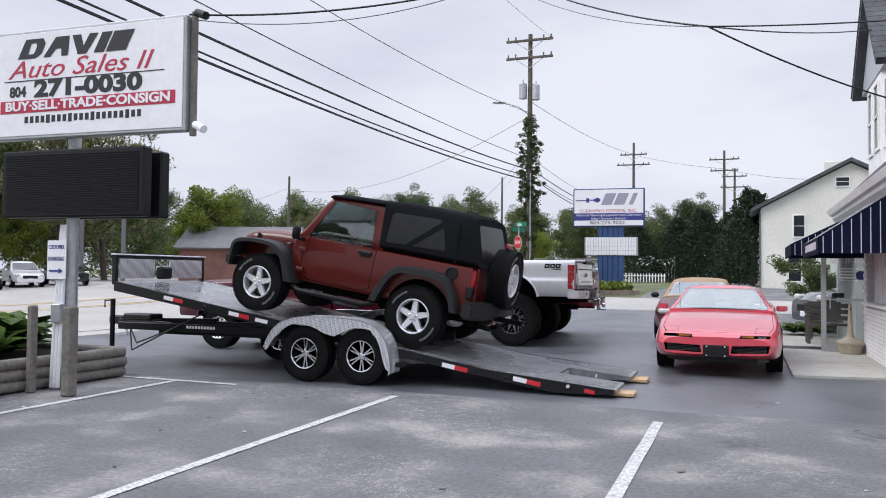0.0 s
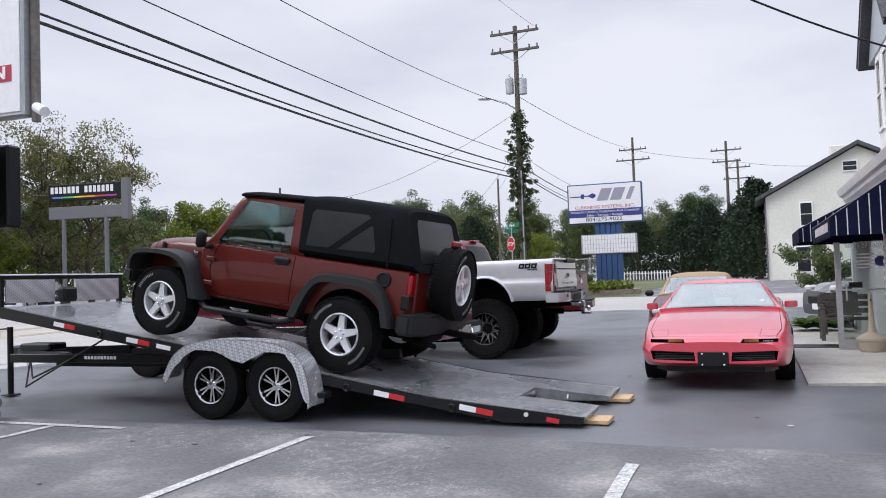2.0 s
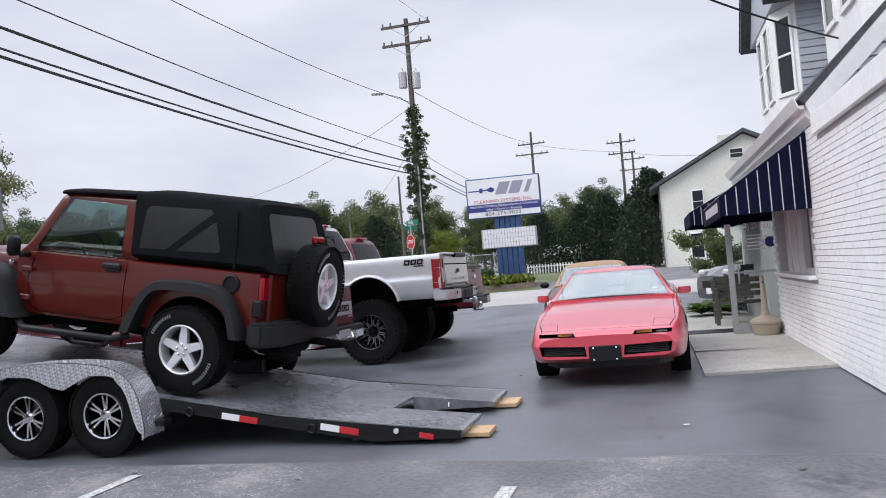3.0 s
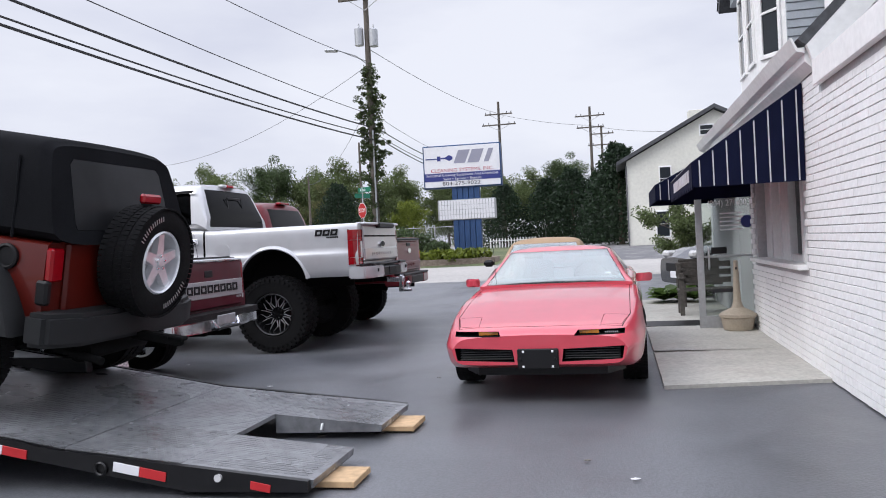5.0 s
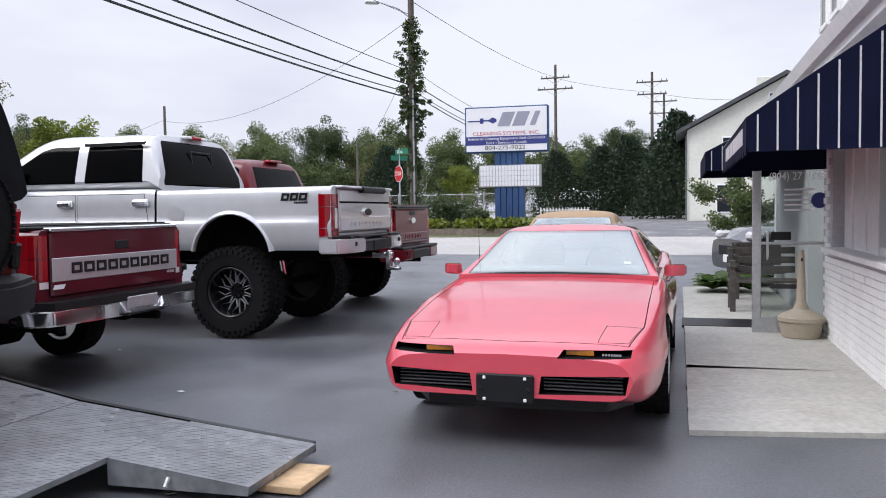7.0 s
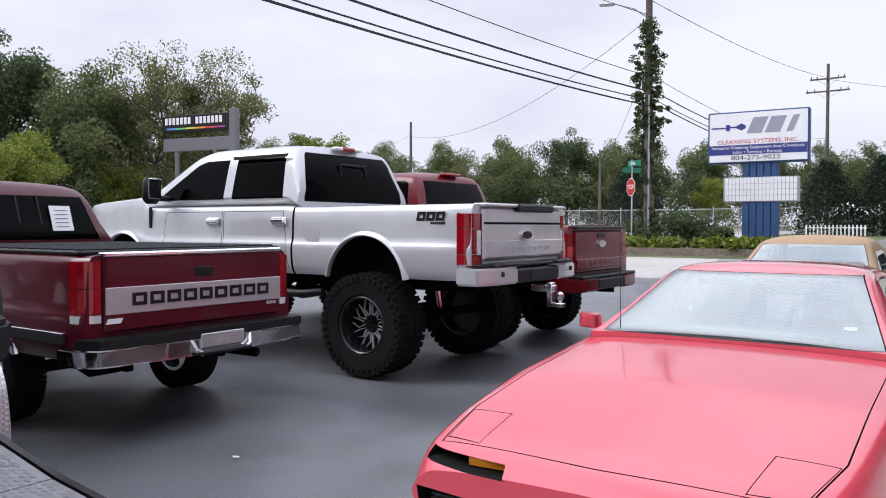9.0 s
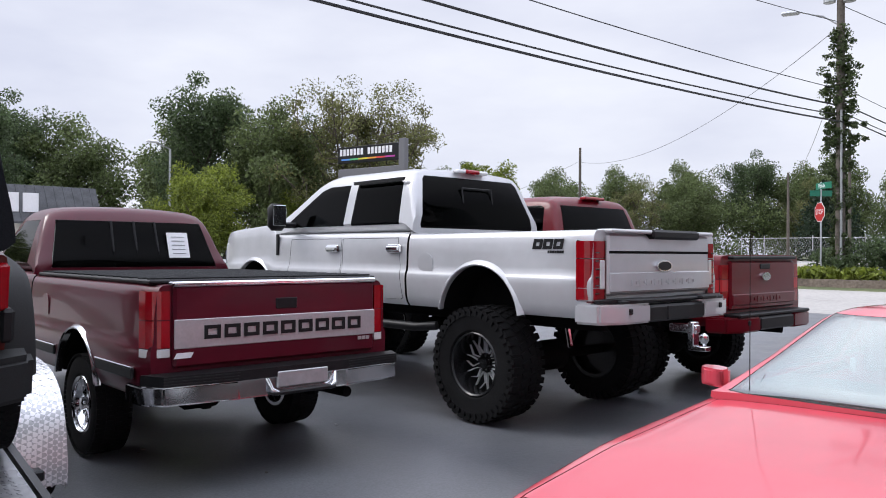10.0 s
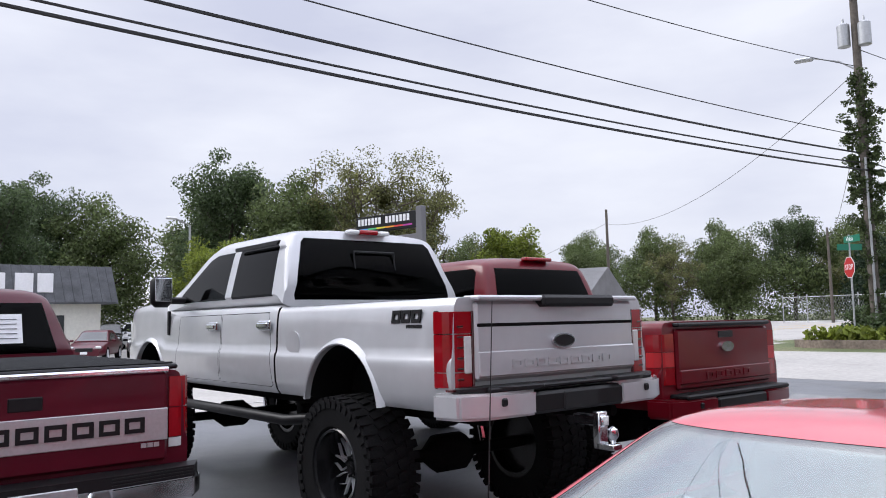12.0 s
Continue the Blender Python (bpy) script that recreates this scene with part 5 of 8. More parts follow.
    for s in (1, -1):
        for out, inn, y0 in ((front_out, front_in, 0.5), (rear_out, rear_in, 0.76)):
            o2, i2 = chaikin(out, 2), chaikin(inn, 2)
            bm = bmesh.new()
            prev = None
            for (ox, oz), (ix, iz) in zip(o2, i2):
                ring = [bm.verts.new(p) for p in ((ox, s * y0, oz), (ox, s * 0.9, oz - 0.005), (ox * 0.8 + ix * 0.2, s * 0.93, oz * 0.8 + iz * 0.2), (ix, s * 0.935, iz), (ix, s * 0.86, iz), (ix, s * y0, iz + 0.02))]
                if prev:
                    for k in range(6):
                        bm.faces.new([prev[k], prev[(k + 1) % 6], ring[(k + 1) % 6], ring[k]])
                else:
                    bm.faces.new(ring)
                prev = ring
            bm.faces.new(prev[::-1])
            part("wheel_flare", bm, GREY_PLASTIC, car, "black textured plastic flare", smooth=40)
        bm = bmesh.new()
        tube(bm, [(0.62, s * 0.8, 0.46), (0.75, s * 0.9, 0.42), (1.75, s * 0.9, 0.42), (1.9, s * 0.8, 0.46)], 0.035, 10)
        box(bm, (0.98, s * 0.9, 0.36), (0.34, 0.1, 0.03), 0.01)
        tube(bm, [(0.74, s * 0.9, 0.42), (0.82, s * 0.9, 0.35), (1.14, s * 0.9, 0.35), (1.22, s * 0.9, 0.42)], 0.025, 8)
        part("side_step", bm, BLACK_PLASTIC, car, smooth=50)
        bm = bmesh.new()
        box(bm, (1.9, s * 0.93, 1.2), (0.08, 0.16, 0.2), 0.035)
        mi = part("mirror", bm, BLACK_PLASTIC, car, smooth=50)
        simple_part("mirror_arm", mi, BLACK_PLASTIC, (1.88, s * 0.81, 1.12), (0.06, 0.14, 0.06), 0.02)
        simple_part("tail_light", car, TAIL_RED, (-0.675, s * 0.7, 1.02), (0.06, 0.12, 0.22), 0.015, label="square red rear lamp")
        simple_part("tail_light_guard", car, BLACK_PLASTIC, (-0.66, s * 0.76, 0.84), (0.09, 0.06, 0.16), 0.015)
        simple_part("badge_block", car, SILVER_BAND, (2.12, s * 0.665, 0.86), (0.16, 0.02, 0.025), 0.003)
        simple_part("badge_block", car, SILVER_BAND, (2.1, s * 0.665, 0.81), (0.2, 0.02, 0.018), 0.003)
    simple_part("fender_apron", car, WELL, (2.45, 0, 0.62), (0.9, 1.1, 0.5), 0.05)
    simple_part("cowl", car, P, (1.98, 0, 0.86), (0.12, 1.5, 0.52), 0.04)
    # screen frame, door frames and soft top
    cabin(car, P, 1.13, 1.8, [(0.66, 1.74), (0.72, 1.785), (1.5, 1.79), (1.6, 1.76), (1.97, 1.16)], 0.755, 0.66,
          [[(0.82, 1.17), (0.85, 1.68), (1.5, 1.71), (1.8, 1.2), (1.78, 1.17)]], [(-0.66, 1.2), (-0.58, 1.7), (0.58, 1.7), (0.66, 1.2)], None, WINDSCREEN, crown=0.012, blur=0.03, thick=0.05,
          seats=[(1.0, 0.36, 0.48), (1.0, -0.36, 0.48)], round_=0.07)
    bm = bmesh.new()
    lathe(bm, [(0.17, -0.014), (0.184, 0), (0.17, 0.014), (0.156, 0)], 24, "x", closed=True)
    sw = part("steering_wheel", bm, BLACK_PLASTIC, car, smooth=60)
    sw.matrix_basis = pose(1.45, 0.36, 1.22, 0, 25, 0)

    def canvas(x):
        zt = table([(-0.72, 1.79), (-0.6, 1.825), (-0.4, 1.835), (0.1, 1.85), (0.5, 1.86), (0.75, 1.83), (1.48, 1.815), (1.58, 1.795)], x, 0.06)
        low = 1.155 if x < 0.72 else zt - 0.06
        wt = 0.7 - 0.03 * smoothstep(-0.6, -0.72, x)
        wb = 0.775 if x < 0.72 else wt + 0.01
        return [(0, low), (wb, low), (wb - 0.005, low + 0.3 * (zt - low)), (wt + 0.02, zt - 0.1 if x < 0.72 else zt - 0.04), (wt - 0.03, zt - 0.008), (wt * 0.6, zt + 0.015), (0, zt + 0.02)]
    ctop = loft(canvas, steps(-0.72, 0.7, 30) + [0.735] + steps(0.76, 1.58, 14), 2)
    # the back slopes a little
    for v in ctop.vertices:
        if v.co.x < -0.4:
            v.co.x += 0.3 * (v.co.z - 1.13) * min(1, (-0.4 - v.co.x) / 0.3) - 0.02
    panes = []
    for poly in ([(0.62, 1.285), (0.6, 1.66), (0.56, 1.7), (-0.09, 1.705), (-0.13, 1.675), (0.33, 1.29)], [(0.23, 1.295), (-0.145, 1.595), (-0.17, 1.59), (-0.245, 1.34), (-0.23, 1.305)]):
        for a0, a1 in ((0.5, 1.2), (-1.2, -0.5)):
            ctop, pn = split(ctop, poly, a0, a1, gap=0.004)
            panes.append(("side_pane", pn))
    ctop, pn = split(ctop, [(-0.55, 1.25), (-0.56, 1.3), (-0.52, 1.68), (-0.48, 1.72), (0.48, 1.72), (0.52, 1.68), (0.56, 1.3), (0.55, 1.25)], -1.2, -0.4, "x", gap=0.004)
    panes.append(("rear_pane", pn))
    top = part("soft_top", ctop, [BLACK_CANVAS, BLACK_CANVAS], car, "black canvas soft top with zip-out windows", smooth=40)
    for nm, me in panes:
        part(nm, me, [VINYL, BLACK_CANVAS], top, "smoked vinyl window", smooth=40)
    for s in (1, -1):
        bm = bmesh.new()
        tube(bm, [(-0.4, s * 0.775, 1.17), (-0.4, s * 0.765, 1.4), (-0.37, s * 0.735, 1.7)], 0.01, 6)
        part("canvas_seam", bm, BLACK_CANVAS, top)
    # back end
    simple_part("tailgate", car, P, (-0.67, 0, 0.89), (0.05, 1.2, 0.56), 0.02)
    simple_part("high_brake_light", car, TAIL_RED, (-0.86, 0.0, 1.5), (0.05, 0.22, 0.07), 0.015)
    simple_part("brake_light_stalk", car, BLACK_PLASTIC, (-0.83, 0.0, 1.38), (0.05, 0.1, 0.2), 0.015)
    bm = bmesh.new()
    prism(bm, [(-0.62, -0.88), (-0.62, 0.88), (-0.78, 0.86), (-0.88, 0.6), (-0.88, -0.6), (-0.78, -0.86)], 0.5, 0.72, "z")
    bmesh.ops.bevel(bm, geom=list(bm.edges), offset=0.03, segments=2, affect="EDGES")
    part("rear_bumper", bm, GREY_PLASTIC, car, smooth=40)
    bm = bmesh.new()
    prism(bm, [(2.98, -0.8), (3.1, -0.78), (3.2, -0.5), (3.2, 0.5), (3.1, 0.78), (2.98, 0.8)], 0.55, 0.72, "z")
    bmesh.ops.bevel(bm, geom=list(bm.edges), offset=0.03, segments=2, affect="EDGES")
    part("front_bumper", bm, GREY_PLASTIC, car, smooth=40)
    bm = bmesh.new()
    lathe(bm, [(0.085, 0.78), (0.085, 0.8), (0.07, 0.805), (0.06, 0.79), (0.0, 0.79)][:-1] + [(0.005, 0.79)], 24, "y", (-0.39, 0, 1.045))
    part("fuel_cap", bm, BLACK_PLASTIC, car, smooth=40)
    bm = bmesh.new()
    lathe(bm, [(0.03, 0.655), (0.03, 0.672), (0.004, 0.674)], 16, "y", (2.16, 0, 1.02))
    part("round_badge", bm, CHROME, car)
    bm = bmesh.new()
    box(bm, (-1.0, -0.05, 0.5), (0.4, 0.07, 0.07), 0.01)
    box(bm, (-1.16, -0.05, 0.52), (0.12, 0.09, 0.03), 0.008)
    part("tow_bar", bm, WELL, car)
    simple_part("fuel_tank_skid", car, WELL, (0.2, 0.1, 0.45), (1.0, 0.9, 0.16), 0.04)
    simple_part("underbody", car, WELL, (1.1, 0, 0.47), (3.4, 0.8, 0.14), 0.04)
    bm = bmesh.new()
    tube(bm, [(-0.55, -0.5, 0.4), (-0.62, 0.3, 0.4)], 0.09, 12)
    tube(bm, [(-0.55, 0.45, 0.42), (-0.95, 0.5, 0.4)], 0.028, 8)
    part("exhaust", bm, WELL, car, smooth=50)
    for x in (0, 2.424):
        bm = bmesh.new()
        tube(bm, [(x, -0.75, 0.4), (x, -0.2, 0.4), (x, 0.1, 0.4), (x, 0.75, 0.4)], [0.04, 0.12, 0.12, 0.04], 10)
        part("axle", bm, WELL, car, smooth=50)
    wh = make_wheel("five", 0.405, 0.255, 0.225)
    wm = [RUBBER, ALLOY, ALLOY, CHROME]
    for x in (0, 2.424):
        for s in (1, -1):
            wo = put_wheel(car, wh, wm, x, s * 0.785, 0.405)
            bm = bmesh.new()
            for i in range(22):
                a = i * 0.075 + (0.4 if i < 11 else 2.6)
                box(bm, Vector((0.325 * math.cos(a), 0.128, 0.325 * math.sin(a))), (0.03, 0.004, 0.006), 0, Matrix.Rotation(-a, 3, "Y"))
            part("raised_lettering", bm, SILVER_BAND, wo)
    sp = put_wheel(car, wh, wm, -0.92, 0.0, 1.05)
    sp.matrix_basis = pose(-0.88, -0.02, 1.05, 0, 0, 90)
    bm = bmesh.new()
    for i in range(24):
        a = i * 0.08 + (0.5 if i < 12 else 2.7)
        box(bm, Vector((0.325 * math.cos(a), 0.129, 0.325 * math.sin(a))), (0.035, 0.004, 0.007), 0, Matrix.Rotation(-a, 3, "Y"))
    part("raised_lettering", bm, SILVER_BAND, sp)


# ---- tilt-deck trailer ----
def deck_z(x):
    """Top of the tilted deck at a world x."""
    if x > -5.05:
        return 0.2483 - 0.099 * (x + 5.05)
    return 0.445 - 0.1725 * (x + 6.19)


def trailer():
    tr = thing("car_trailer", pose(0, 0, 0), "black tilt-deck car trailer with bright tread-plate fenders", "trailer")
    y0, y1 = -3.3, -1.3
    xf, xr = -10.85, -3.45
    ang = math.atan(0.1725)
    rot = Matrix.Rotation(ang, 3, "Y")
    xs_panels = [(xf, -8.4), (-8.39, -5.06), (-5.05, -4.27)]
    for a, b in xs_panels:
        bm = bmesh.new()
        prism(bm, [(a, deck_z(a)), (b, deck_z(b)), (b, deck_z(b) - 0.03), (a, deck_z(a) - 0.03)], y0 + 0.02, y1 - 0.02, "y")
        part("deck_plate", bm, DECK, tr, "worn black diamond-plate deck")
    for ya, yb in ((y0, -2.62), (-2.02, y1)):
        bm = bmesh.new()
        prism(bm, [(-4.265, deck_z(-4.265)), (xr, 0.092), (xr - 0.01, 0.045), (-4.265, 0.03)], ya, yb, "y")
        part("approach_ramp", bm, DECK, tr, "tapered ramp tongue")
        bm = bmesh.new()
        tube(bm, [(-3.9, ya if ya > -3 else yb, 0.1), (-3.9, (ya if ya > -3 else yb) + 0.03 * (-1 if ya > -3 else 1), 0.06)], 0.012, 6)
        part("d_ring", bm, GALV, tr)
    for y in (y0 - 0.02, y1 + 0.02):
        bm = bmesh.new()
        prism(bm, [(xf, deck_z(xf) + 0.003), (-5.05, deck_z(-5.05) + 0.003), (-4.2, deck_z(-4.2) + 0.003), (xr - 0.02, 0.095), (xr - 0.02, 0.035), (-4.2, max(0.02, deck_z(-4.2) - 0.14)), (xf, deck_z(xf) - 0.14)], y - 0.02, y + 0.02, "y")
        part("side_rail", bm, TRAILER_BLACK, tr)
    # markers: half white, half red tape, along the rail
    for xm in (-9.75, -8.62, -5.42, -4.5):
        zc = deck_z(xm) - 0.06
        simple_part("white_marker", tr, SIGN_WHITE, (xm - 0.085, y0 - 0.043, zc + 0.085 * 0.1725), (0.17, 0.006, 0.055), 0.001, rot)
        simple_part("red_marker", tr, REFLECT_RED, (xm + 0.085, y0 - 0.043, zc - 0.085 * 0.1725), (0.17, 0.006, 0.055), 0.001, rot)
    simple_part("red_marker", tr, REFLECT_RED, (-3.75, y0 - 0.043, 0.06), (0.12, 0.006, 0.045), 0.001, rot)
    bm = bmesh.new()
    lathe(bm, [(0.022, -0.03), (0.02, 0), (0.005, 0.004)], 12, "y", (-4.0, y0 - 0.03, deck_z(-4.0) - 0.035))
    part("marker_lamp", bm, CLEAR_LENS, tr)
    simple_part("data_plate", tr, SIGN_WHITE, (-8.25, y0 - 0.043, deck_z(-8.25) - 0.06), (0.2, 0.006, 0.05), 0.001, rot)
    for xm in (-9.2, -7.9, -5.9, -4.75):
        bm = bmesh.new()
        lathe(bm, [(0.035, -0.008), (0.043, 0), (0.035, 0.008), (0.027, 0)], 14, "y", (xm, y0 - 0.05, deck_z(xm) - 0.07), closed=True)
        part("tie_ring", bm, TRAILER_BLACK, tr)
    # headboard
    zf = deck_z(xf)
    bm = bmesh.new()
    box(bm, (xf - 0.02, (y0 + y1) / 2, zf + 0.37), (0.09, y1 - y0 + 0.06, 0.05), 0.01)
    for y in (y0, y1):
        box(bm, (xf - 0.02, y, zf + 0.16), (0.08, 0.06, 0.42), 0.01)
    part("headboard_frame", bm, TRAILER_BLACK, tr)
    bm = bmesh.new()
    box(bm, (xf - 0.02, (y0 + y1) / 2, zf + 0.405), (0.11, y1 - y0 + 0.08, 0.02), 0.005)
    part("headboard_cap", bm, SIGN_WHITE, tr)
    for ya, yb in ((y0 + 0.05, -2.5), (-2.15, y1 - 0.05)):
        simple_part("headboard_panel", tr, DIAMOND, (xf + 0.01, (ya + yb) / 2, zf + 0.19), (0.03, yb - ya, 0.3), 0.004, label="bright tread-plate panel")
    simple_part("winch", tr, BLACK_PLASTIC, (xf + 0.05, -2.32, zf + 0.13), (0.16, 0.24, 0.2), 0.03)
    # chassis and drawbar stay level
    for y in (-2.85, -1.75):
        simple_part("chassis_rail", tr, TRAILER_BLACK, (-8.2, y, 0.52), (4.4, 0.08, 0.13), 0.01)
    for s in (1, -1):
        bm = bmesh.new()
        yb = -2.3 + s * 0.55
        prism(bm, [(-10.2, yb - 0.05), (-10.2, yb + 0.05), (-11.6, -2.3 + s * 0.1 + 0.05), (-11.6, -2.3 + s * 0.1 - 0.05)], 0.5, 0.63, "z")
        part("drawbar", bm, TRAILER_BLACK, tr)
    simple_part("side_beam", tr, TRAILER_BLACK, (-9.6, -3.0, 0.57), (2.9, 0.07, 0.11), 0.01)
    blocks(tr, "maker_block", SIGN_WHITE, Matrix.Translation((-9.5, -3.036, 0.585)) @ pose(0, 0, 0, 90, 0, 0), 10, 0.035, 0.04, 0.52)
    bm = bmesh.new()
    box(bm, (-11.72, -2.3, 0.6), (0.3, 0.16, 0.14), 0.02)
    box(bm, (-11.0, -2.55, 0.68), (0.55, 0.3, 0.1), 0.02)
    part("coupler", bm, TRAILER_BLACK, tr)
    bm = bmesh.new()
    tube(bm, [(-11.62, -2.55, 0.02), (-11.62, -2.55, 0.95)], 0.04, 12)
    box(bm, (-11.62, -2.55, 0.012), (0.18, 0.18, 0.02), 0.004)
    tube(bm, [(-11.62, -2.55, 0.93), (-11.62, -2.72, 0.93), (-11.62, -2.72, 0.82)], 0.012, 8)
    part("jack", bm, TRAILER_BLACK, tr, smooth=50)
    for k in range(5):
        bm = bmesh.new()
        lathe(bm, [(0.02, -0.007), (0.027, 0), (0.02, 0.007), (0.013, 0)], 10, "y" if k % 2 else "x", (-11.5 + 0.02 * k, -2.42, 0.55 - 0.04 * k), closed=True)
        part("safety_chain_link", bm, GALV, tr)
    for k in range(2):
        bm = bmesh.new()
        tube(bm, [(-11.3, -2.5, 0.5), (-10.8, -2.9 - 0.1 * k, 0.3 - 0.1 * k), (-10.0, -3.05, 0.55), (-9.3, -3.1, 0.85)], 0.012, 6)
        part("strap_cable", bm, BLACK_CABLE, tr)
    # axles, wheels and fenders
    wh = make_wheel("six", 0.358, 0.22, 0.2)
    wm = [RUBBER, DARK_ALLOY, CHROME, CHROME]
    for x in (-7.42, -6.6):
        for y in (-3.48, -1.1):
            wo = put_wheel(tr, wh, wm, x, 1, 0.358, "black trailer tyre on a six-spoke machined wheel")
            wo.matrix_basis = pose(x, y, 0.358, 0, 0, 180 if y < -2 else 0)
        bm = bmesh.new()
        tube(bm, [(x, -3.45, 0.358), (x, -1.15, 0.358)], 0.05, 10)
        part("axle", bm, TRAILER_BLACK, tr)
    wo = put_wheel(tr, wh, wm, -9.0, 1, 0.4, "spare trailer wheel")
    wo.matrix_basis = pose(-9.05, -1.55, 0.36, 0, 0, 180)
    for ya, yb in ((-3.62, -3.34), (-1.26, -0.98)):
        outer = [(-8.03, 0.42), (-7.95, 0.6), (-7.8, 0.76), (-7.55, 0.83), (-7.2, 0.85), (-6.6, 0.82), (-6.35, 0.72), (-6.22, 0.55), (-6.17, 0.3), (-6.17, 0.17)]
        pts = chaikin(outer, 2)
        bm = bmesh.new()
        prev = None
        for i, (px, pz) in enumerate(pts):
            qx, qz = pts[min(i + 1, len(pts) - 1)]
            rx, rz = pts[max(i - 1, 0)]
            d = Vector((qx - rx, qz - rz)).normalized()
            nx, nz = -d.y, d.x
            ring = [bm.verts.new(p) for p in ((px, ya, pz), (px, yb, pz), (px - nx * 0.006, yb, pz - nz * 0.006), (px - nx * 0.006, ya, pz - nz * 0.006))]
            if prev:
                for k in range(4):
                    bm.faces.new([prev[k], prev[(k + 1) % 4], ring[(k + 1) % 4], ring[k]])
            prev = ring
        fd = part("fender", bm, DIAMOND, tr, "polished tread-plate fender", smooth=35)
        yo = ya if ya < -2 else yb
        # skirt between the two wheels
        sk = bmesh.new()
        n = len(pts)
        lowz = lambda x: table([(-8.03, 0.36), (-7.9, 0.56), (-7.6, 0.74), (-7.3, 0.72), (-7.01, 0.58), (-6.7, 0.72), (-6.45, 0.7), (-6.3, 0.56), (-6.22, 0.2)], x, 0.04)
        prev = None
        for px, pz in pts:
            ring = [sk.verts.new((px, yo, pz)), sk.verts.new((px + (0.04 if px < -7.8 else -0.03 if px > -6.4 else 0), yo, min(pz - 0.03, lowz(px))))]
            if prev:
                sk.faces.new([prev[0], prev[1], ring[1], ring[0]])
            prev = ring
        ob = part("fender_skirt", sk, DIAMOND, fd)
        ob.modifiers.new("thick", "SOLIDIFY").thickness = 0.008
        # raised tread bars on the fender top
        tb = bmesh.new()
        for i in range(0, n - 1):
            px, pz = pts[i]
            qx, qz = pts[i + 1]
            L = math.hypot(qx - px, qz - pz)
            m_ = max(1, int(L / 0.035))
            a = math.atan2(qz - pz, qx - px)
            for j in range(m_):
                f = (j + 0.5) / m_
                for k in range(6):
                    sgn = 1 if (j + k + i) % 2 else -1
                    r_ = Matrix.Rotation(-a, 3, "Y") @ Matrix.Rotation(sgn * 0.8, 3, "Z")
                    box(tb, (px + (qx - px) * f, ya + (yb - ya) * (k + 0.5) / 6, pz + (qz - pz) * f), (0.03, 0.008, 0.006), 0, r_)
        part("tread_bars", tb, DIAMOND, fd, "raised tread pattern")
    for y in (-3.42, -1.18):
        bm = bmesh.new()
        box(bm, (-6.12, y, 0.26), (0.1, 0.12, 0.06), 0.01)
        lathe(bm, [(0.03, -0.07), (0.03, 0.0), (0.02, 0.01)], 12, "y", (-6.1, y, 0.26))
        part("fender_step", bm, TRAILER_BLACK, tr)
    # raised bars of the deck's diamond plate, near the rear
    tb = bmesh.new()
    for i in range(95):
        x = -5.9 + i * 0.026
        if x > -3.5:
            break
        for j in range(50):
            y = y0 + 0.06 + j * 0.038
            if x > -4.27 and -2.62 < y < -2.02:
                continue
            z = deck_z(x) if x < -4.265 else deck_z(-4.265) + (x + 4.265) / (xr + 4.265) * (0.092 - deck_z(-4.265))
            sgn = 1 if (i + j) % 2 else -1
            box(tb, (x, y, z), (0.026, 0.007, 0.004), 0, rot @ Matrix.Rotation(sgn * 0.78, 3, "Z"))
    part("deck_tread", tb, DECK, tr, "raised tread pattern")


DECK = mat("worn_deck_paint", (0.2, 0.205, 0.215), 0.3, 0.15, vary=0.28, grain=14, stain=1.3, bump=0.12, dirt=(0.09, 0.085, 0.085), spec=0.9, sheen=0.12)
trailer()
for y, ln in ((-3.0, 0.3), (-1.66, 0.36)):
    bm = bmesh.new()
    box(bm, (-3.4, y, 0.02), (0.26, ln, 0.038), 0.004)
    tagged(part("wood_block", bm, WOOD_NEW), "pale pine board under the ramp tip", "wood block", "ramp boards")
off_roader()
red_coupe()
maroon_truck()
super_truck()
ruby_truck()


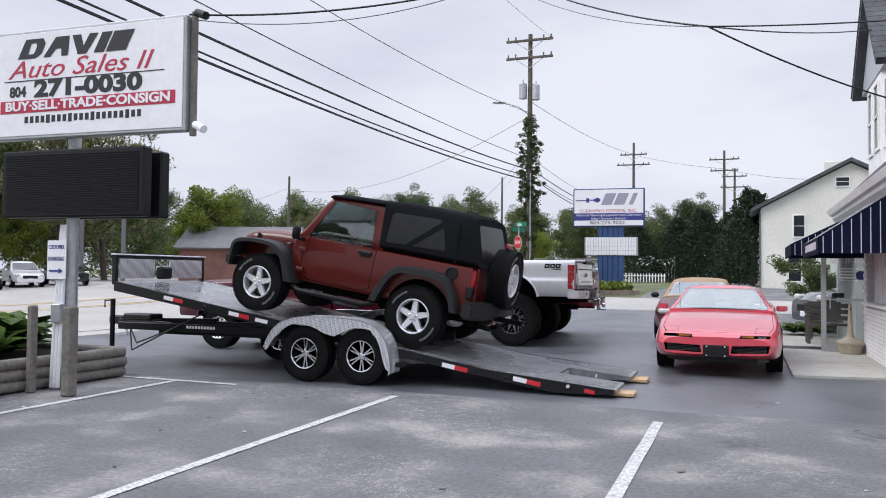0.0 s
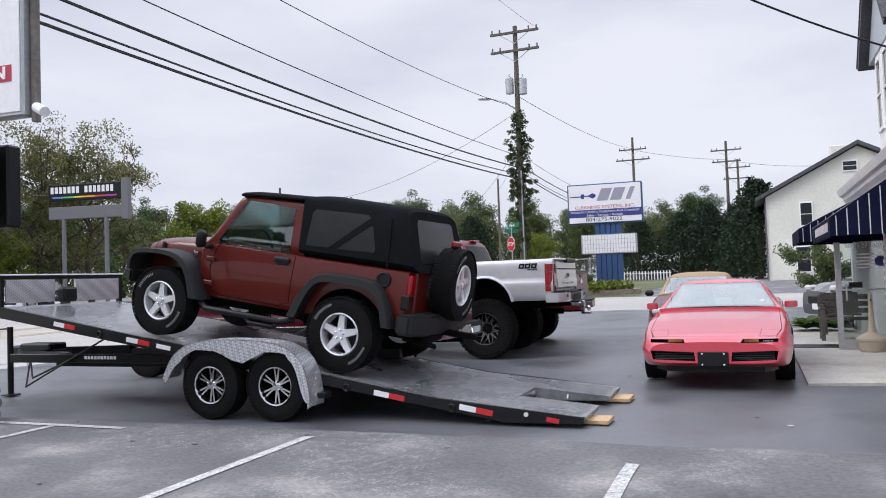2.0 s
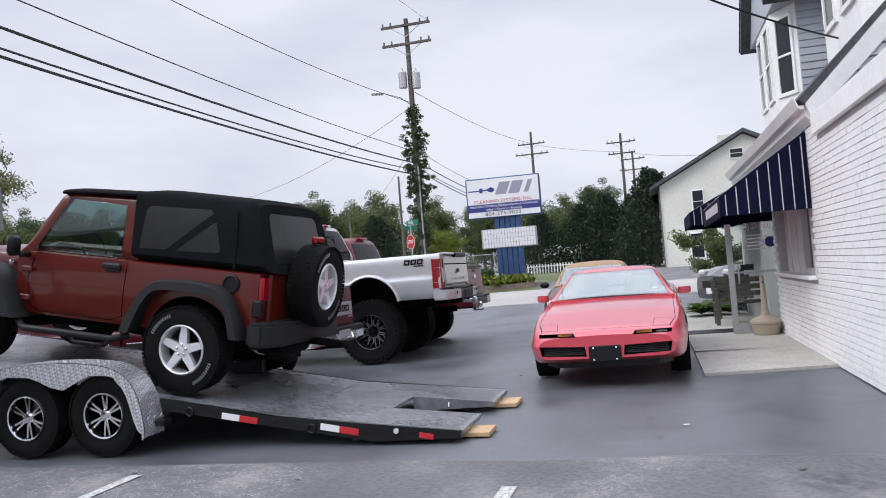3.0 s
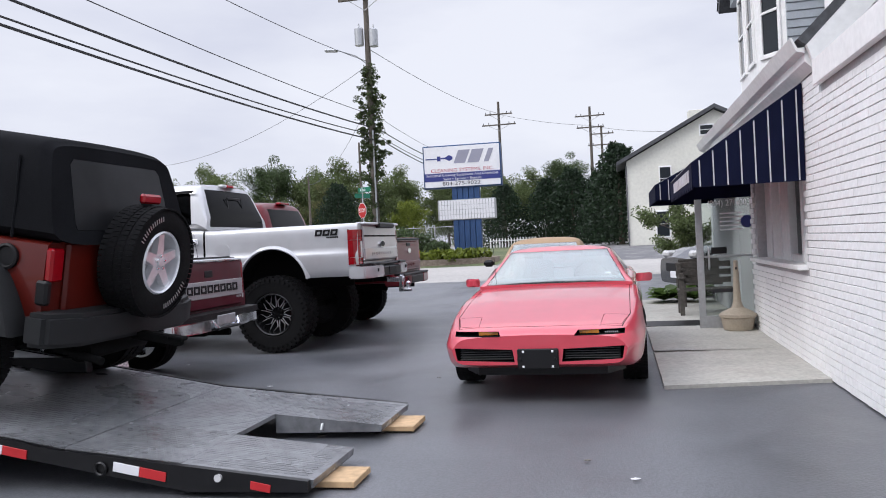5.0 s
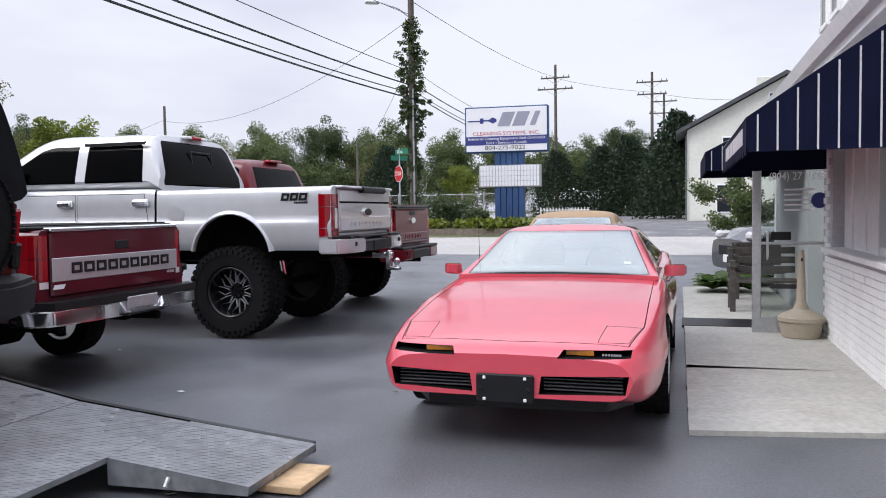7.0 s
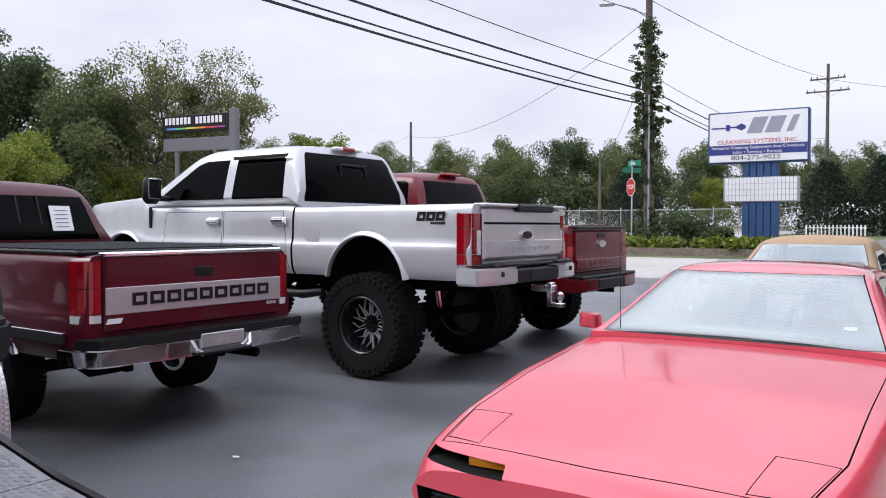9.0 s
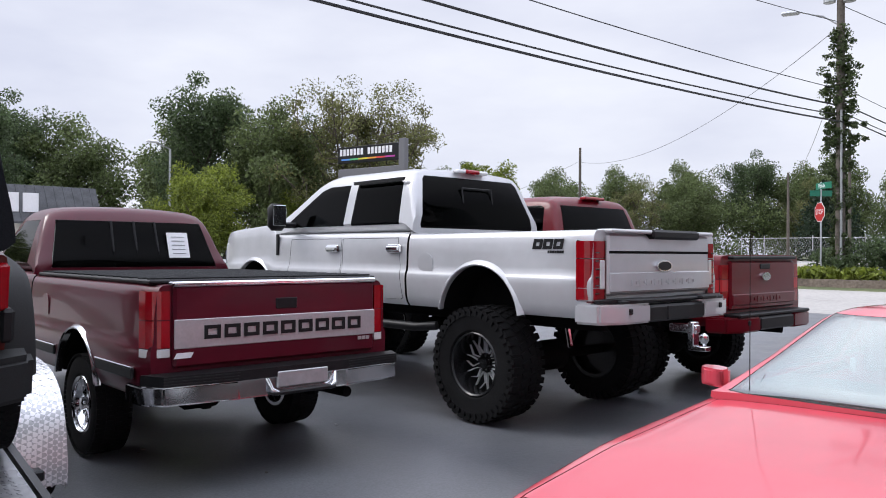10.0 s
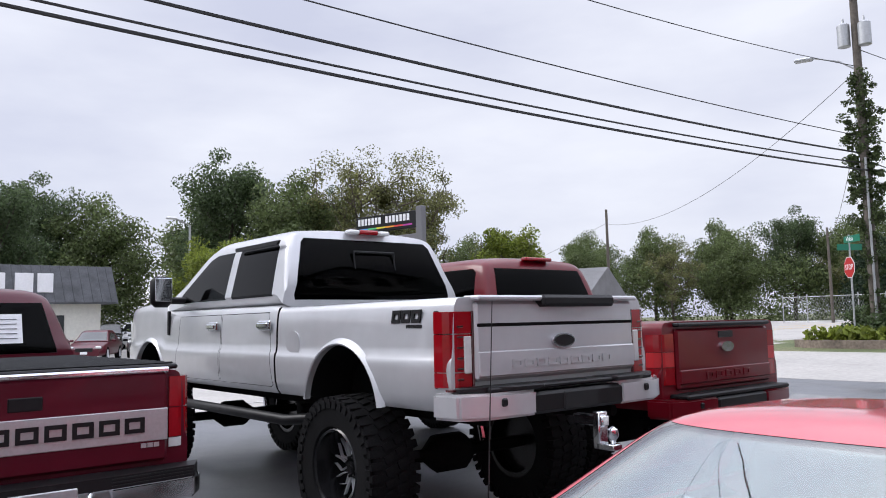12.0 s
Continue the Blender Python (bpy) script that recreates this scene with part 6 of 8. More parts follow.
# ---- other cars ----
def small_car(name, label, m, paint, kind="sedan", group="cars across the road", soft=None):
    car = thing(name, m, label, "car", group)
    tall = {"sedan": 1.45, "suv": 1.72, "convertible": 1.36}[kind]
    belt = {"sedan": 0.92, "suv": 1.05, "convertible": 0.92}[kind]
    top = [(-2.25, belt - 0.1), (-2.0, belt + 0.02), (0.9, belt), (1.9, belt - 0.16), (2.25, belt - 0.35)]
    width = [(-2.25, 0.74), (-1.9, 0.86), (1.7, 0.87), (2.25, 0.68)]

    def section(x):
        w, zt, zb = table(width, x, 0.1), table(top, x, 0.1), 0.26
        h = zt - zb
        return [(0, zb), (w - 0.1, zb), (w - 0.02, zb + 0.15 * h), (w, zb + 0.5 * h), (w - 0.03, zt - 0.08), (w - 0.1, zt), (0, zt + 0.02)]
    body = cut_wells(loft(section, steps(-2.25, 2.25, 40), 2), [(1.35, 0.32), (-1.35, 0.32)], 0.36, 0.3, 0.87)
    part("body", body, [paint, WELL], car, smooth=40)
    rear = -2.1 if kind == "suv" else -1.7
    line = [(rear, belt + 0.02), (rear + (0.2 if kind == "suv" else 0.7), tall), (0.1, tall), (0.95, belt)]
    if kind == "convertible":
        line = [(-1.6, belt + 0.02), (-1.1, tall - 0.05), (-0.6, tall), (0.0, tall - 0.03), (0.62, belt)]
    cabin(car, soft or paint, belt - 0.01, tall, line, 0.78, 0.6, [[(rear + 0.75, belt + 0.07), (rear + 0.9, tall - 0.14), (0.05, tall - 0.12), (0.55, belt + 0.07)]] if kind != "convertible" else [[(-0.8, belt + 0.06), (-0.7, tall - 0.16), (-0.05, tall - 0.16), (0.35, belt + 0.06)]],
          [(-0.68, belt + 0.05), (-0.56, tall - 0.08), (0.56, tall - 0.08), (0.68, belt + 0.05)], [(-0.6, belt + 0.12), (-0.5, tall - 0.1), (0.5, tall - 0.1), (0.6, belt + 0.12)], LOT_GLASS if kind != "convertible" else WINDSCREEN, crown=0.03, blur=0.12, thick=0.04, round_=0.1)
    for s in (1, -1):
        simple_part("headlight", car, CLEAR_LENS, (2.08, s * 0.6, belt - 0.26), (0.22, 0.26, 0.13), 0.04)
        simple_part("tail_light", car, TAIL_RED, (-2.2, s * 0.66, belt - 0.2), (0.1, 0.2, 0.14), 0.03)
        simple_part("mirror", car, BLACK_PLASTIC if kind == "convertible" else paint, (0.55, s * 0.96, belt + 0.05), (0.1, 0.18, 0.12), 0.04)
    simple_part("grille", car, BLACK_PLASTIC, (2.22, 0, 0.55), (0.08, 0.8, 0.2), 0.03)
    simple_part("number_plate", car, SIGN_WHITE, (2.27, 0, 0.42), (0.02, 0.3, 0.12), 0.004)
    for x in (1.35, -1.35):
        for s in (1, -1):
            put_wheel(car, SMALL_WHEEL, [RUBBER, ALLOY, ALLOY, CHROME], x, s * 0.76, 0.325)
    return car


SMALL_WHEEL = make_wheel("plain", 0.325, 0.21, 0.21)
conv = small_car("convertible_car", "dark red convertible with a tan canvas top", pose(-3.05, 6.95, 0, 0, 0, -90), MAROON, "convertible", "cars in the lot", TAN_CANVAS)
small_car("dark_suv", "dark grey sport utility car facing the entrance", pose(1.65, 10.45, 0, 0, 0, 200) @ Matrix.Diagonal((1.08, 1.08, 1.14, 1)), BLACK_PAINT, "suv", "cars in the lot")
sedans = {}
for i, (x, y, yaw, col, kd, nm) in enumerate(((-42, 10.5, -28, MAROON, "sedan", "dark red"), (-42, 13.2, -28, GREY_PAINT, "suv", "dark grey"), (-41.5, 15.6, -160, WHITE_PAINT, "sedan", "white"), (-41, 18.2, -28, BLACK_PAINT, "sedan", "black"), (-41.5, 21.4, -30, WHITE_PAINT, "sedan", "white"), (-40.5, 23.6, -28, BLACK_PAINT, "suv", "black"), (-58, 17.5, -40, WHITE_PAINT, "suv", "white"), (-60, 20.0, -40, MAROON, "sedan", "dark red"), (-56, 15.2, -20, BLACK_PAINT, "suv", "black"))):
    key = (nm, kd)
    m = pose(x, y, grade(y), 0, 0, yaw)
    if key in sedans:
        copy_thing(sedans[key], m)
    else:
        sedans[key] = small_car("parked_car", nm + " car parked in the lot across the road", m, col, kd)



# ---- building with white brick wall ----
WALL_TOP, WIN = 2.72, (0.74, 3.45, 0.96, 2.3)
bm = bmesh.new()
for y0, y1, z0, z1 in ((-9.0, WIN[0], 0, WALL_TOP), (WIN[1], 3.95, 0, WALL_TOP), (WIN[0], WIN[1], 0, WIN[2]), (WIN[0], WIN[1], WIN[3], WALL_TOP), (3.95, 5.0, 2.2, WALL_TOP), (5.0, 8.4, 0, WALL_TOP)):
    box(bm, (0.16, (y0 + y1) / 2, (z0 + z1) / 2), (0.3, y1 - y0 - 0.0005, z1 - z0))
wall = tagged(part("wall_front", bm, MORTAR_SHADED), "white painted brick shop wall", "wall", kind="structure")
bm = bmesh.new()
box(bm, (0.3, 2.1, 1.6), (0.04, 2.7, 1.4))
box(bm, (6, 8.3, 1.36), (12, 0.2, 2.72))
box(bm, (6, -9.0, 1.36), (12, 0.2, 2.72))
tagged(part("wall_inner", bm, TRIM_WHITE), "white plastered inner and end walls", "wall", kind="structure")

window = thing("window_1", pose(0, 0, 0), "white wooden shop window under the awning", "window", kind="structure")
for nm, c, s in (("window_sill", (0.02, 2.1, 0.955), (0.22, 2.78, 0.05)), ("window_board", (0.14, 2.65, 1.63), (0.05, 1.56, 1.32)), ("jamb", (0.1, 0.8, 1.63), (0.14, 0.1, 1.32)), ("mullion", (0.12, 1.2, 1.63), (0.1, 0.1, 1.32)), ("mullion", (0.12, 1.88, 1.63), (0.1, 0.1, 1.32)), ("batten", (0.11, 2.45, 1.63), (0.03, 0.05, 1.32)), ("batten", (0.11, 3.0, 1.63), (0.03, 0.05, 1.32)), ("window_frame", (0.13, 1.54, 1.02), (0.08, 0.6, 0.08)), ("window_board", (0.15, 1.0, 1.63), (0.05, 0.32, 1.32))):
    simple_box = bmesh.new()
    box(simple_box, c, s, 0.008)
    part(nm, simple_box, TRIM_WHITE, window)
bm = bmesh.new()
box(bm, (0.16, 1.54, 1.66), (0.012, 0.58, 1.22))
part("pane", bm, PANE_HOUSE, window, "dark grey glass")

# soffit, fascia, gutter and the lean-to roof
bm = bmesh.new()
prism(bm, [(0.0, 2.72), (-0.08, 2.8), (-0.08, 2.9), (0.05, 2.9)], 0.1, 8.45, "y")
tagged(part("soffit", bm, TRIM_WHITE), "white painted soffit board", "trim", kind="structure")
bm = bmesh.new()
prism(bm, [(-0.08, 2.87), (-0.15, 2.89), (-0.2, 3.01), (-0.18, 3.01), (-0.14, 2.92), (-0.08, 2.92)], 0.08, 8.45, "y")
tagged(part("gutter", bm, TRIM_WHITE), "white metal gutter along the eave", "gutter", kind="structure")
roof = bmesh.new()
prism(roof, [(-0.15, 2.985), (1.75, 4.86), (1.75, 4.82), (-0.08, 2.93)], 0.02, 8.45, "y")
tagged(part("roof", roof, SHINGLE), "dark shingled lean-to roof", "roof", kind="structure")
bm = bmesh.new()
prism(bm, [(-0.02, 2.74), (1.75, 4.5), (1.75, 4.815), (-0.08, 2.925)], 0.0, 0.06, "y")
tagged(part("rake_board", bm, TRIM_WHITE), "white rake board closing the roof end", "trim", kind="structure")
gable = thing("gable_end", pose(0, 0, 0), "white lap-sided gable end above the brick wall", "wall", kind="structure")
bm = bmesh.new()
prism(bm, [(0.05, 2.74), (1.75, 4.44), (1.75, 2.74)], 0.09, 0.15, "y")
# Darker than the boards; seen through their gaps it imitates shadow lines under laps.
part("shade_line_backing", bm, SIDING, gable)
for i in range(13):
    z0, z1 = 2.83 + 0.135 * i, 2.83 + 0.135 * (i + 1)
    xa, xb = 0.05 + (z0 - 2.83), 0.05 + (z1 - 2.83)
    if xb > 1.7:
        break
    bm = bmesh.new()
    prism(bm, [(xa, z0), (1.75, z0), (1.75, z1 - 0.014), (xb - 0.014, z1 - 0.014)], 0.06, 0.09, "y")
    for v in bm.verts:
        if v.co.z < z0 + 0.01 and v.co.y < 0.07:
            v.co.y = 0.025
    part("lap_board", bm, TRIM_WHITE, gable)
bm = bmesh.new()
box(bm, (-0.03, -4.5, 2.665), (0.06, 8.9, 0.22), 0.006)
tagged(part("fascia_board", bm, TRIM_WHITE), "white flat board along the wall top", "trim", kind="structure")
bm = bmesh.new()
box(bm, (3.1, -4.5, 2.7), (6.1, 8.95, 0.1))
tagged(part("flat_roof", bm, SHINGLE), "flat roof behind the board", "roof", kind="structure")
# upper storey with two bays
upper = thing("upper_storey", pose(0, 0, 0), "pale sided upper storey with bay windows and shingled gables", "house", kind="structure")
for c, d in (((6.35, 10.05, 5.0), (10.0, 4.8, 4.6)), ((6.7, -0.5, 5.0), (9.4, 16.2, 4.6))):
    bm = bmesh.new()
    box(bm, c, d)
    part("wall", bm, SIDING, upper)
for i in range(26):
    z = 3.3 + i * 0.15
    for c, d, r in (((1.98, -0.5, z), (0.03, 16.1, 0.145), Matrix.Rotation(0.14, 3, "Y")), ((1.68, 7.63, z), (0.66, 0.03, 0.145), Matrix.Rotation(-0.14, 3, "X"))):
        bm = bmesh.new()
        box(bm, c, d, 0.004, r)
        part("siding_board", bm, SIDING, upper)
for yc, bay in ((9.3, [(1.36, 7.66), (0.95, 8.3), (0.95, 10.3), (1.36, 10.95)]), (2.5, [(2.0, 0.7), (0.95, 1.5), (0.95, 3.5), (2.0, 4.5)])):
    bm = bmesh.new()
    prism(bm, bay, 3.4, 6.29, "z")
    bw = part("bay", bm, TRIM_WHITE, upper)
    for (xa, ya), (xb, yb) in zip(bay, bay[1:]):
        L = math.hypot(xb - xa, yb - ya)
        ang = math.atan2(yb - ya, xb - xa)
        c = Vector(((xa + xb) / 2, (ya + yb) / 2, 0))
        out = Vector((math.sin(ang), -math.cos(ang), 0))
        out = out if out.x < 0 else -out
        r = Matrix.Rotation(ang, 3, "Z")
        for k in ((0,) if L < 1.5 else (-0.5, 0.5)):
            cc = c + Vector((math.cos(ang), math.sin(ang), 0)) * k
            w = min(0.62, L * 0.6)
            bm = bmesh.new()
            for dx, dz, sx, sz in ((-w / 2, 0, 0.07, 1.6), (w / 2, 0, 0.07, 1.6), (0, 0.8, w, 0.08), (0, -0.8, w + 0.12, 0.08), (0, 0, w, 0.05)):
                box(bm, cc + r @ Vector((dx, 0, 0)) + out * 0.02 + Vector((0, 0, 5.3 + dz)), (sx, 0.05, sz), 0.005, r)
            wf = part("window_frame", bm, TRIM_WHITE, bw)
            bm = bmesh.new()
            box(bm, cc + out * 0.008 + Vector((0, 0, 5.3)), (w, 0.016, 1.56), 0, r)
            part("pane", bm, PANE_HOUSE, wf)
    # gable roof over the bay
    bm = bmesh.new()
    prism(bm, [(yc - 2.15, 6.3), (yc, 8.6), (yc + 2.15, 6.3), (yc + 2.0, 6.22), (yc, 8.4), (yc - 2.0, 6.22)], 0.7, 6, "x")
    part("gable_roof", bm, SHINGLE, upper)
    bm = bmesh.new()
    prism(bm, [(yc - 1.9, 6.3), (yc, 8.35), (yc + 1.9, 6.3)], 0.92, 5.9, "x")
    part("gable_wall", bm, SIDING, upper)
    for i in range(14):
        bm = bmesh.new()
        for s in (1, -1):
            f = (i + 0.5) / 14
            box(bm, (3.3, yc + s * 2.17 * (1 - f), 6.32 + 2.3 * f), (5.25, 0.21, 0.02), 0, Matrix.Rotation(-s * math.atan2(2.3, 2.15), 3, "X"))
        part("shingle_course", bm, SHINGLE, upper)


# ---- awnings ----
def awning(y0, y1, zt, zb, out, name_blocks):
    aw = thing("awning", pose(0, 0, 0), "navy canvas awning with thin white stripes and scalloped valance", "awning", "shop awnings")
    for y in (y0, y1):
        bm = bmesh.new()
        prism(bm, [(-0.01, zt), (-out, zb + 0.22), (-out, zb), (-0.01, zb)], y - 0.006, y + 0.006, "y")
        part("side_panel", bm, NAVY, aw)
    bm = bmesh.new()
    prism(bm, [(-0.01, zt), (-0.01, zt + 0.02), (-out - 0.012, zb + 0.24), (-out, zb + 0.22)], y0 - 0.006, y1 + 0.006, "y")
    part("slope", bm, NAVY, aw)
    bm = bmesh.new()
    n = int((y1 - y0) / 0.22)
    for i in range(n):
        ya, yb = y0 + (y1 - y0) * i / n, y0 + (y1 - y0) * (i + 1) / n
        ym = (ya + yb) / 2
        prism(bm, [(ya, zb + 0.23), (yb, zb + 0.23), (yb, zb + 0.03), (yb - 0.04, zb - 0.005), (ym, zb - 0.02), (ya + 0.04, zb - 0.005), (ya, zb + 0.03)], -out - 0.01, -out + 0.002, "x")
    part("valance", bm, NAVY, aw)
    k = int(out / 0.115)
    for i in range(1, k + 1):
        x = -out + out * (i - 0.5) / k
        ztop = zb + 0.22 + (zt - zb - 0.22) * (1 + x / out)
        bm = bmesh.new()
        box(bm, (x, y0 - 0.009, (ztop + zb) / 2), (0.012, 0.005, ztop - zb - 0.01))
        part("stripe", bm, STRIPE, aw)
    n = int((y1 - y0) / 0.12)
    bm = bmesh.new()
    for i in range(n):
        y = y0 + (i + 0.5) * (y1 - y0) / n
        prism(bm, [(-0.012, zt + 0.023), (-0.012, zt + 0.026), (-out - 0.013, zb + 0.246), (-out - 0.013, zb + 0.242)], y - 0.006, y + 0.006, "y")
    tagged(part("slope_stripe", bm, STRIPE, aw), kind="stuff")
    if name_blocks:
        bm = bmesh.new()
        for i in range(10):
            y = y0 + 0.3 + i * 0.22
            prism(bm, [(y, zb + 0.07), (y + 0.15, zb + 0.07), (y + 0.15, zb + 0.19), (y, zb + 0.19)], -out - 0.016, -out - 0.01, "x")
        part("valance_blocks", bm, STRIPE, aw)


awning(0.58, 3.7, 2.68, 1.78, 1.02, True)
awning(5.2, 7.7, 2.66, 1.86, 1.15, False)

# ---- entrance: glass door standing open, slabs, ash urn ----
door = thing("door_1", pose(0, 0, 0), "open aluminium glass shop door", "door", kind="structure")
for c, s in (((-0.665, 3.92, 1.06), (0.09, 0.045, 2.1)), ((0.1, 3.92, 1.06), (0.09, 0.045, 2.1)), ((-0.28, 3.92, 0.1), (0.7, 0.045, 0.18)), ((-0.28, 3.92, 2.07), (0.7, 0.045, 0.08)), ((-0.28, 3.92, 1.0), (0.7, 0.03, 0.03))):
    bm = bmesh.new()
    box(bm, c, s, 0.006)
    part("door_frame", bm, GALV, door)
bm = bmesh.new()
box(bm, (-0.28, 3.92, 1.1), (0.7, 0.008, 1.9))
pane = part("pane", bm, PANE_CLEAR, door)
bm = bmesh.new()
tube(bm, [(-0.56, 3.9, 1.12), (-0.56, 3.85, 1.1), (-0.56, 3.85, 0.85), (-0.56, 3.9, 0.83)], 0.013, 8)
part("door_handle", bm, GALV, door)
flat = pose(0, 0, 0, 90, 0, 0)
words("(804) 271-0030", 0.12, SIGN_WHITE, pane, Matrix.Translation((-0.24, 3.905, 1.72)) @ flat, "lettering", width=0.6)
for i, wdt in enumerate((0.5, 0.5)):
    bm = bmesh.new()
    box(bm, (-0.24, 3.905, 1.9 + 0.06 * i), (wdt, 0.004, 0.022))
    part("printed_bar", bm, SIGN_WHITE, pane)
for i in range(5):
    bm = bmesh.new()
    box(bm, (-0.24, 3.905, 1.58 - 0.055 * i), (0.3, 0.004, 0.02))
    part("printed_bar", bm, SIGN_WHITE, pane)
bm = bmesh.new()
box(bm, (-0.42, 3.9, 1.08), (0.2, 0.006, 0.09))
part("notice_card", bm, BLACK_PLASTIC, pane)
bm = bmesh.new()
lathe(bm, [(0.085, 3.9), (0.085, 3.906)], 24, "y", (-0.04, 0, 1.46))
part("round_sticker", bm, SIGN_BLUE, pane, "round blue sticker")
bm = bmesh.new()
box(bm, (-0.36, 3.905, 0.53), (0.34, 0.004, 0.05))
part("sticker_bar", bm, SIGN_BLACK, pane)
bm = bmesh.new()
box(bm, (0.2, 4.5, 1.1), (0.05, 1.0, 2.2))
tagged(part("doorway_lining", bm, TRIM_WHITE), "white doorway lining", "wall", kind="structure")


def slab(name, y0, y1, skew, label):
    bm = bmesh.new()
    n = 24
    front = [(0.0 - 1.42 * k / n, y0 + skew * k / n + 0.006 * noise.noise((k * 1.1, 4, 2))) for k in range(n)]
    left = [(-1.42 + 0.006 * noise.noise((k * 0.9, y0, 1)), y0 + skew + (y1 - y0 - skew) * k / n) for k in range(n + 1)]
    prism(bm, [(0.01, y0), *front[1:], *left, (0.01, y1)], -0.05, 0.022, "z")
    return tagged(part(name, bm, CONCRETE), label, "pavement", kind="structure")


slab("slab_1", 0.0, 1.86, -0.26, "pale worn concrete slab by the wall")
slab("slab_2", 1.875, 4.25, -0.13, "pale worn concrete slab at the door")
slab("slab_3", 4.95, 10.2, 0.0, "pale concrete walk beyond the doorway")
bm = bmesh.new()
box(bm, (-0.72, 4.6, 0.012), (1.45, 0.66, 0.03), 0.004)
tagged(part("door_mat", bm, BLACK_PLASTIC), "black rubber mat at the shop door", "door mat")
bm = bmesh.new()
lathe(bm, [(0.17, 0.022), (0.185, 0.03), (0.22, 0.2), (0.225, 0.235), (0.2, 0.26), (0.08, 0.32), (0.05, 0.4), (0.03, 0.9), (0.025, 0.94), (0.005, 0.95)], 28, "z")
URN = mat("beige_urn_plastic", (0.36, 0.31, 0.24), 0.6, vary=0.08, grain=40, bump=0.1)
urn = thing("ash_urn", pose(-0.25, 3.65, 0), "beige long-necked smokers urn on the slab", "ashtray")
part("urn_body", bm, URN, urn, smooth=35)
bm = bmesh.new()
lathe(bm, [(0.226, 0.19), (0.234, 0.2), (0.234, 0.235), (0.22, 0.245)], 28, "z", closed=True)
part("urn_rim", bm, URN, urn, smooth=35)
# Solid black block in place of the hole's dark, shaded inside.
bm = bmesh.new()
box(bm, (0, -0.03, 0.84), (0.02, 0.02, 0.035), 0.004)
part("urn_hole_shade", bm, BLACK_PLASTIC, urn)


BENCH_WOOD = mat("dark_weathered_bench_wood", (0.075, 0.068, 0.06), 0.8, vary=0.25, grain=18, stain=2, bump=0.4)


def bench(x, y):
    b = thing("wooden_bench", pose(x, y, 0.0), "dark weathered wooden slatted bench", "bench", "benches by the door")
    for px in (-0.5, 0.5):
        for py in (-0.22, 0.22):
            bm = bmesh.new()
            box(bm, (px, py, 0.35 if py < 0 else 0.42), (0.07, 0.07, 0.7 if py < 0 else 0.84), 0.006)
            part("leg", bm, BENCH_WOOD, b)
    for k in range(4):
        bm = bmesh.new()
        box(bm, (0, -0.2 + k * 0.13, 0.42), (1.1, 0.1, 0.03), 0.004)
        part("slat", bm, BENCH_WOOD, b)
    for px in (-0.5, 0.5):
        bm = bmesh.new()
        box(bm, (px, 0, 0.62), (0.08, 0.56, 0.035), 0.004)
        part("armrest", bm, BENCH_WOOD, b)
    for k in range(3):
        bm = bmesh.new()
        box(bm, (0, 0.24, 0.55 + 0.13 * k), (1.1, 0.03, 0.09), 0.004)
        part("back_slat", bm, BENCH_WOOD, b)


bench(-0.3, 5.9)
bench(-0.15, 7.4)


# ---- foliage ----
def leaf_mat(name, c, spread=0.5):
    m = mat(name, c, 0.6, vary=0)
    nt = m.node_tree
    b = nt.nodes["Principled BSDF"]
    g = nt.nodes.new("ShaderNodeNewGeometry")
    r = nt.nodes.new("ShaderNodeMapRange")
    r.inputs["To Min"].default_value, r.inputs["To Max"].default_value = 1 - spread, 1 + spread
    s = nt.nodes.new("ShaderNodeVectorMath")
    s.operation = "SCALE"
    s.inputs[0].default_value = c
    nt.links.new(g.outputs["Random Per Island"], r.inputs["Value"])
    nt.links.new(r.outputs["Result"], s.inputs["Scale"])
    nt.links.new(s.outputs["Vector"], b.inputs["Base Color"])
    tl = nt.nodes.new("ShaderNodeBsdfTranslucent")
    mx = nt.nodes.new("ShaderNodeMixShader")
    mx.inputs[0].default_value = 0.45
    nt.links.new(s.outputs["Vector"], tl.inputs["Color"])
    nt.links.new(b.outputs[0], mx.inputs[1])
    nt.links.new(tl.outputs[0], mx.inputs[2])
    nt.links.new(mx.outputs[0], nt.nodes["Material Output"].inputs["Surface"])
    return m


LEAF_DARK = leaf_mat("dark_green_leaves", (0.075, 0.11, 0.046))
LEAF_MID = leaf_mat("mid_green_leaves", (0.115, 0.15, 0.055))
LEAF_OLIVE = leaf_mat("olive_autumn_leaves", (0.155, 0.16, 0.06))
LEAF_LIME = leaf_mat("yellow_green_leaves", (0.17, 0.21, 0.03))
LEAF_PINE = leaf_mat("conifer_needles", (0.022, 0.042, 0.02))
LEAF_HOSTA = leaf_mat("hosta_leaves", (0.085, 0.14, 0.035), 0.4)
LEAF_IVY = leaf_mat("ivy_leaves", (0.06, 0.085, 0.03), 0.5)
rng = np.random.default_rng(7)


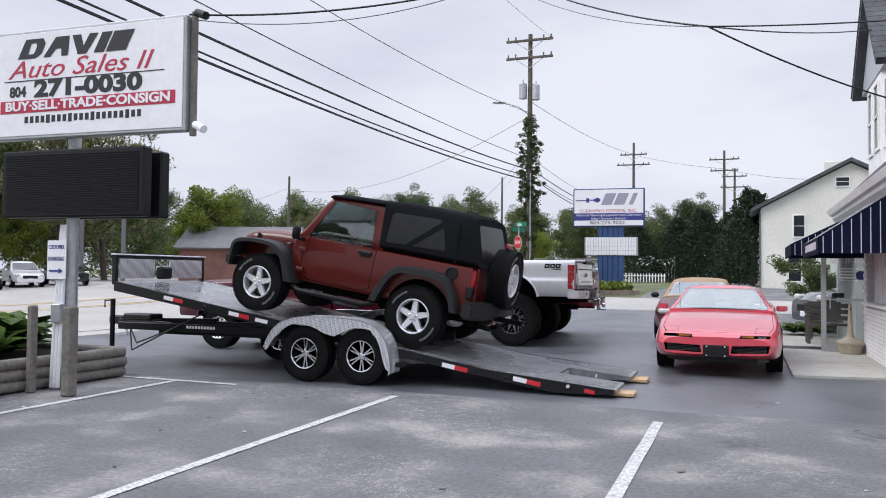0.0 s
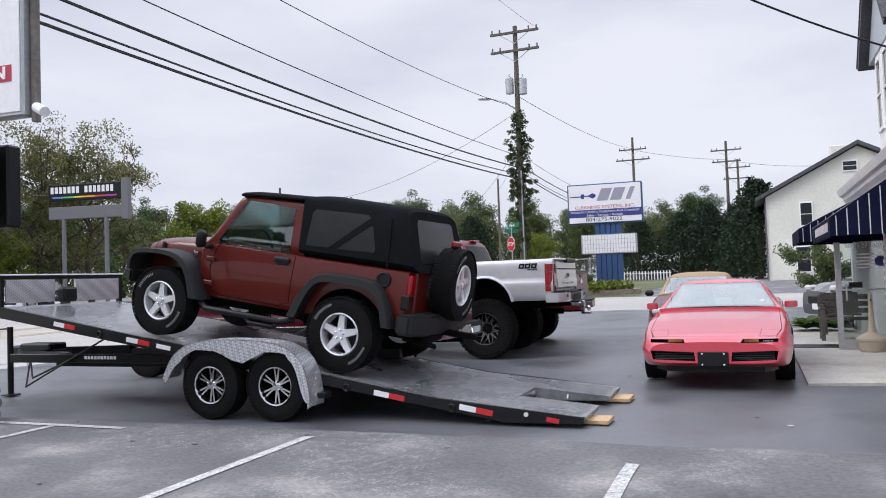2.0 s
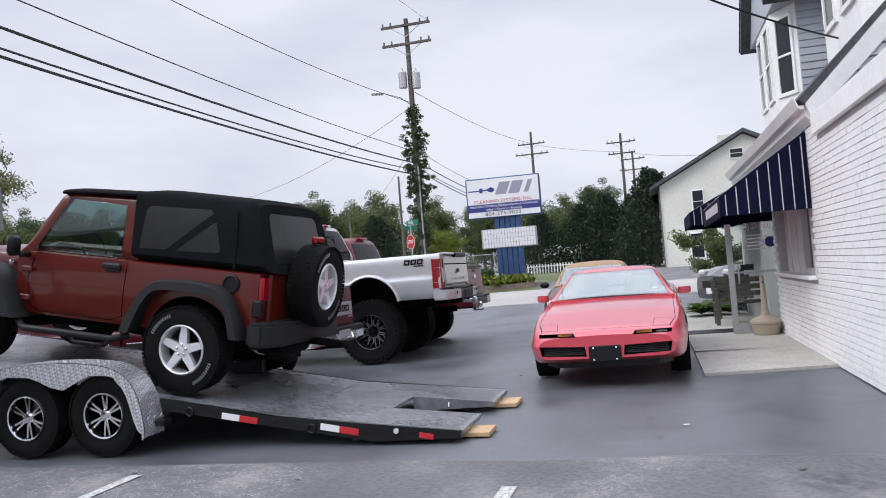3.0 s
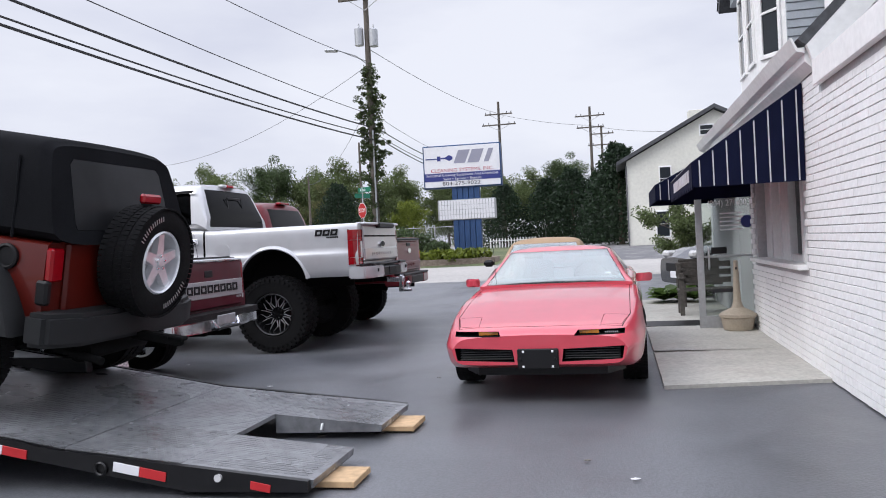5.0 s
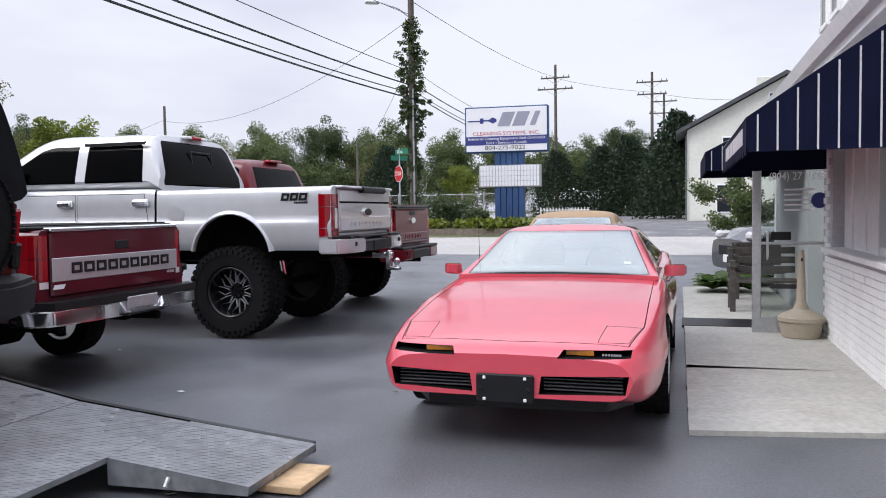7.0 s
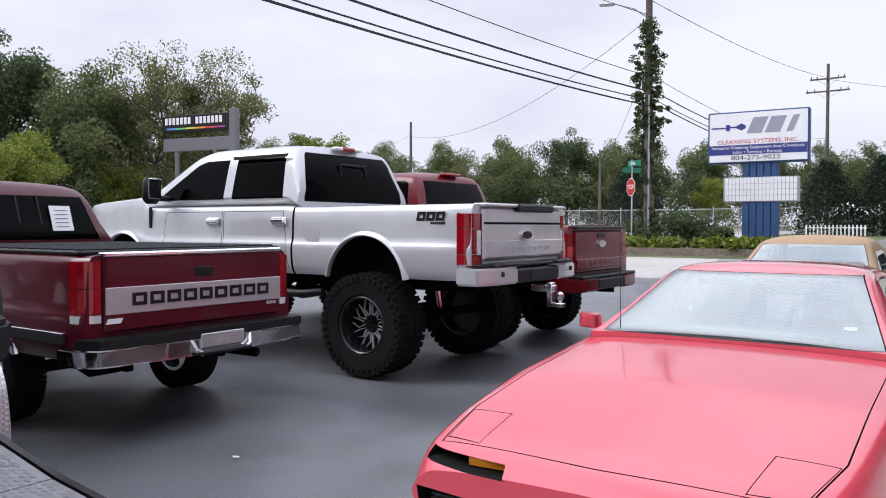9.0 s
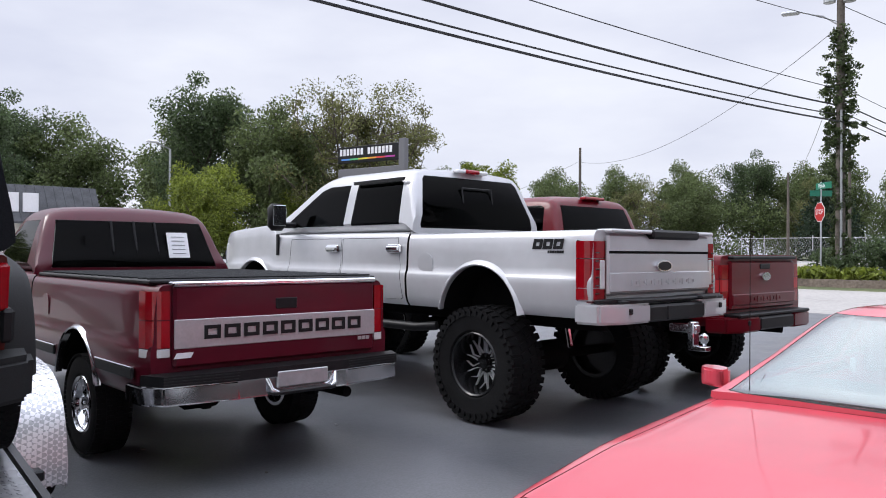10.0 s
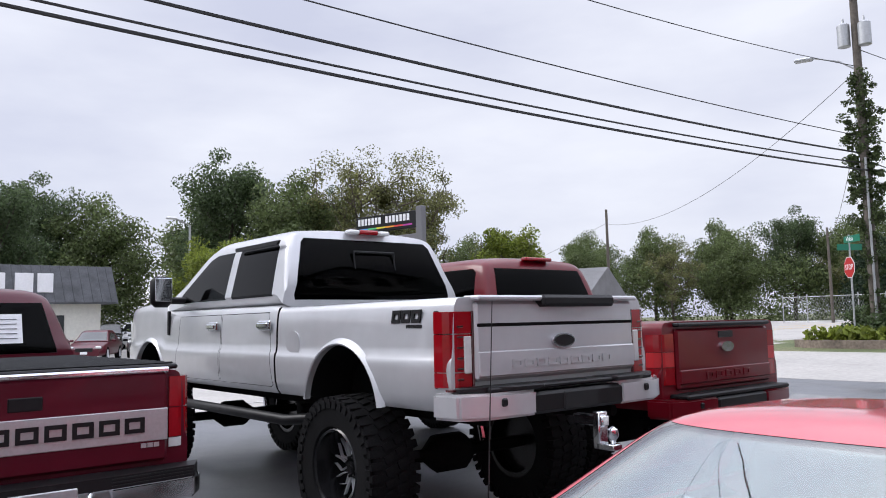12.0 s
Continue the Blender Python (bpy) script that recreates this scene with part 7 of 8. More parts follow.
def leaves(centres, radii, per, size, flat=0.0, squash=0.8):
    """Many small folded leaves scattered through clumps; returns a mesh."""
    C = np.repeat(np.asarray(centres, float), per, axis=0)
    R = np.repeat(np.asarray(radii, float), per)
    n = len(C)
    d = rng.normal(size=(n, 3))
    d /= np.linalg.norm(d, axis=1)[:, None]
    rad = R * rng.random(n) ** 0.45
    d2 = d * rad[:, None]
    d2[:, 2] *= squash
    P = C + d2
    a = rng.normal(size=(n, 3))
    a[:, 2] *= 1 - flat
    a /= np.linalg.norm(a, axis=1)[:, None]
    b = np.cross(a, rng.normal(size=(n, 3)))
    b /= np.linalg.norm(b, axis=1)[:, None]
    s = size * (0.6 + 0.8 * rng.random(n))[:, None]
    V = np.stack([P - a * s * 0.5, P + b * s * 0.28, P + a * s * 0.5, P - b * s * 0.28], axis=1).reshape(-1, 3)
    F = np.arange(4 * n).reshape(-1, 4)
    me = bpy.data.meshes.new("leaves")
    me.from_pydata(V.tolist(), [], F.tolist())
    return me


def make_tree(h, spread, leafm, per, size, limbs, label, bare=0.0, where=None, seed=1, trunk_r=0.22):
    """A tapered trunk with forking limbs and a crown of leaf clumps."""
    rnd = random.Random(seed)
    t = thing("tree", where or pose(0, 0, 0), label, "tree", "trees across the road")
    bm = bmesh.new()
    pts = [(rnd.uniform(-0.15, 0.15) * i, rnd.uniform(-0.15, 0.15) * i, h * 0.75 * i / 6) for i in range(7)]
    tube(bm, pts, [trunk_r * (1 - 0.13 * i) for i in range(7)], 8)
    cen, rad = [], []
    for k in range(limbs):
        f = 0.25 + 0.7 * (k + 0.5) / limbs
        i = min(5, int(f * 6))
        a = k * 2.4 + rnd.uniform(-0.4, 0.4)
        reach = spread * (1.0 - 0.75 * abs(f - 0.45)) * rnd.uniform(0.7, 1.1)
        base = Vector(pts[i])
        up = h * rnd.uniform(0.12, 0.3)
        end = base + Vector((math.cos(a) * reach, math.sin(a) * reach, up))
        end.z = min(end.z, h * 0.97)
        midp = base.lerp(end, 0.5) + Vector((0, 0, -0.1 * reach))
        tube(bm, [base, midp, end], [trunk_r * 0.4, trunk_r * 0.25, trunk_r * 0.08], 5)
        for j in range(5 if bare else 8):
            q = midp.lerp(end, j / (4 if bare else 7) * 1.1 - 0.1) + Vector((rnd.uniform(-1, 1), rnd.uniform(-1, 1), rnd.uniform(-0.4, 0.9))) * spread * 0.24
            if bare:
                tube(bm, [midp.lerp(end, j / 4), q, q + Vector((rnd.uniform(-0.5, 0.5), rnd.uniform(-0.5, 0.5), 0.9))], [trunk_r * 0.2, 0.05, 0.02], 4)
            cen.append(tuple(q))
            rad.append(spread * (rnd.uniform(0.12, 0.22) if bare else rnd.uniform(0.24, 0.4)))
    for j in range(6):
        cen.append((pts[-1][0] + rnd.uniform(-1, 1) * spread * 0.3, pts[-1][1] + rnd.uniform(-1, 1) * spread * 0.3, h * rnd.uniform(0.78, 0.97)))
        rad.append(spread * rnd.uniform(0.2, 0.32))
    part("trunk", bm, BARK, t, smooth=60)
    part("crown", leaves(cen, rad, per, size), leafm, t)
    return t


def make_conifer(h, spread, label):
    t = thing("conifer", pose(0, 0, 0), label, "tree", "evergreens")
    bm = bmesh.new()
    tube(bm, [(0, 0, 0), (0, 0, h)], [0.2, 0.03], 8)
    part("trunk", bm, BARK, t)
    cen, rad = [], []
    for i in range(60):
        f = i / 59
        a = i * 2.4
        r = spread * (1 - f ** 2.2 * 0.85)
        cen.append((math.cos(a) * r * 0.7, math.sin(a) * r * 0.7, h * (0.05 + 0.93 * f)))
        rad.append(0.3 + r * 0.36)
    part("crown", leaves(cen, rad, 170, 0.22, squash=0.8), LEAF_PINE, t)
    return t


def at(x, y, s=1.0, turn=0.0, sz=None):
    return Matrix.Translation((x, y, grade(y) - 0.05)) @ pose(0, 0, 0, 0, 0, turn) @ Matrix.Diagonal((s, s, sz or s, 1))


def keep(base, spots):
    """Sets the first at its place and copies to the others."""
    base.matrix_basis = at(*spots[0])
    for sp in spots[1:]:
        m = at(*sp)
        made = copy_thing(base, Matrix.Identity(4))
        made.matrix_basis = m


keep(make_tree(16, 4.4, LEAF_DARK, 250, 0.25, 17, "tall dark green broadleaf tree", seed=3, trunk_r=0.3), [(-57, 24.2, 0.9, 0), (-60, 34, 0.8, 90), (-66, 12, 0.85, 200), (-70, -4, 0.9, 50), (-64, 46, 0.75, 120), (-56, 8, 0.72, 300), (-66, 60, 0.7, 10), (-62, 2, 0.8, 140), (-44, 84, 0.78, 40), (-24, 96, 0.66, 70), (-8, 92, 0.7, 99), (8, 90, 0.7, 15)])
keep(make_tree(12, 4.0, LEAF_MID, 250, 0.24, 14, "broad mid-green tree in full leaf", seed=8, trunk_r=0.26), [(-52, 26.5, 1.0, 0), (-63, 16, 0.95, 60), (-67, 26, 1.0, 170), (-58, 40, 0.85, 200), (-58, 66, 0.85, 30), (-50, 80, 0.95, 100), (-40, 87, 0.9, 250), (-30, 92, 0.9, 310), (-47, 76, 0.8, 15), (-35, 84, 0.95, 190), (-55, 74, 0.9, 77), (-22, 90, 0.85, 222), (-12, 94, 0.8, 130), (-17, 97, 0.85, 80), (-1, 99, 0.85, 180), (-68, -12, 0.9, 10), (-58, -2, 0.85, 33), (-52, 58, 0.7, 77), (-62, 52, 0.8, 12)])
keep(make_tree(13, 4.8, LEAF_OLIVE, 190, 0.17, 17, "thin-leaved tree turning olive with bare branches", bare=1.0, seed=5, trunk_r=0.22), [(-48.5, 29.8, 1.08, 0), (-46, 32.3, 1.05, 140), (-56, 30, 0.85, 210), (-36, 82, 0.7, 40), (-50, 70, 0.7, 160)])
keep(make_tree(6.5, 2.4, LEAF_LIME, 220, 0.17, 9, "small yellow-green tree beside the lot", seed=11, trunk_r=0.12), [(-45, 18.5, 1.0, 0), (-43, 16.8, 0.85, 90), (-48, 27, 0.8, 20), (-44, 40, 0.9, 200), (-40, 37, 1.1, 120), (-26, 84, 0.9, 45)])
keep(make_conifer(6.6, 2.7, "dark dense evergreen in a row"), [(-5.5, 62, 1.0, 0), (-3.2, 63, 0.95, 40), (-1.0, 62, 1.0, 80), (1.0, 64, 1.1, 130), (-7.8, 63, 0.9, 200), (-11.5, 62, 0.85, 20), (3.5, 62, 1.15, 60), (-33, 78, 1.2, 10), (-1.5, 48, 1.05, 15)])

cen = [(-61 + rng.uniform(-3, 3), y + rng.uniform(-1, 1), rng.uniform(0.5, 6.5)) for y in np.arange(-30, 64, 0.4)]
cen += [(x + rng.uniform(-1, 1), 100 + rng.uniform(-3, 3), rng.uniform(0.8, 7.5)) for x in np.arange(-60, 34, 0.45)]
cen += [(-64 + 32 * f + rng.uniform(-2, 2), 60 + 28 * f + rng.uniform(-2, 2), rng.uniform(0.5, 7.0)) for f in np.arange(0, 1, 0.008)]
woods = part("far_woods", leaves(cen, rng.uniform(1.4, 2.6, len(cen)), 190, 0.29), LEAF_MID)
tagged(woods, "dense green undergrowth along the woods", "woods", kind="stuff")


# ---- signs ----
def face_plane(x, y, z, turn=0.0):
    """Pose of lettering that stands upright and faces -y, turned about z."""
    return pose(x, y, z, 0, 0, turn) @ pose(0, 0, 0, 90, 0, 0)


dealer = thing("dealer_sign", pose(-9.285, -5.56, 0, 0, 0, 3), "white dealer sign board over a black display on one post", "sign")
bm = bmesh.new()
box(bm, (0, 0.06, 3.62), (2.88, 0.12, 1.31), 0.015)
board = part("board", bm, GALV, dealer)
bm = bmesh.new()
box(bm, (0, -0.004, 3.62), (2.82, 0.012, 1.23), 0.004)
fc = part("sign_face", bm, SIGN_WHITE, board, "white translucent sign face")
F = -0.012
# business name: plain slanted blocks
for i, w in enumerate((0.3, 0.31, 0.3, 0.14, 0.28)):
    x = -0.72 + (0, 0.38, 0.74, 1.04, 1.28)[i]
    bm = bmesh.new()
    if i == 1:
        prism(bm, [(x - w / 2 - 0.05, 3.93), (x - w / 2 + 0.05, 3.93), (x - 0.02, 4.02), (x + 0.06, 4.02), (x + 0.06, 3.93), (x + w / 2, 3.93), (x + w / 2 + 0.02, 4.16), (x - 0.02, 4.16)], F - 0.004, F, "y")
    elif i == 2:
        prism(bm, [(x - 0.06, 3.93), (x + 0.06, 3.93), (x + w / 2 + 0.08, 4.16), (x + w / 2 - 0.04, 4.16), (x + 0.02, 4.02), (x - 0.02, 4.16), (x - 0.14, 4.16)], F - 0.004, F, "y")
    elif i == 0:
        q = [(x - w / 2 - 0.06, 3.93), (x + w / 2 - 0.1, 3.93), (x + w / 2 + 0.0, 3.98), (x + w / 2 + 0.05, 4.1), (x + w / 2 + 0.02, 4.16), (x - w / 2 + 0.06, 4.16)]
        r = [(x - 0.06, 3.98), (x + 0.02, 3.98), (x + 0.05, 4.01), (x + 0.08, 4.08), (x + 0.06, 4.11), (x - 0.01, 4.11)]
        for j in range(6):
            prism(bm, [q[j], q[(j + 1) % 6], r[(j + 1) % 6], r[j]], F - 0.004, F, "y")
    else:
        prism(bm, [(x - w / 2 - 0.06, 3.93), (x + w / 2 - 0.06, 3.93), (x + w / 2 + 0.06, 4.16), (x - w / 2 + 0.06, 4.16)], F - 0.004, F, "y")
    part("name_block", bm, SIGN_BLACK, fc)
words("Auto Sales II", 0.3, SIGN_RED, fc, face_plane(-0.02, F, 3.79), "script_lettering", shear=0.35, width=2.1)
bm = bmesh.new()
box(bm, (0.02, F, 3.665), (2.3, 0.004, 0.012))
part("rule", bm, SIGN_BLACK, fc)
words("804", 0.17, SIGN_BLACK, fc, face_plane(-0.92, F, 3.53), "number_lettering", width=0.25, bold=0.006)
words("271-0030", 0.27, SIGN_BLACK, fc, face_plane(0.1, F, 3.55), "number_lettering", width=1.55, bold=0.012)
bm = bmesh.new()
box(bm, (0.07, F, 3.355), (2.5, 0.004, 0.15))
red = part("red_band", bm, SIGN_RED, fc)
words("BUY\u00b7SELL\u00b7TRADE\u00b7CONSIGN", 0.15, SIGN_WHITE, red, face_plane(0.08, F - 0.005, 3.355), "lettering", width=2.35, bold=0.005)
for i in range(21):
    bm = bmesh.new()
    box(bm, (-0.78 + i * 0.081, F, 3.195), (0.05, 0.004, 0.1 if i in (4, 8, 12, 18) else 0.08))
    part("address_bar", bm, SIGN_BLACK, fc)
# back post with cameras on the board's end
bm = bmesh.new()
box(bm, (1.48, 0.1, 3.62), (0.06, 0.06, 1.4), 0.006)
part("end_post", bm, WOOD_GREY, board)
for z, ry in ((4.28, 0), (3.03, 0)):
    bm = bmesh.new()
    tube(bm, [(1.5, 0.1, z), (1.58, 0.02, z - 0.02)], 0.02, 8)
    tube(bm, [(1.56, 0.03, z), (1.72, -0.04, z - 0.07)], 0.045, 12)
    part("security_camera", bm, SIGN_WHITE if z < 4 else BLACK_PLASTIC, board)
bm = bmesh.new()
box(bm, (-0.13, 0.09, 2.43), (2.06, 0.16, 0.8), 0.02)
led = part("display_cabinet", bm, BLACK_PLASTIC, dealer, "black electronic display panel, switched off")
for i in range(26):
    bm = bmesh.new()
    box(bm, (-0.13, 0.008, 2.09 + 0.027 * i), (1.94, 0.03, 0.008), 0.0)
    part("louvre", bm, BLACK_PLASTIC, led)
bm = bmesh.new()
box(bm, (-0.13, 0.4, 2.42), (2.06, 0.16, 0.78), 0.02)
part("display_cabinet", bm, BLACK_PLASTIC, dealer)
bm = bmesh.new()
tube(bm, [(-0.3, 0.25, 0), (-0.3, 0.25, 3.0)], 0.075, 14)
part("sign_post", bm, GALV, dealer, smooth=50)
bm = bmesh.new()
for k in range(3):
    tube(bm, [(-0.44 + 0.05 * k, 0.12, 0.02), (-0.42 + 0.05 * k, 0.14, 0.9), (-0.37 + 0.03 * k, 0.16, 1.95)], 0.022, 8)
part("conduit", bm, SIGN_WHITE, dealer)
bm = bmesh.new()
box(bm, (-0.36, 0.11, 0.9), (0.14, 0.08, 0.22), 0.01)
part("junction_box", bm, GALV, dealer)
bm = bmesh.new()
box(bm, (-0.38, 0.1, 1.53), (0.28, 0.01, 0.46), 0.004)
cp = part("parking_plate", bm, SIGN_WHITE, dealer, "white and blue customer parking plate")
words("CUSTOMER", 0.07, SIGN_BLUE, cp, face_plane(-0.38, 0.093, 1.68), "lettering", width=0.23)
words("PARKING", 0.07, SIGN_BLUE, cp, face_plane(-0.38, 0.093, 1.54), "lettering", width=0.23)
bm = bmesh.new()
prism(bm, [(-0.48, 1.41), (-0.34, 1.41), (-0.34, 1.43), (-0.28, 1.4), (-0.34, 1.37), (-0.34, 1.39), (-0.48, 1.39)], 0.088, 0.094, "y")
part("arrow", bm, SIGN_BLUE, cp)

# planter of stacked timbers with hostas and short posts
for k in range(3):
    for (xa, ya, xb, yb) in ((-9.85, -4.2, -9.93, -9.6), (-9.85, -4.2, -13.0, -4.15)):
        bm = bmesh.new()
        tube(bm, [(xa + 0.02 * (k % 2), ya, 0.075 + 0.125 * k), ((xa + xb) / 2, (ya + yb) / 2, 0.07 + 0.125 * k), (xb, yb, 0.075 + 0.125 * k)], 0.068, 10)
        tagged(part("planter_timber", bm, WOOD_GREY, smooth=60), "weathered round landscape timber edging the bed", "timber", "planter timbers")
bm = bmesh.new()
box(bm, (-11.5, -6.9, 0.15), (3.2, 5.4, 0.3), 0.05)
tagged(part("planting_bed", bm, mat("bed_soil", (0.05, 0.04, 0.03), 0.95, vary=0.3, bump=0.5)), "dark soil of the planting bed", "ground", kind="structure")
for x, y, h, r in ((-9.2, -6.85, 0.95, 0.055), (-9.72, -5.75, 1.0, 0.045), (-9.15, -5.75, 1.0, 0.065)):
    bm = bmesh.new()
    box(bm, (x, y, h / 2), (2 * r, 2 * r, h), 0.015)
    tagged(part("bollard_post", bm, WOOD_GREY), "grey weathered square wooden post", "post", "planter posts")


def hosta(x, y, s, seed, z=0.28, label="broad-leaved green hosta in the planter", group="hostas in the planter"):
    rnd = random.Random(seed)
    h = thing("hosta_plant", pose(x, y, z, 0, 0, rnd.uniform(0, 360)), label, "plant", group)
    bm = bmesh.new()
    for i in range(34):
        a = rnd.uniform(0, 6.28)
        L = s * rnd.uniform(0.35, 0.75)
        rise = rnd.uniform(0.25, 1.1)
        w = L * rnd.uniform(0.22, 0.3)
        prev = None
        for j in range(5):
            f = j / 4
            r = L * f
            z = L * rise * (f * 1.5 - 0.95 * f * f) + 0.05
            ww = w * (0.25, 0.8, 1.0, 0.7, 0.05)[j]
            c, sn = math.cos(a), math.sin(a)
            row = [bm.verts.new((c * r - sn * k * ww, sn * r + c * k * ww, z + (0.25 * ww if k else 0))) for k in (-1, 0, 1)]
            if prev:
                for q in (0, 1):
                    bm.faces.new([prev[q], prev[q + 1], row[q + 1], row[q]])
            prev = row
    part("leaf_rosette", bm, LEAF_HOSTA, h, smooth=70)


for i in range(34):
    hosta(-10.25 - 1.9 * random.random(), -4.5 - 4.6 * random.random(), random.uniform(0.95, 1.4), i)
for i in range(5):
    hosta(-0.95 + 0.28 * (i % 3), 8.15 + 0.35 * (i // 3), 0.55, 60 + i, 0.02, "green leafy hosta beside the concrete walk", "hostas by the walk")
t_ = make_tree(2.5, 0.8, LEAF_MID, 110, 0.09, 10, "leafy green shrub beside the entrance", seed=21, where=at(0.15, 15.3, 0.9), trunk_r=0.05)
tagged(t_, category="shrub", group="entrance shrubs")

# far blue-post sign on the corner island
LOGO_GREY = mat("lilac_grey_logo", (0.3, 0.3, 0.37), 0.4, vary=0.05)
G = grade(26.8)
corner = thing("corner_sign", pose(-8.38, 26.84, 0, 0, 0, 4), "white and blue business sign on a blue steel column", "sign")
bm = bmesh.new()
box(bm, (0, 0.28, 4.79), (3.5, 0.5, 1.92), 0.03)
cb = part("sign_cabinet", bm, BLUE_STEEL, corner)
bm = bmesh.new()
box(bm, (0, 0.02, 4.79), (3.38, 0.03, 1.8), 0.005)
cf = part("sign_face", bm, SIGN_WHITE, cb)
bm = bmesh.new()
box(bm, (0, 0, 4.33), (3.38, 0.008, 0.36))
band = part("blue_band", bm, SIGN_BLUE, cf)
words("Industrial Cleaning Equipment And Chemicals", 0.16, SIGN_WHITE, band, face_plane(0, -0.006, 4.41), width=3.2)
words("Sales \u2022 Service \u2022 Rentals", 0.16, SIGN_WHITE, band, face_plane(0, -0.006, 4.235), width=1.7)
words("804-275-9022", 0.23, SIGN_BLACK, cf, face_plane(-0.05, 0, 4.025), width=1.7)
words("CLEANING SYSTEMS, INC.", 0.22, SIGN_RED, cf, face_plane(0, 0, 4.62), width=2.8)
bm = bmesh.new()
prism(bm, [(-1.62, 5.18), (-1.1, 5.18), (-1.1, 5.27), (-0.95, 5.27), (-0.95, 5.2), (-0.75, 5.2), (-0.55, 5.3), (-0.4, 5.22), (-0.4, 5.12), (-0.55, 5.04), (-0.75, 5.14), (-0.95, 5.14), (-0.95, 5.05), (-1.1, 5.05), (-1.1, 5.13), (-1.62, 5.13)], -0.004, 0.004, "y")
part("logo_nozzle", bm, SIGN_BLUE, cf)
for k, (x, w) in enumerate(((0.0, 0.5), (0.62, 0.5), (1.2, 0.2))):
    bm = bmesh.new()
    prism(bm, [(x - w / 2 - 0.12, 4.92), (x + w / 2 - 0.1, 4.92), (x + w / 2 + 0.14, 5.5), (x - w / 2 + 0.12, 5.5)], -0.004, 0.004, "y")
    part("logo_block", bm, LOGO_GREY, cf)
bm = bmesh.new()
box(bm, (0.12, 0.28, 2.85), (2.6, 0.45, 0.92), 0.02)
rb = part("reader_board", bm, GALV, corner)
for i in range(4):
    bm = bmesh.new()
    box(bm, (0.12, 0.045, 2.53 + 0.215 * i), (2.46, 0.02, 0.2))
    part("reader_strip", bm, SIGN_WHITE, rb)
for i in range(18):
    bm = bmesh.new()
    box(bm, (-1.0 + 0.132 * i, 0.033, 2.85), (0.012, 0.006, 0.84))
    part("reader_slot", bm, GREY_CABLE, rb)
for k in range(5):
    bm = bmesh.new()
    box(bm, (-0.4 + 0.25 * k, 0.35, G / 2 + 1.95), (0.235, 0.5, 4.0 - G), 0.02)
    part("column_panel", bm, BLUE_STEEL, corner)
bm = bmesh.new()
prism(bm, chaikin([(-14.2, 24.6), (-13.4, 23.9), (-7.2, 24.3), (-6.6, 25.2), (-7.2, 28.5), (-13.6, 29.2), (-14.2, 24.6)], 2)[:-1], 0.3, G + 0.12, "z")
tagged(part("corner_island", bm, mat("brick_edging", (0.2, 0.16, 0.13), 0.9, vary=0.3, grain=12, bump=0.4)), "planted corner island with stone edging", "planter", kind="structure")
cen = [(rng.uniform(-13.4, -7.2), rng.uniform(24.4, 25.2), G + 0.25) for _ in range(46)]
tagged(part("border_grass", leaves(cen, [0.35] * 46, 90, 0.22), LEAF_LIME), "pale variegated border grass on the island", "plant", kind="stuff")
for x, y, s, n in ((-11.5, 26.3, 1.0, 1), (-10.3, 26.6, 0.85, 2), (-12.9, 27.2, 0.8, 3), (-9.4, 25.9, 0.55, 4)):
    sh = thing("hedge_shrub", pose(x, y, G + 0.05), "rounded dark green clipped shrub on the island", "shrub", "island shrubs")
    cn = [(rng.uniform(-0.8, 0.8) * s, rng.uniform(-0.6, 0.6) * s, rng.uniform(0.2, 1.3) * s) for _ in range(26)]
    part("foliage", leaves(cn, [0.42 * s] * 26, 120, 0.12), LEAF_DARK, sh)


def pole(x, y, h, arms, name="utility_pole", label="weathered wooden utility pole with crossarms", r=0.17, lean=(0, 0)):
    g = grade(y)
    p = thing(name, pose(x, y, g), label, "utility pole", "utility poles")
    bm = bmesh.new()
    tube(bm, [(0, 0, 0), (lean[0] / 2, lean[1] / 2, h / 2), (lean[0], lean[1], h)], [r, r * 0.85, r * 0.65], 12)
    part("shaft", bm, WOOD_POLE, p, smooth=50)
    for z, L in arms:
        f = z / h
        bm = bmesh.new()
        box(bm, (lean[0] * f, lean[1] * f - r, z), (L, 0.1, 0.12), 0.01)
        arm = part("crossarm", bm, WOOD_POLE, p)
        for k in (-0.46, -0.3, 0.3, 0.46):
            bm = bmesh.new()
            lathe(bm, [(0.02, 0), (0.05, 0.05), (0.035, 0.1), (0.05, 0.15), (0.01, 0.2)], 8, "z", (lean[0] * f + k * L, lean[1] * f - r, z + 0.05))
            part("insulator", bm, GREY_CABLE, arm)
        for s in (1, -1):
            bm = bmesh.new()
            tube(bm, [(lean[0] * f, lean[1] * f - r, z - 0.55), (lean[0] * f + s * L * 0.3, lean[1] * f - r, z - 0.05)], 0.018, 5)
            part("arm_brace", bm, GALV, arm)
    return p


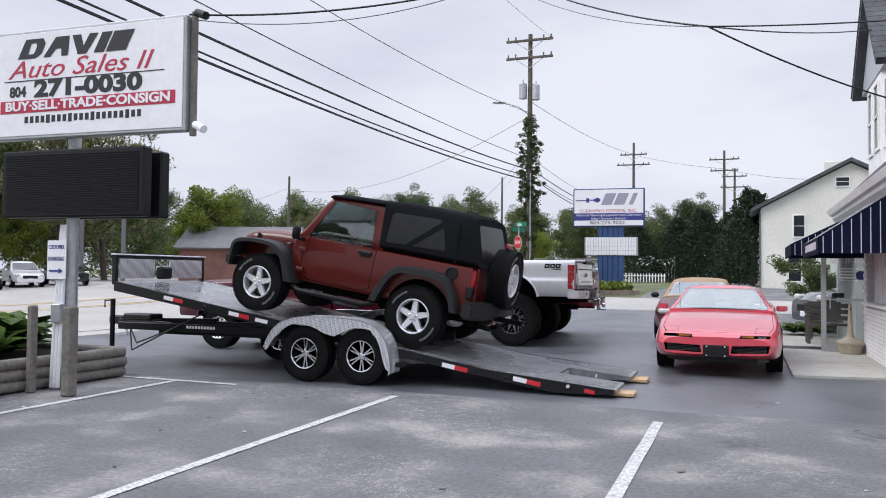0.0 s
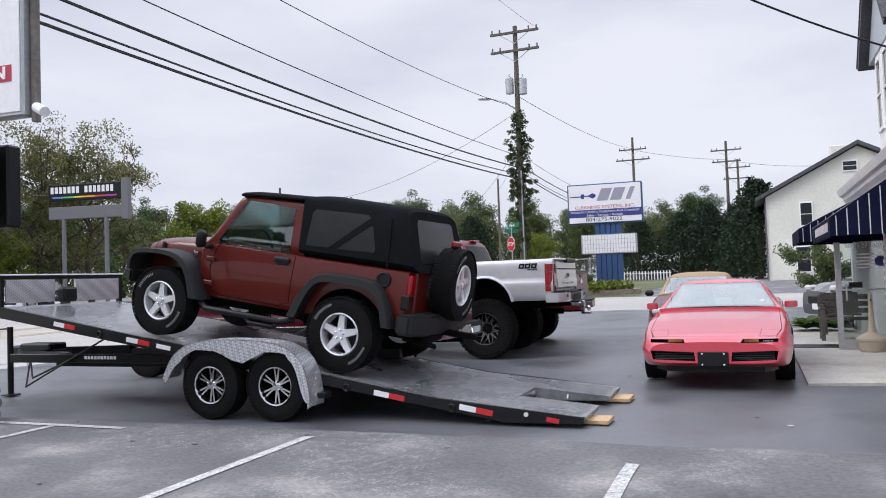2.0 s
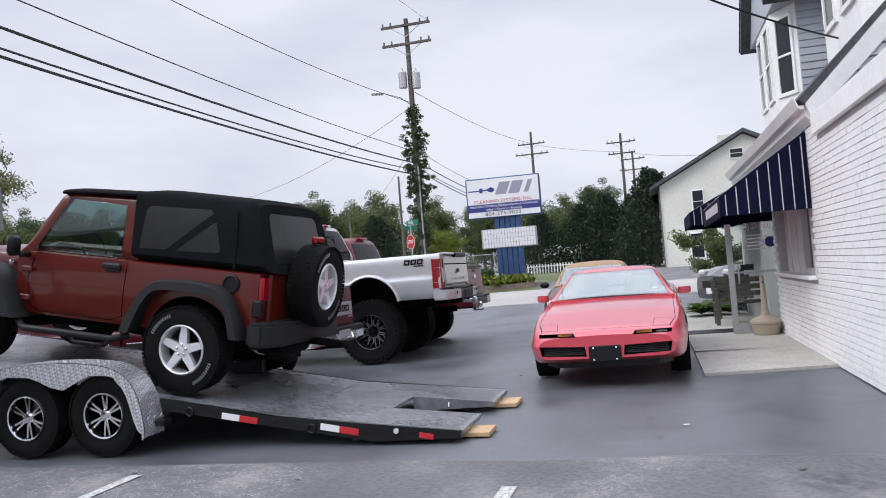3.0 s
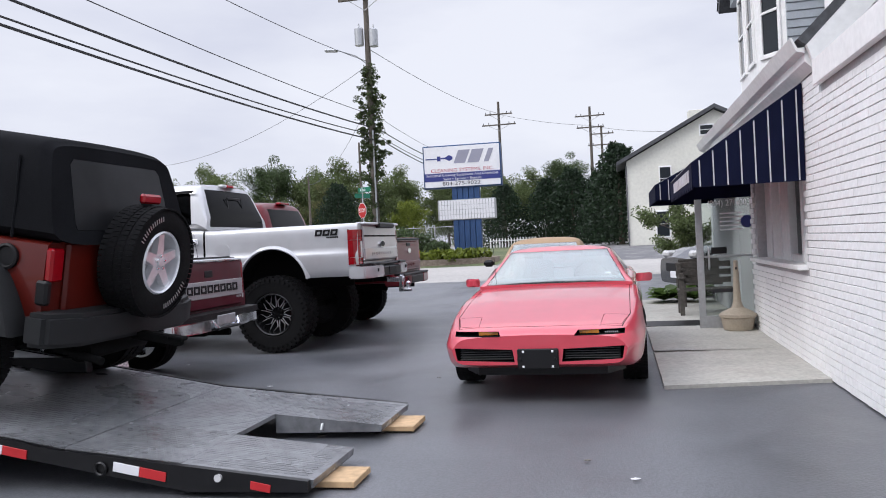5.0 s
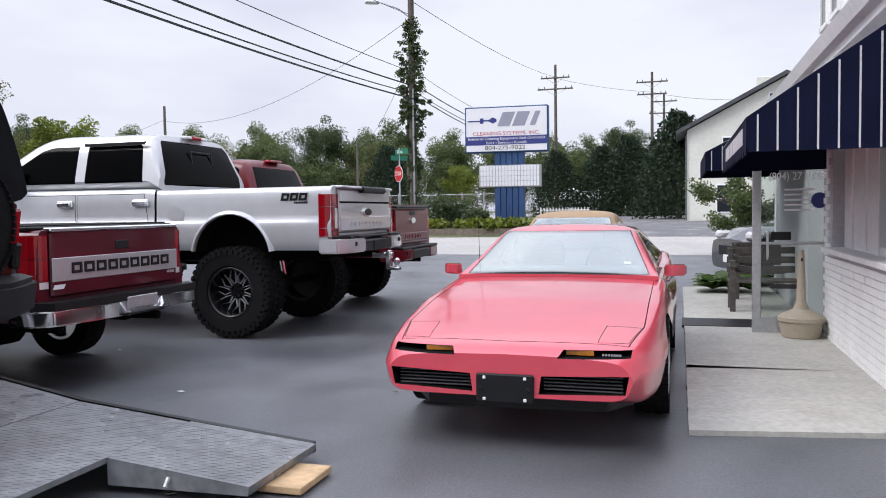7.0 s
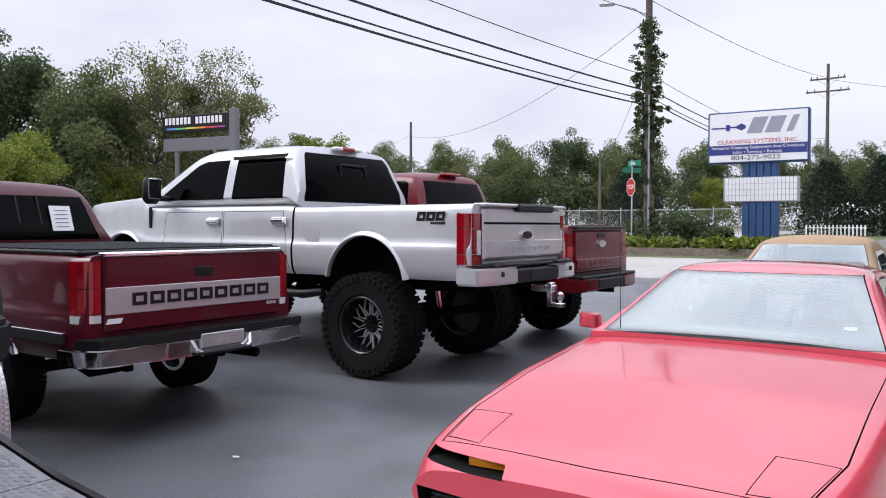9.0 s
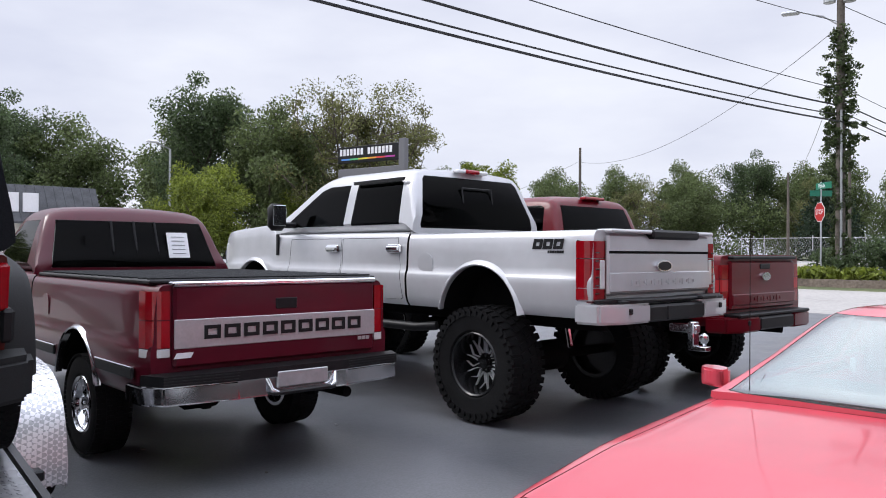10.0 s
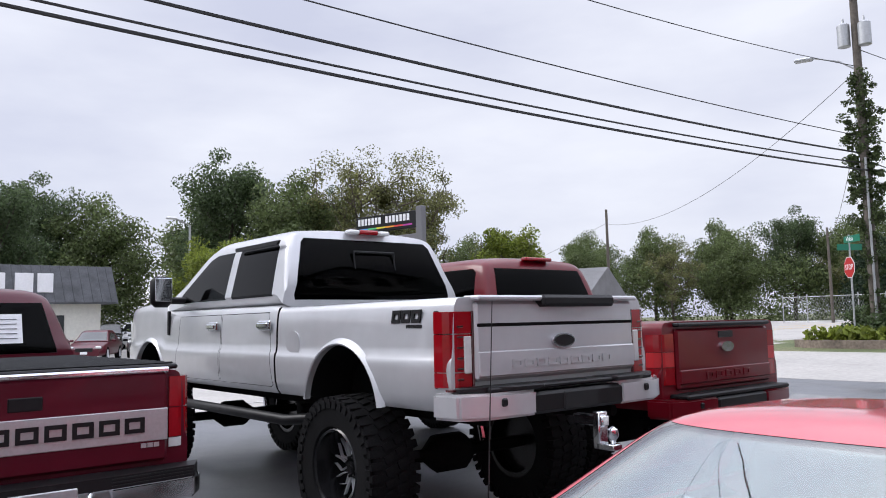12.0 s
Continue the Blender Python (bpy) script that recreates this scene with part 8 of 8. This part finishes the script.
g0 = grade(26.3)
main = pole(-12.3, 26.3, 13.75 - g0, ((13.4 - g0, 2.45), (12.5 - g0, 2.45)), label="utility pole with transformers, lamp and climbing ivy")
for dx, dz in ((-0.34, 0), (0.33, -0.1)):
    bm = bmesh.new()
    lathe(bm, [(0.14, 10.4 - g0 + dz), (0.2, 10.42 - g0 + dz), (0.2, 11.15 - g0 + dz), (0.14, 11.22 - g0 + dz), (0.05, 11.24 - g0 + dz), (0.03, 11.4 - g0 + dz)], 18, "z", (dx, -0.12, 0))
    part("transformer", bm, GALV, main, "grey cylindrical transformer", smooth=40)
bm = bmesh.new()
tube(bm, [(0, 0, 9.55 - g0), (-0.5, -0.25, 9.95 - g0), (-1.2, -0.5, 10.2 - g0)], 0.03, 8)
la = part("lamp_arm", bm, GALV, main)
bm = bmesh.new()
box(bm, (-1.5, -0.6, 10.2 - g0), (0.62, 0.26, 0.14), 0.06, Matrix.Rotation(0.4, 3, "Z"))
part("lamp_head", bm, GALV, la)
bm = bmesh.new()
tube(bm, [(0.1, -0.2, 0.0), (0.1, -0.2, 6)], 0.04, 6)
part("riser_conduit", bm, GALV, main)
cen = [(rng.normal(0, 0.12) + (0.08 if k % 2 else -0.1), rng.normal(0, 0.12), 0.6 + 8.3 * (k / 150) ** 0.9) for k in range(150)]
cen += [(rng.normal(0, 0.5), rng.normal(0, 0.2), 6.0 + rng.normal(0, 0.35) - g0) for k in range(24)]
cen += [(rng.choice([-0.45, 0.4]) + rng.normal(0, 0.06), rng.normal(0, 0.1), rng.uniform(3.5, 8.0)) for k in range(40)]
part("ivy", leaves(cen, rng.uniform(0.1, 0.25, len(cen)), 65, 0.1), LEAF_IVY, main, "ivy climbing the pole")

pole(-12.2, 66, 14.5 - 0.83, ((13.3 - 0.83, 2.6), (12.3 - 0.83, 3.2)))
pole(-3.85, 69, 13.8 - 0.85, ((12.9 - 0.85, 2.8), (11.8 - 0.85, 2.6)))
pole(-3.0, 80, 12.5, ((11.6, 2.6), (10.4, 3.0)))
pole(-12.3, -26, 13.5, ((13.2, 2.4),))
pole(-39, 46, 9.0, (), "timber_pole", "plain weathered service pole across the road", 0.14)
pole(-30, 62, 7.5, (), "timber_pole", "plain weathered service pole across the road", 0.13)
pole(-21.5, 52, 9.0, (), "timber_pole", "plain weathered service pole across the road", 0.12)


def cable(a, b, sag, r, material=BLACK_CABLE, label="black overhead cable between poles"):
    a, b = Vector(a), Vector(b)
    n = 26
    bm = bmesh.new()
    tube(bm, [a.lerp(b, i / n) - Vector((0, 0, 4 * sag * (i / n) * (1 - i / n))) for i in range(n + 1)], r, 5)
    tagged(part("overhead_cable", bm, material), label, "cable", "overhead cables")


for x, z, sag, r in ((-12.45, 6.8, 0.8, 0.03), (-12.4, 6.45, 0.85, 0.022), (-12.15, 6.15, 0.8, 0.03), (-12.5, 7.4, 0.75, 0.014)):
    cable((x, 26.2, z), (x + 0.1, -26, z + 0.5), sag, r)
    cable((x + 0.25, 26.4, z), (-12.2, 66, z + 1.2), 0.9, r * 0.8)
cable((-12.35, 26.2, 9.7), (-12.35, -26, 9.9), 1.5, 0.012)
cable((-12.3, 26.4, 10.3), (-12.2, 66, 13.4), 0.4, 0.014)
cable((-11.2, 26.3, 13.5), (-11.3, -26, 13.3), 1.4, 0.008)
cable((-12.2, 66, 13.3), (-3.85, 69, 12.0), 0.2, 0.014)
cable((-3.85, 69, 12.0), (4.0, 52, 8.7), 0.3, 0.014)
cable((-12.5, 26.2, 9.4), (-39, 46, 8.6), 1.5, 0.012, GREY_CABLE)
cable((-39, 46, 8.7), (-60, 50, 5.0), 0.4, 0.012, GREY_CABLE)
cable((-12.5, 26.3, 7.6), (-30, 62, 7.6), 0.9, 0.012, GREY_CABLE)
cable((-12.5, 26.3, 8.0), (-21.5, 52, 9.0), 0.6, 0.01, GREY_CABLE)
cable((-12.2, 66, 7.2), (30, 75, 7.5), 0.8, 0.02)
# service drops to the sign and the building
J = (-2.55, -0.75, 5.0)
cable((-11.25, 9, 12.45), J, 0.7, 0.014)
cable((-11.25, 8, 12.4), J, 1.0, 0.007, GREY_CABLE)
cable(J, (1.0, 2.8, 4.25), 0.12, 0.014)
cable(J, (1.66, 1.4, 5.46), 0.06, 0.012)
cable(J, (0.95, 8.6, 7.4), 0.1, 0.012)
cable((-7.8, -5.5, 4.25), (-4.9, -3.6, 4.9), 0.12, 0.012)
cable((-4.9, -3.6, 4.9), (-11.3, 0, 12.1), 0.2, 0.012)
cable((-7.8, -5.5, 4.2), (-4.9, -3.6, 4.9), 0.22, 0.006, GREY_CABLE)

# stop sign with street names
stop = thing("stop_sign", pose(-12.6, 25.4, G, 0, 0, -38), "red stop sign with green street name plates on a post", "street sign")
bm = bmesh.new()
tube(bm, [(0, 0, 0), (0, 0, 3.45)], 0.03, 8)
part("sign_pole", bm, GALV, stop)
bm = bmesh.new()
prism(bm, [(0.33 * math.cos(math.pi / 8 + k * math.pi / 4), 2.4 + 0.36 * math.sin(math.pi / 8 + k * math.pi / 4)) for k in range(8)], -0.05, -0.04, "y")
pl = part("stop_plate", bm, SIGN_WHITE, stop)
bm = bmesh.new()
prism(bm, [(0.31 * math.cos(math.pi / 8 + k * math.pi / 4), 2.4 + 0.335 * math.sin(math.pi / 8 + k * math.pi / 4)) for k in range(8)], -0.056, -0.05, "y")
part("red_face", bm, mat("stop_red", (0.42, 0.02, 0.02), 0.4, vary=0.05), pl)
words("STOP", 0.25, SIGN_WHITE, pl, face_plane(0, -0.058, 2.4), width=0.46)
STREET_GREEN = mat("street_sign_green", (0.01, 0.17, 0.1), 0.4, vary=0.05)
bm = bmesh.new()
box(bm, (0.2, -0.02, 3.3), (0.95, 0.01, 0.22), 0.004)
sg = part("street_plate", bm, STREET_GREEN, stop)
words("Velda", 0.2, SIGN_WHITE, sg, face_plane(0.08, -0.028, 3.3), width=0.42)
bm = bmesh.new()
box(bm, (0.0, 0.0, 3.05), (0.02, 0.8, 0.2), 0.004)
part("street_plate", bm, STREET_GREEN, stop)

# body shop's sign and building across the road
cs = thing("roadside_sign", pose(-41.5, 27.6, grade(27), 0, 0, 12), "dark roadside sign with a rainbow line on two grey posts", "sign")
bm = bmesh.new()
box(bm, (0, 0, 7.25), (5.2, 0.3, 1.05), 0.03)
hd = part("sign_panel", bm, BLACK_PLASTIC, cs)
for i in range(15):
    if i == 7:
        continue
    bm = bmesh.new()
    box(bm, (-2.3 + 0.3 * i, -0.155, 7.42), (0.2, 0.02, 0.42))
    part("name_block", bm, SIGN_WHITE, hd)
for i, c in enumerate(((0.1, 0.3, 0.7), (0.1, 0.5, 0.2), (0.7, 0.6, 0.05), (0.75, 0.3, 0.03), (0.6, 0.05, 0.05), (0.4, 0.05, 0.3))):
    bm = bmesh.new()
    box(bm, (-1.9 + 0.75 * i, -0.155, 6.95), (0.75, 0.02, 0.1))
    part("rainbow_stripe", bm, mat("stripe_paint", c, 0.5, vary=0), hd)
bm = bmesh.new()
box(bm, (0, 0, 5.95), (5.2, 0.25, 0.8), 0.03)
part("lower_panel", bm, GREY_CABLE, cs)
bm = bmesh.new()
box(bm, (2.8, 0, 6.7), (0.5, 0.4, 2.6), 0.03)
part("sign_fin", bm, GREY_CABLE, cs)
for x in (-1.6, 1.4):
    bm = bmesh.new()
    tube(bm, [(x, 0, 0), (x, 0, 6)], 0.14, 10)
    part("sign_pole", bm, GREY_CABLE, cs)
shop = thing("body_shop", pose(-47, 4.2, 0.05), "cream single-storey shop with a dark metal mansard roof", "building")
bm = bmesh.new()
box(bm, (-4, 0, 1.5), (9, 15.5, 3.0), 0.02)
part("wall", bm, STUCCO, shop)
bm = bmesh.new()
prism(bm, [(-9, 2.9), (1.1, 2.9), (1.1, 3.0), (-0.3, 5.0), (-9, 5.0)], -8.4, 8.4, "y")
rf = part("roof", bm, SHINGLE, shop)
bm = bmesh.new()
for i in range(36):
    tube(bm, [(1.12, -8.3 + i * 0.47, 3.0), (-0.29, -8.3 + i * 0.47, 5.02)], 0.03, 4)
tagged(part("roof_seam", bm, SHINGLE, rf), kind="stuff")
bm = bmesh.new()
prism(bm, [(1.1, 2.9), (-0.3, 5.0), (-9, 5.0), (-9, 2.9)], 8.4, 8.5, "y")
part("roof_end", bm, SHINGLE, rf)
for i, w in enumerate((0.25, 0.85, 0.75)):
    bm = bmesh.new()
    box(bm, (0.75, 2.9 + i * 1.0, 4.0), (0.1, w, 1.0), 0.01, Matrix.Rotation(-0.0, 3, "Y"))
    part("name_block", bm, SIGN_WHITE, rf)
bm = bmesh.new()
box(bm, (0.52, 5.2, 1.2), (0.06, 1.4, 2.2), 0.01)
part("dark_doorway", bm, PANE_HOUSE, shop)
for x, y in ((-52, 19), (-60, 40)):
    sl = thing("street_lamp", pose(x, y, grade(y)), "grey street lamp in the car park", "street lamp", "car park lamps")
    bm = bmesh.new()
    tube(bm, [(0, 0, 0), (0, 0, 8), (0.6, -1.2, 8.3)], 0.08, 8)
    part("lamp_pole", bm, GALV, sl)
    bm = bmesh.new()
    box(bm, (0.75, -1.5, 8.3), (0.35, 0.7, 0.16), 0.06)
    part("lamp_head", bm, SIGN_WHITE, sl)
barn = thing("low_shed", pose(-37, 37, grade(37), 0, 0, 20), "low shed with a grey shingled roof", "shed")
bm = bmesh.new()
box(bm, (0, 0, 1.2), (8, 6, 2.4), 0.02)
part("wall", bm, mat("shed_brick", (0.2, 0.1, 0.08), 0.9, vary=0.2), barn)
bm = bmesh.new()
prism(bm, [(-3.4, 2.4), (0, 4.1), (3.4, 2.4), (3.3, 2.3), (-3.3, 2.3)], -4.3, 4.3, "x")
part("roof", bm, mat("grey_shingle", (0.16, 0.16, 0.165), 0.9, vary=0.15, bump=0.3), barn)

# white house with a gable
house = thing("gable_house", pose(0, 0, 0), "cream two-storey house with dark gable trim and brick chimney", "house")
gz = grade(41)
bm = bmesh.new()
prism(bm, [(-1.05, gz - 0.2), (-1.05, 5.75), (4.05, 8.45), (9.15, 5.75), (9.15, gz - 0.2)], 41, 54, "y")
part("wall", bm, STUCCO, house)
bm = bmesh.new()
prism(bm, [(-1.65, 5.5), (4.05, 8.52), (9.75, 5.5), (9.75, 5.72), (4.05, 8.75), (-1.65, 5.72)], 40.6, 54.4, "y")
part("roof", bm, SHINGLE, house)
bm = bmesh.new()
box(bm, (3.55, 46, 8.6), (1.0, 0.9, 1.2), 0.03)
part("chimney", bm, STUCCO, house, "pale painted brick chimney")
for x, z, w, h in ((3.6, 7.3, 0.7, 0.55), (1.15, 4.6, 0.6, 1.35), (0.9, 1.9, 0.7, 1.5), (6.5, 4.6, 0.6, 1.35)):
    bm = bmesh.new()
    box(bm, (x, 40.97, z), (w + 0.14, 0.08, h + 0.14), 0.01)
    wf = part("window_frame", bm, TRIM_WHITE, house)
    bm = bmesh.new()
    box(bm, (x, 40.925, z + h / 4), (w, 0.02, h / 2 - 0.04))
    part("pane", bm, PANE_HOUSE, wf)
    bm = bmesh.new()
    box(bm, (x, 40.925, z - h / 4), (w, 0.02, h / 2 - 0.04))
    part("pane", bm, PANE_HOUSE, wf)
bm = bmesh.new()
tube(bm, [(-1.1, 40.95, gz), (-1.1, 40.95, 5.5)], 0.05, 6)
part("downpipe", bm, GREY_CABLE, house)

# picket fence and white tents far down the side road
fen = thing("picket_fence", pose(-10.6, 60, grade(58)), "low white picket fence in the distance", "fence")
for i in range(16):
    bm = bmesh.new()
    box(bm, (i * 0.26 - 2.0, 0, 0.4), (0.1, 0.03, 0.8), 0.01)
    part("picket", bm, TRIM_WHITE, fen)
bm = bmesh.new()
box(bm, (-0.05, 0.03, 0.6), (4.1, 0.03, 0.08))
part("fence_rail", bm, TRIM_WHITE, fen)
for x in (-11.5, -8.5):
    te = thing("canopy_tent", pose(x, 72, grade(72)), "small white canopy tent", "tent", "far tents")
    bm = bmesh.new()
    lathe(bm, [(2.0, 1.6), (1.9, 1.8), (0.05, 2.7)], 4, "z")
    part("canopy", bm, SIGN_WHITE, te)
    for sx in (-1, 1):
        for sy in (-1, 1):
            bm = bmesh.new()
            tube(bm, [(sx * 1.3, sy * 1.3, 0), (sx * 1.3, sy * 1.3, 1.7)], 0.03, 5)
            part("tent_leg", bm, GALV, te)
wf = thing("wire_fence", pose(-24, 62, grade(62)), "grey chain-link fence with posts along the far corner", "fence")
for i in range(14):
    bm = bmesh.new()
    tube(bm, [(-10 + i * 2, 0, 0), (-10 + i * 2, 0, 2.3)], 0.04, 6)
    part("fence_post", bm, GALV, wf)
bm = bmesh.new()
for z in (0.1, 2.1):
    tube(bm, [(-10, 0, z), (16, 0, z)], 0.025, 5)
for k in range(130):
    tube(bm, [(-10 + k * 0.2, 0, 0.1), (-9 + k * 0.2, 0, 2.1)], 0.006, 3, False)
    tube(bm, [(-9 + k * 0.2, 0, 0.1), (-10 + k * 0.2, 0, 2.1)], 0.006, 3, False)
tagged(part("chain_mesh", bm, GALV, wf), kind="stuff")
# ---- litter and leaf scraps on the asphalt ----
for i in range(40):
    bm = bmesh.new()
    x, y = random.uniform(-9, -1), random.uniform(-8.5, 2)
    s = random.uniform(0.012, 0.035)
    prism(bm, [(x - s, y), (x, y - s * 0.5), (x + s, y + 0.2 * s), (x, y + s * 0.6)], 0.0005, 0.006, "z")
    tagged(part("leaf_scrap", bm, WOOD_GREY if i % 4 else SIGN_WHITE), "small dry leaf scrap lying on the asphalt", "debris", "leaf scraps")

# ---- bricks of the shop wall: the nearest as pieces, the rest joined ----
bm = bmesh.new()
box(bm, (0, 0, 0), (0.02, 0.2135, 0.0595), 0.003)
bmesh.ops.recalc_face_normals(bm, faces=bm.faces)
brick_mesh = bpy.data.meshes.new("brick")
bm.to_mesh(brick_mesh)
bm.free()
brick_mesh.materials.append(BRICK_WHITE)
rest = bmesh.new()
count = 0
for row in range(40):
    z = 0.035 + row * 0.0675
    for k in range(60):
        y = -8.9 + 0.2165 * k + (0.108 if row % 2 else 0)
        if y > 3.84 or (WIN[0] - 0.1 < y < WIN[1] + 0.1 and WIN[2] - 0.05 < z < WIN[3] + 0.03) or z > 2.53 and y < 0.05:
            continue
        dx = random.uniform(-0.003, 0.003)
        tilt = Matrix.Rotation(random.uniform(-0.012, 0.012), 3, "X")
        if -1.2 < y < 0.7 and 0.3 < z < 2.5 and count < 300:
            ob = new("brick", brick_mesh)
            ob.parent = wall
            ob.matrix_basis = Matrix.Translation((0.006 + dx, y, z)) @ tilt.to_4x4()
            count += 1
        else:
            box(rest, (0.006 + dx, y, z), (0.02, 0.2135, 0.0595), 0.0, tilt)
tagged(part("brick_rest", rest, BRICK_WHITE, wall), kind="stuff")
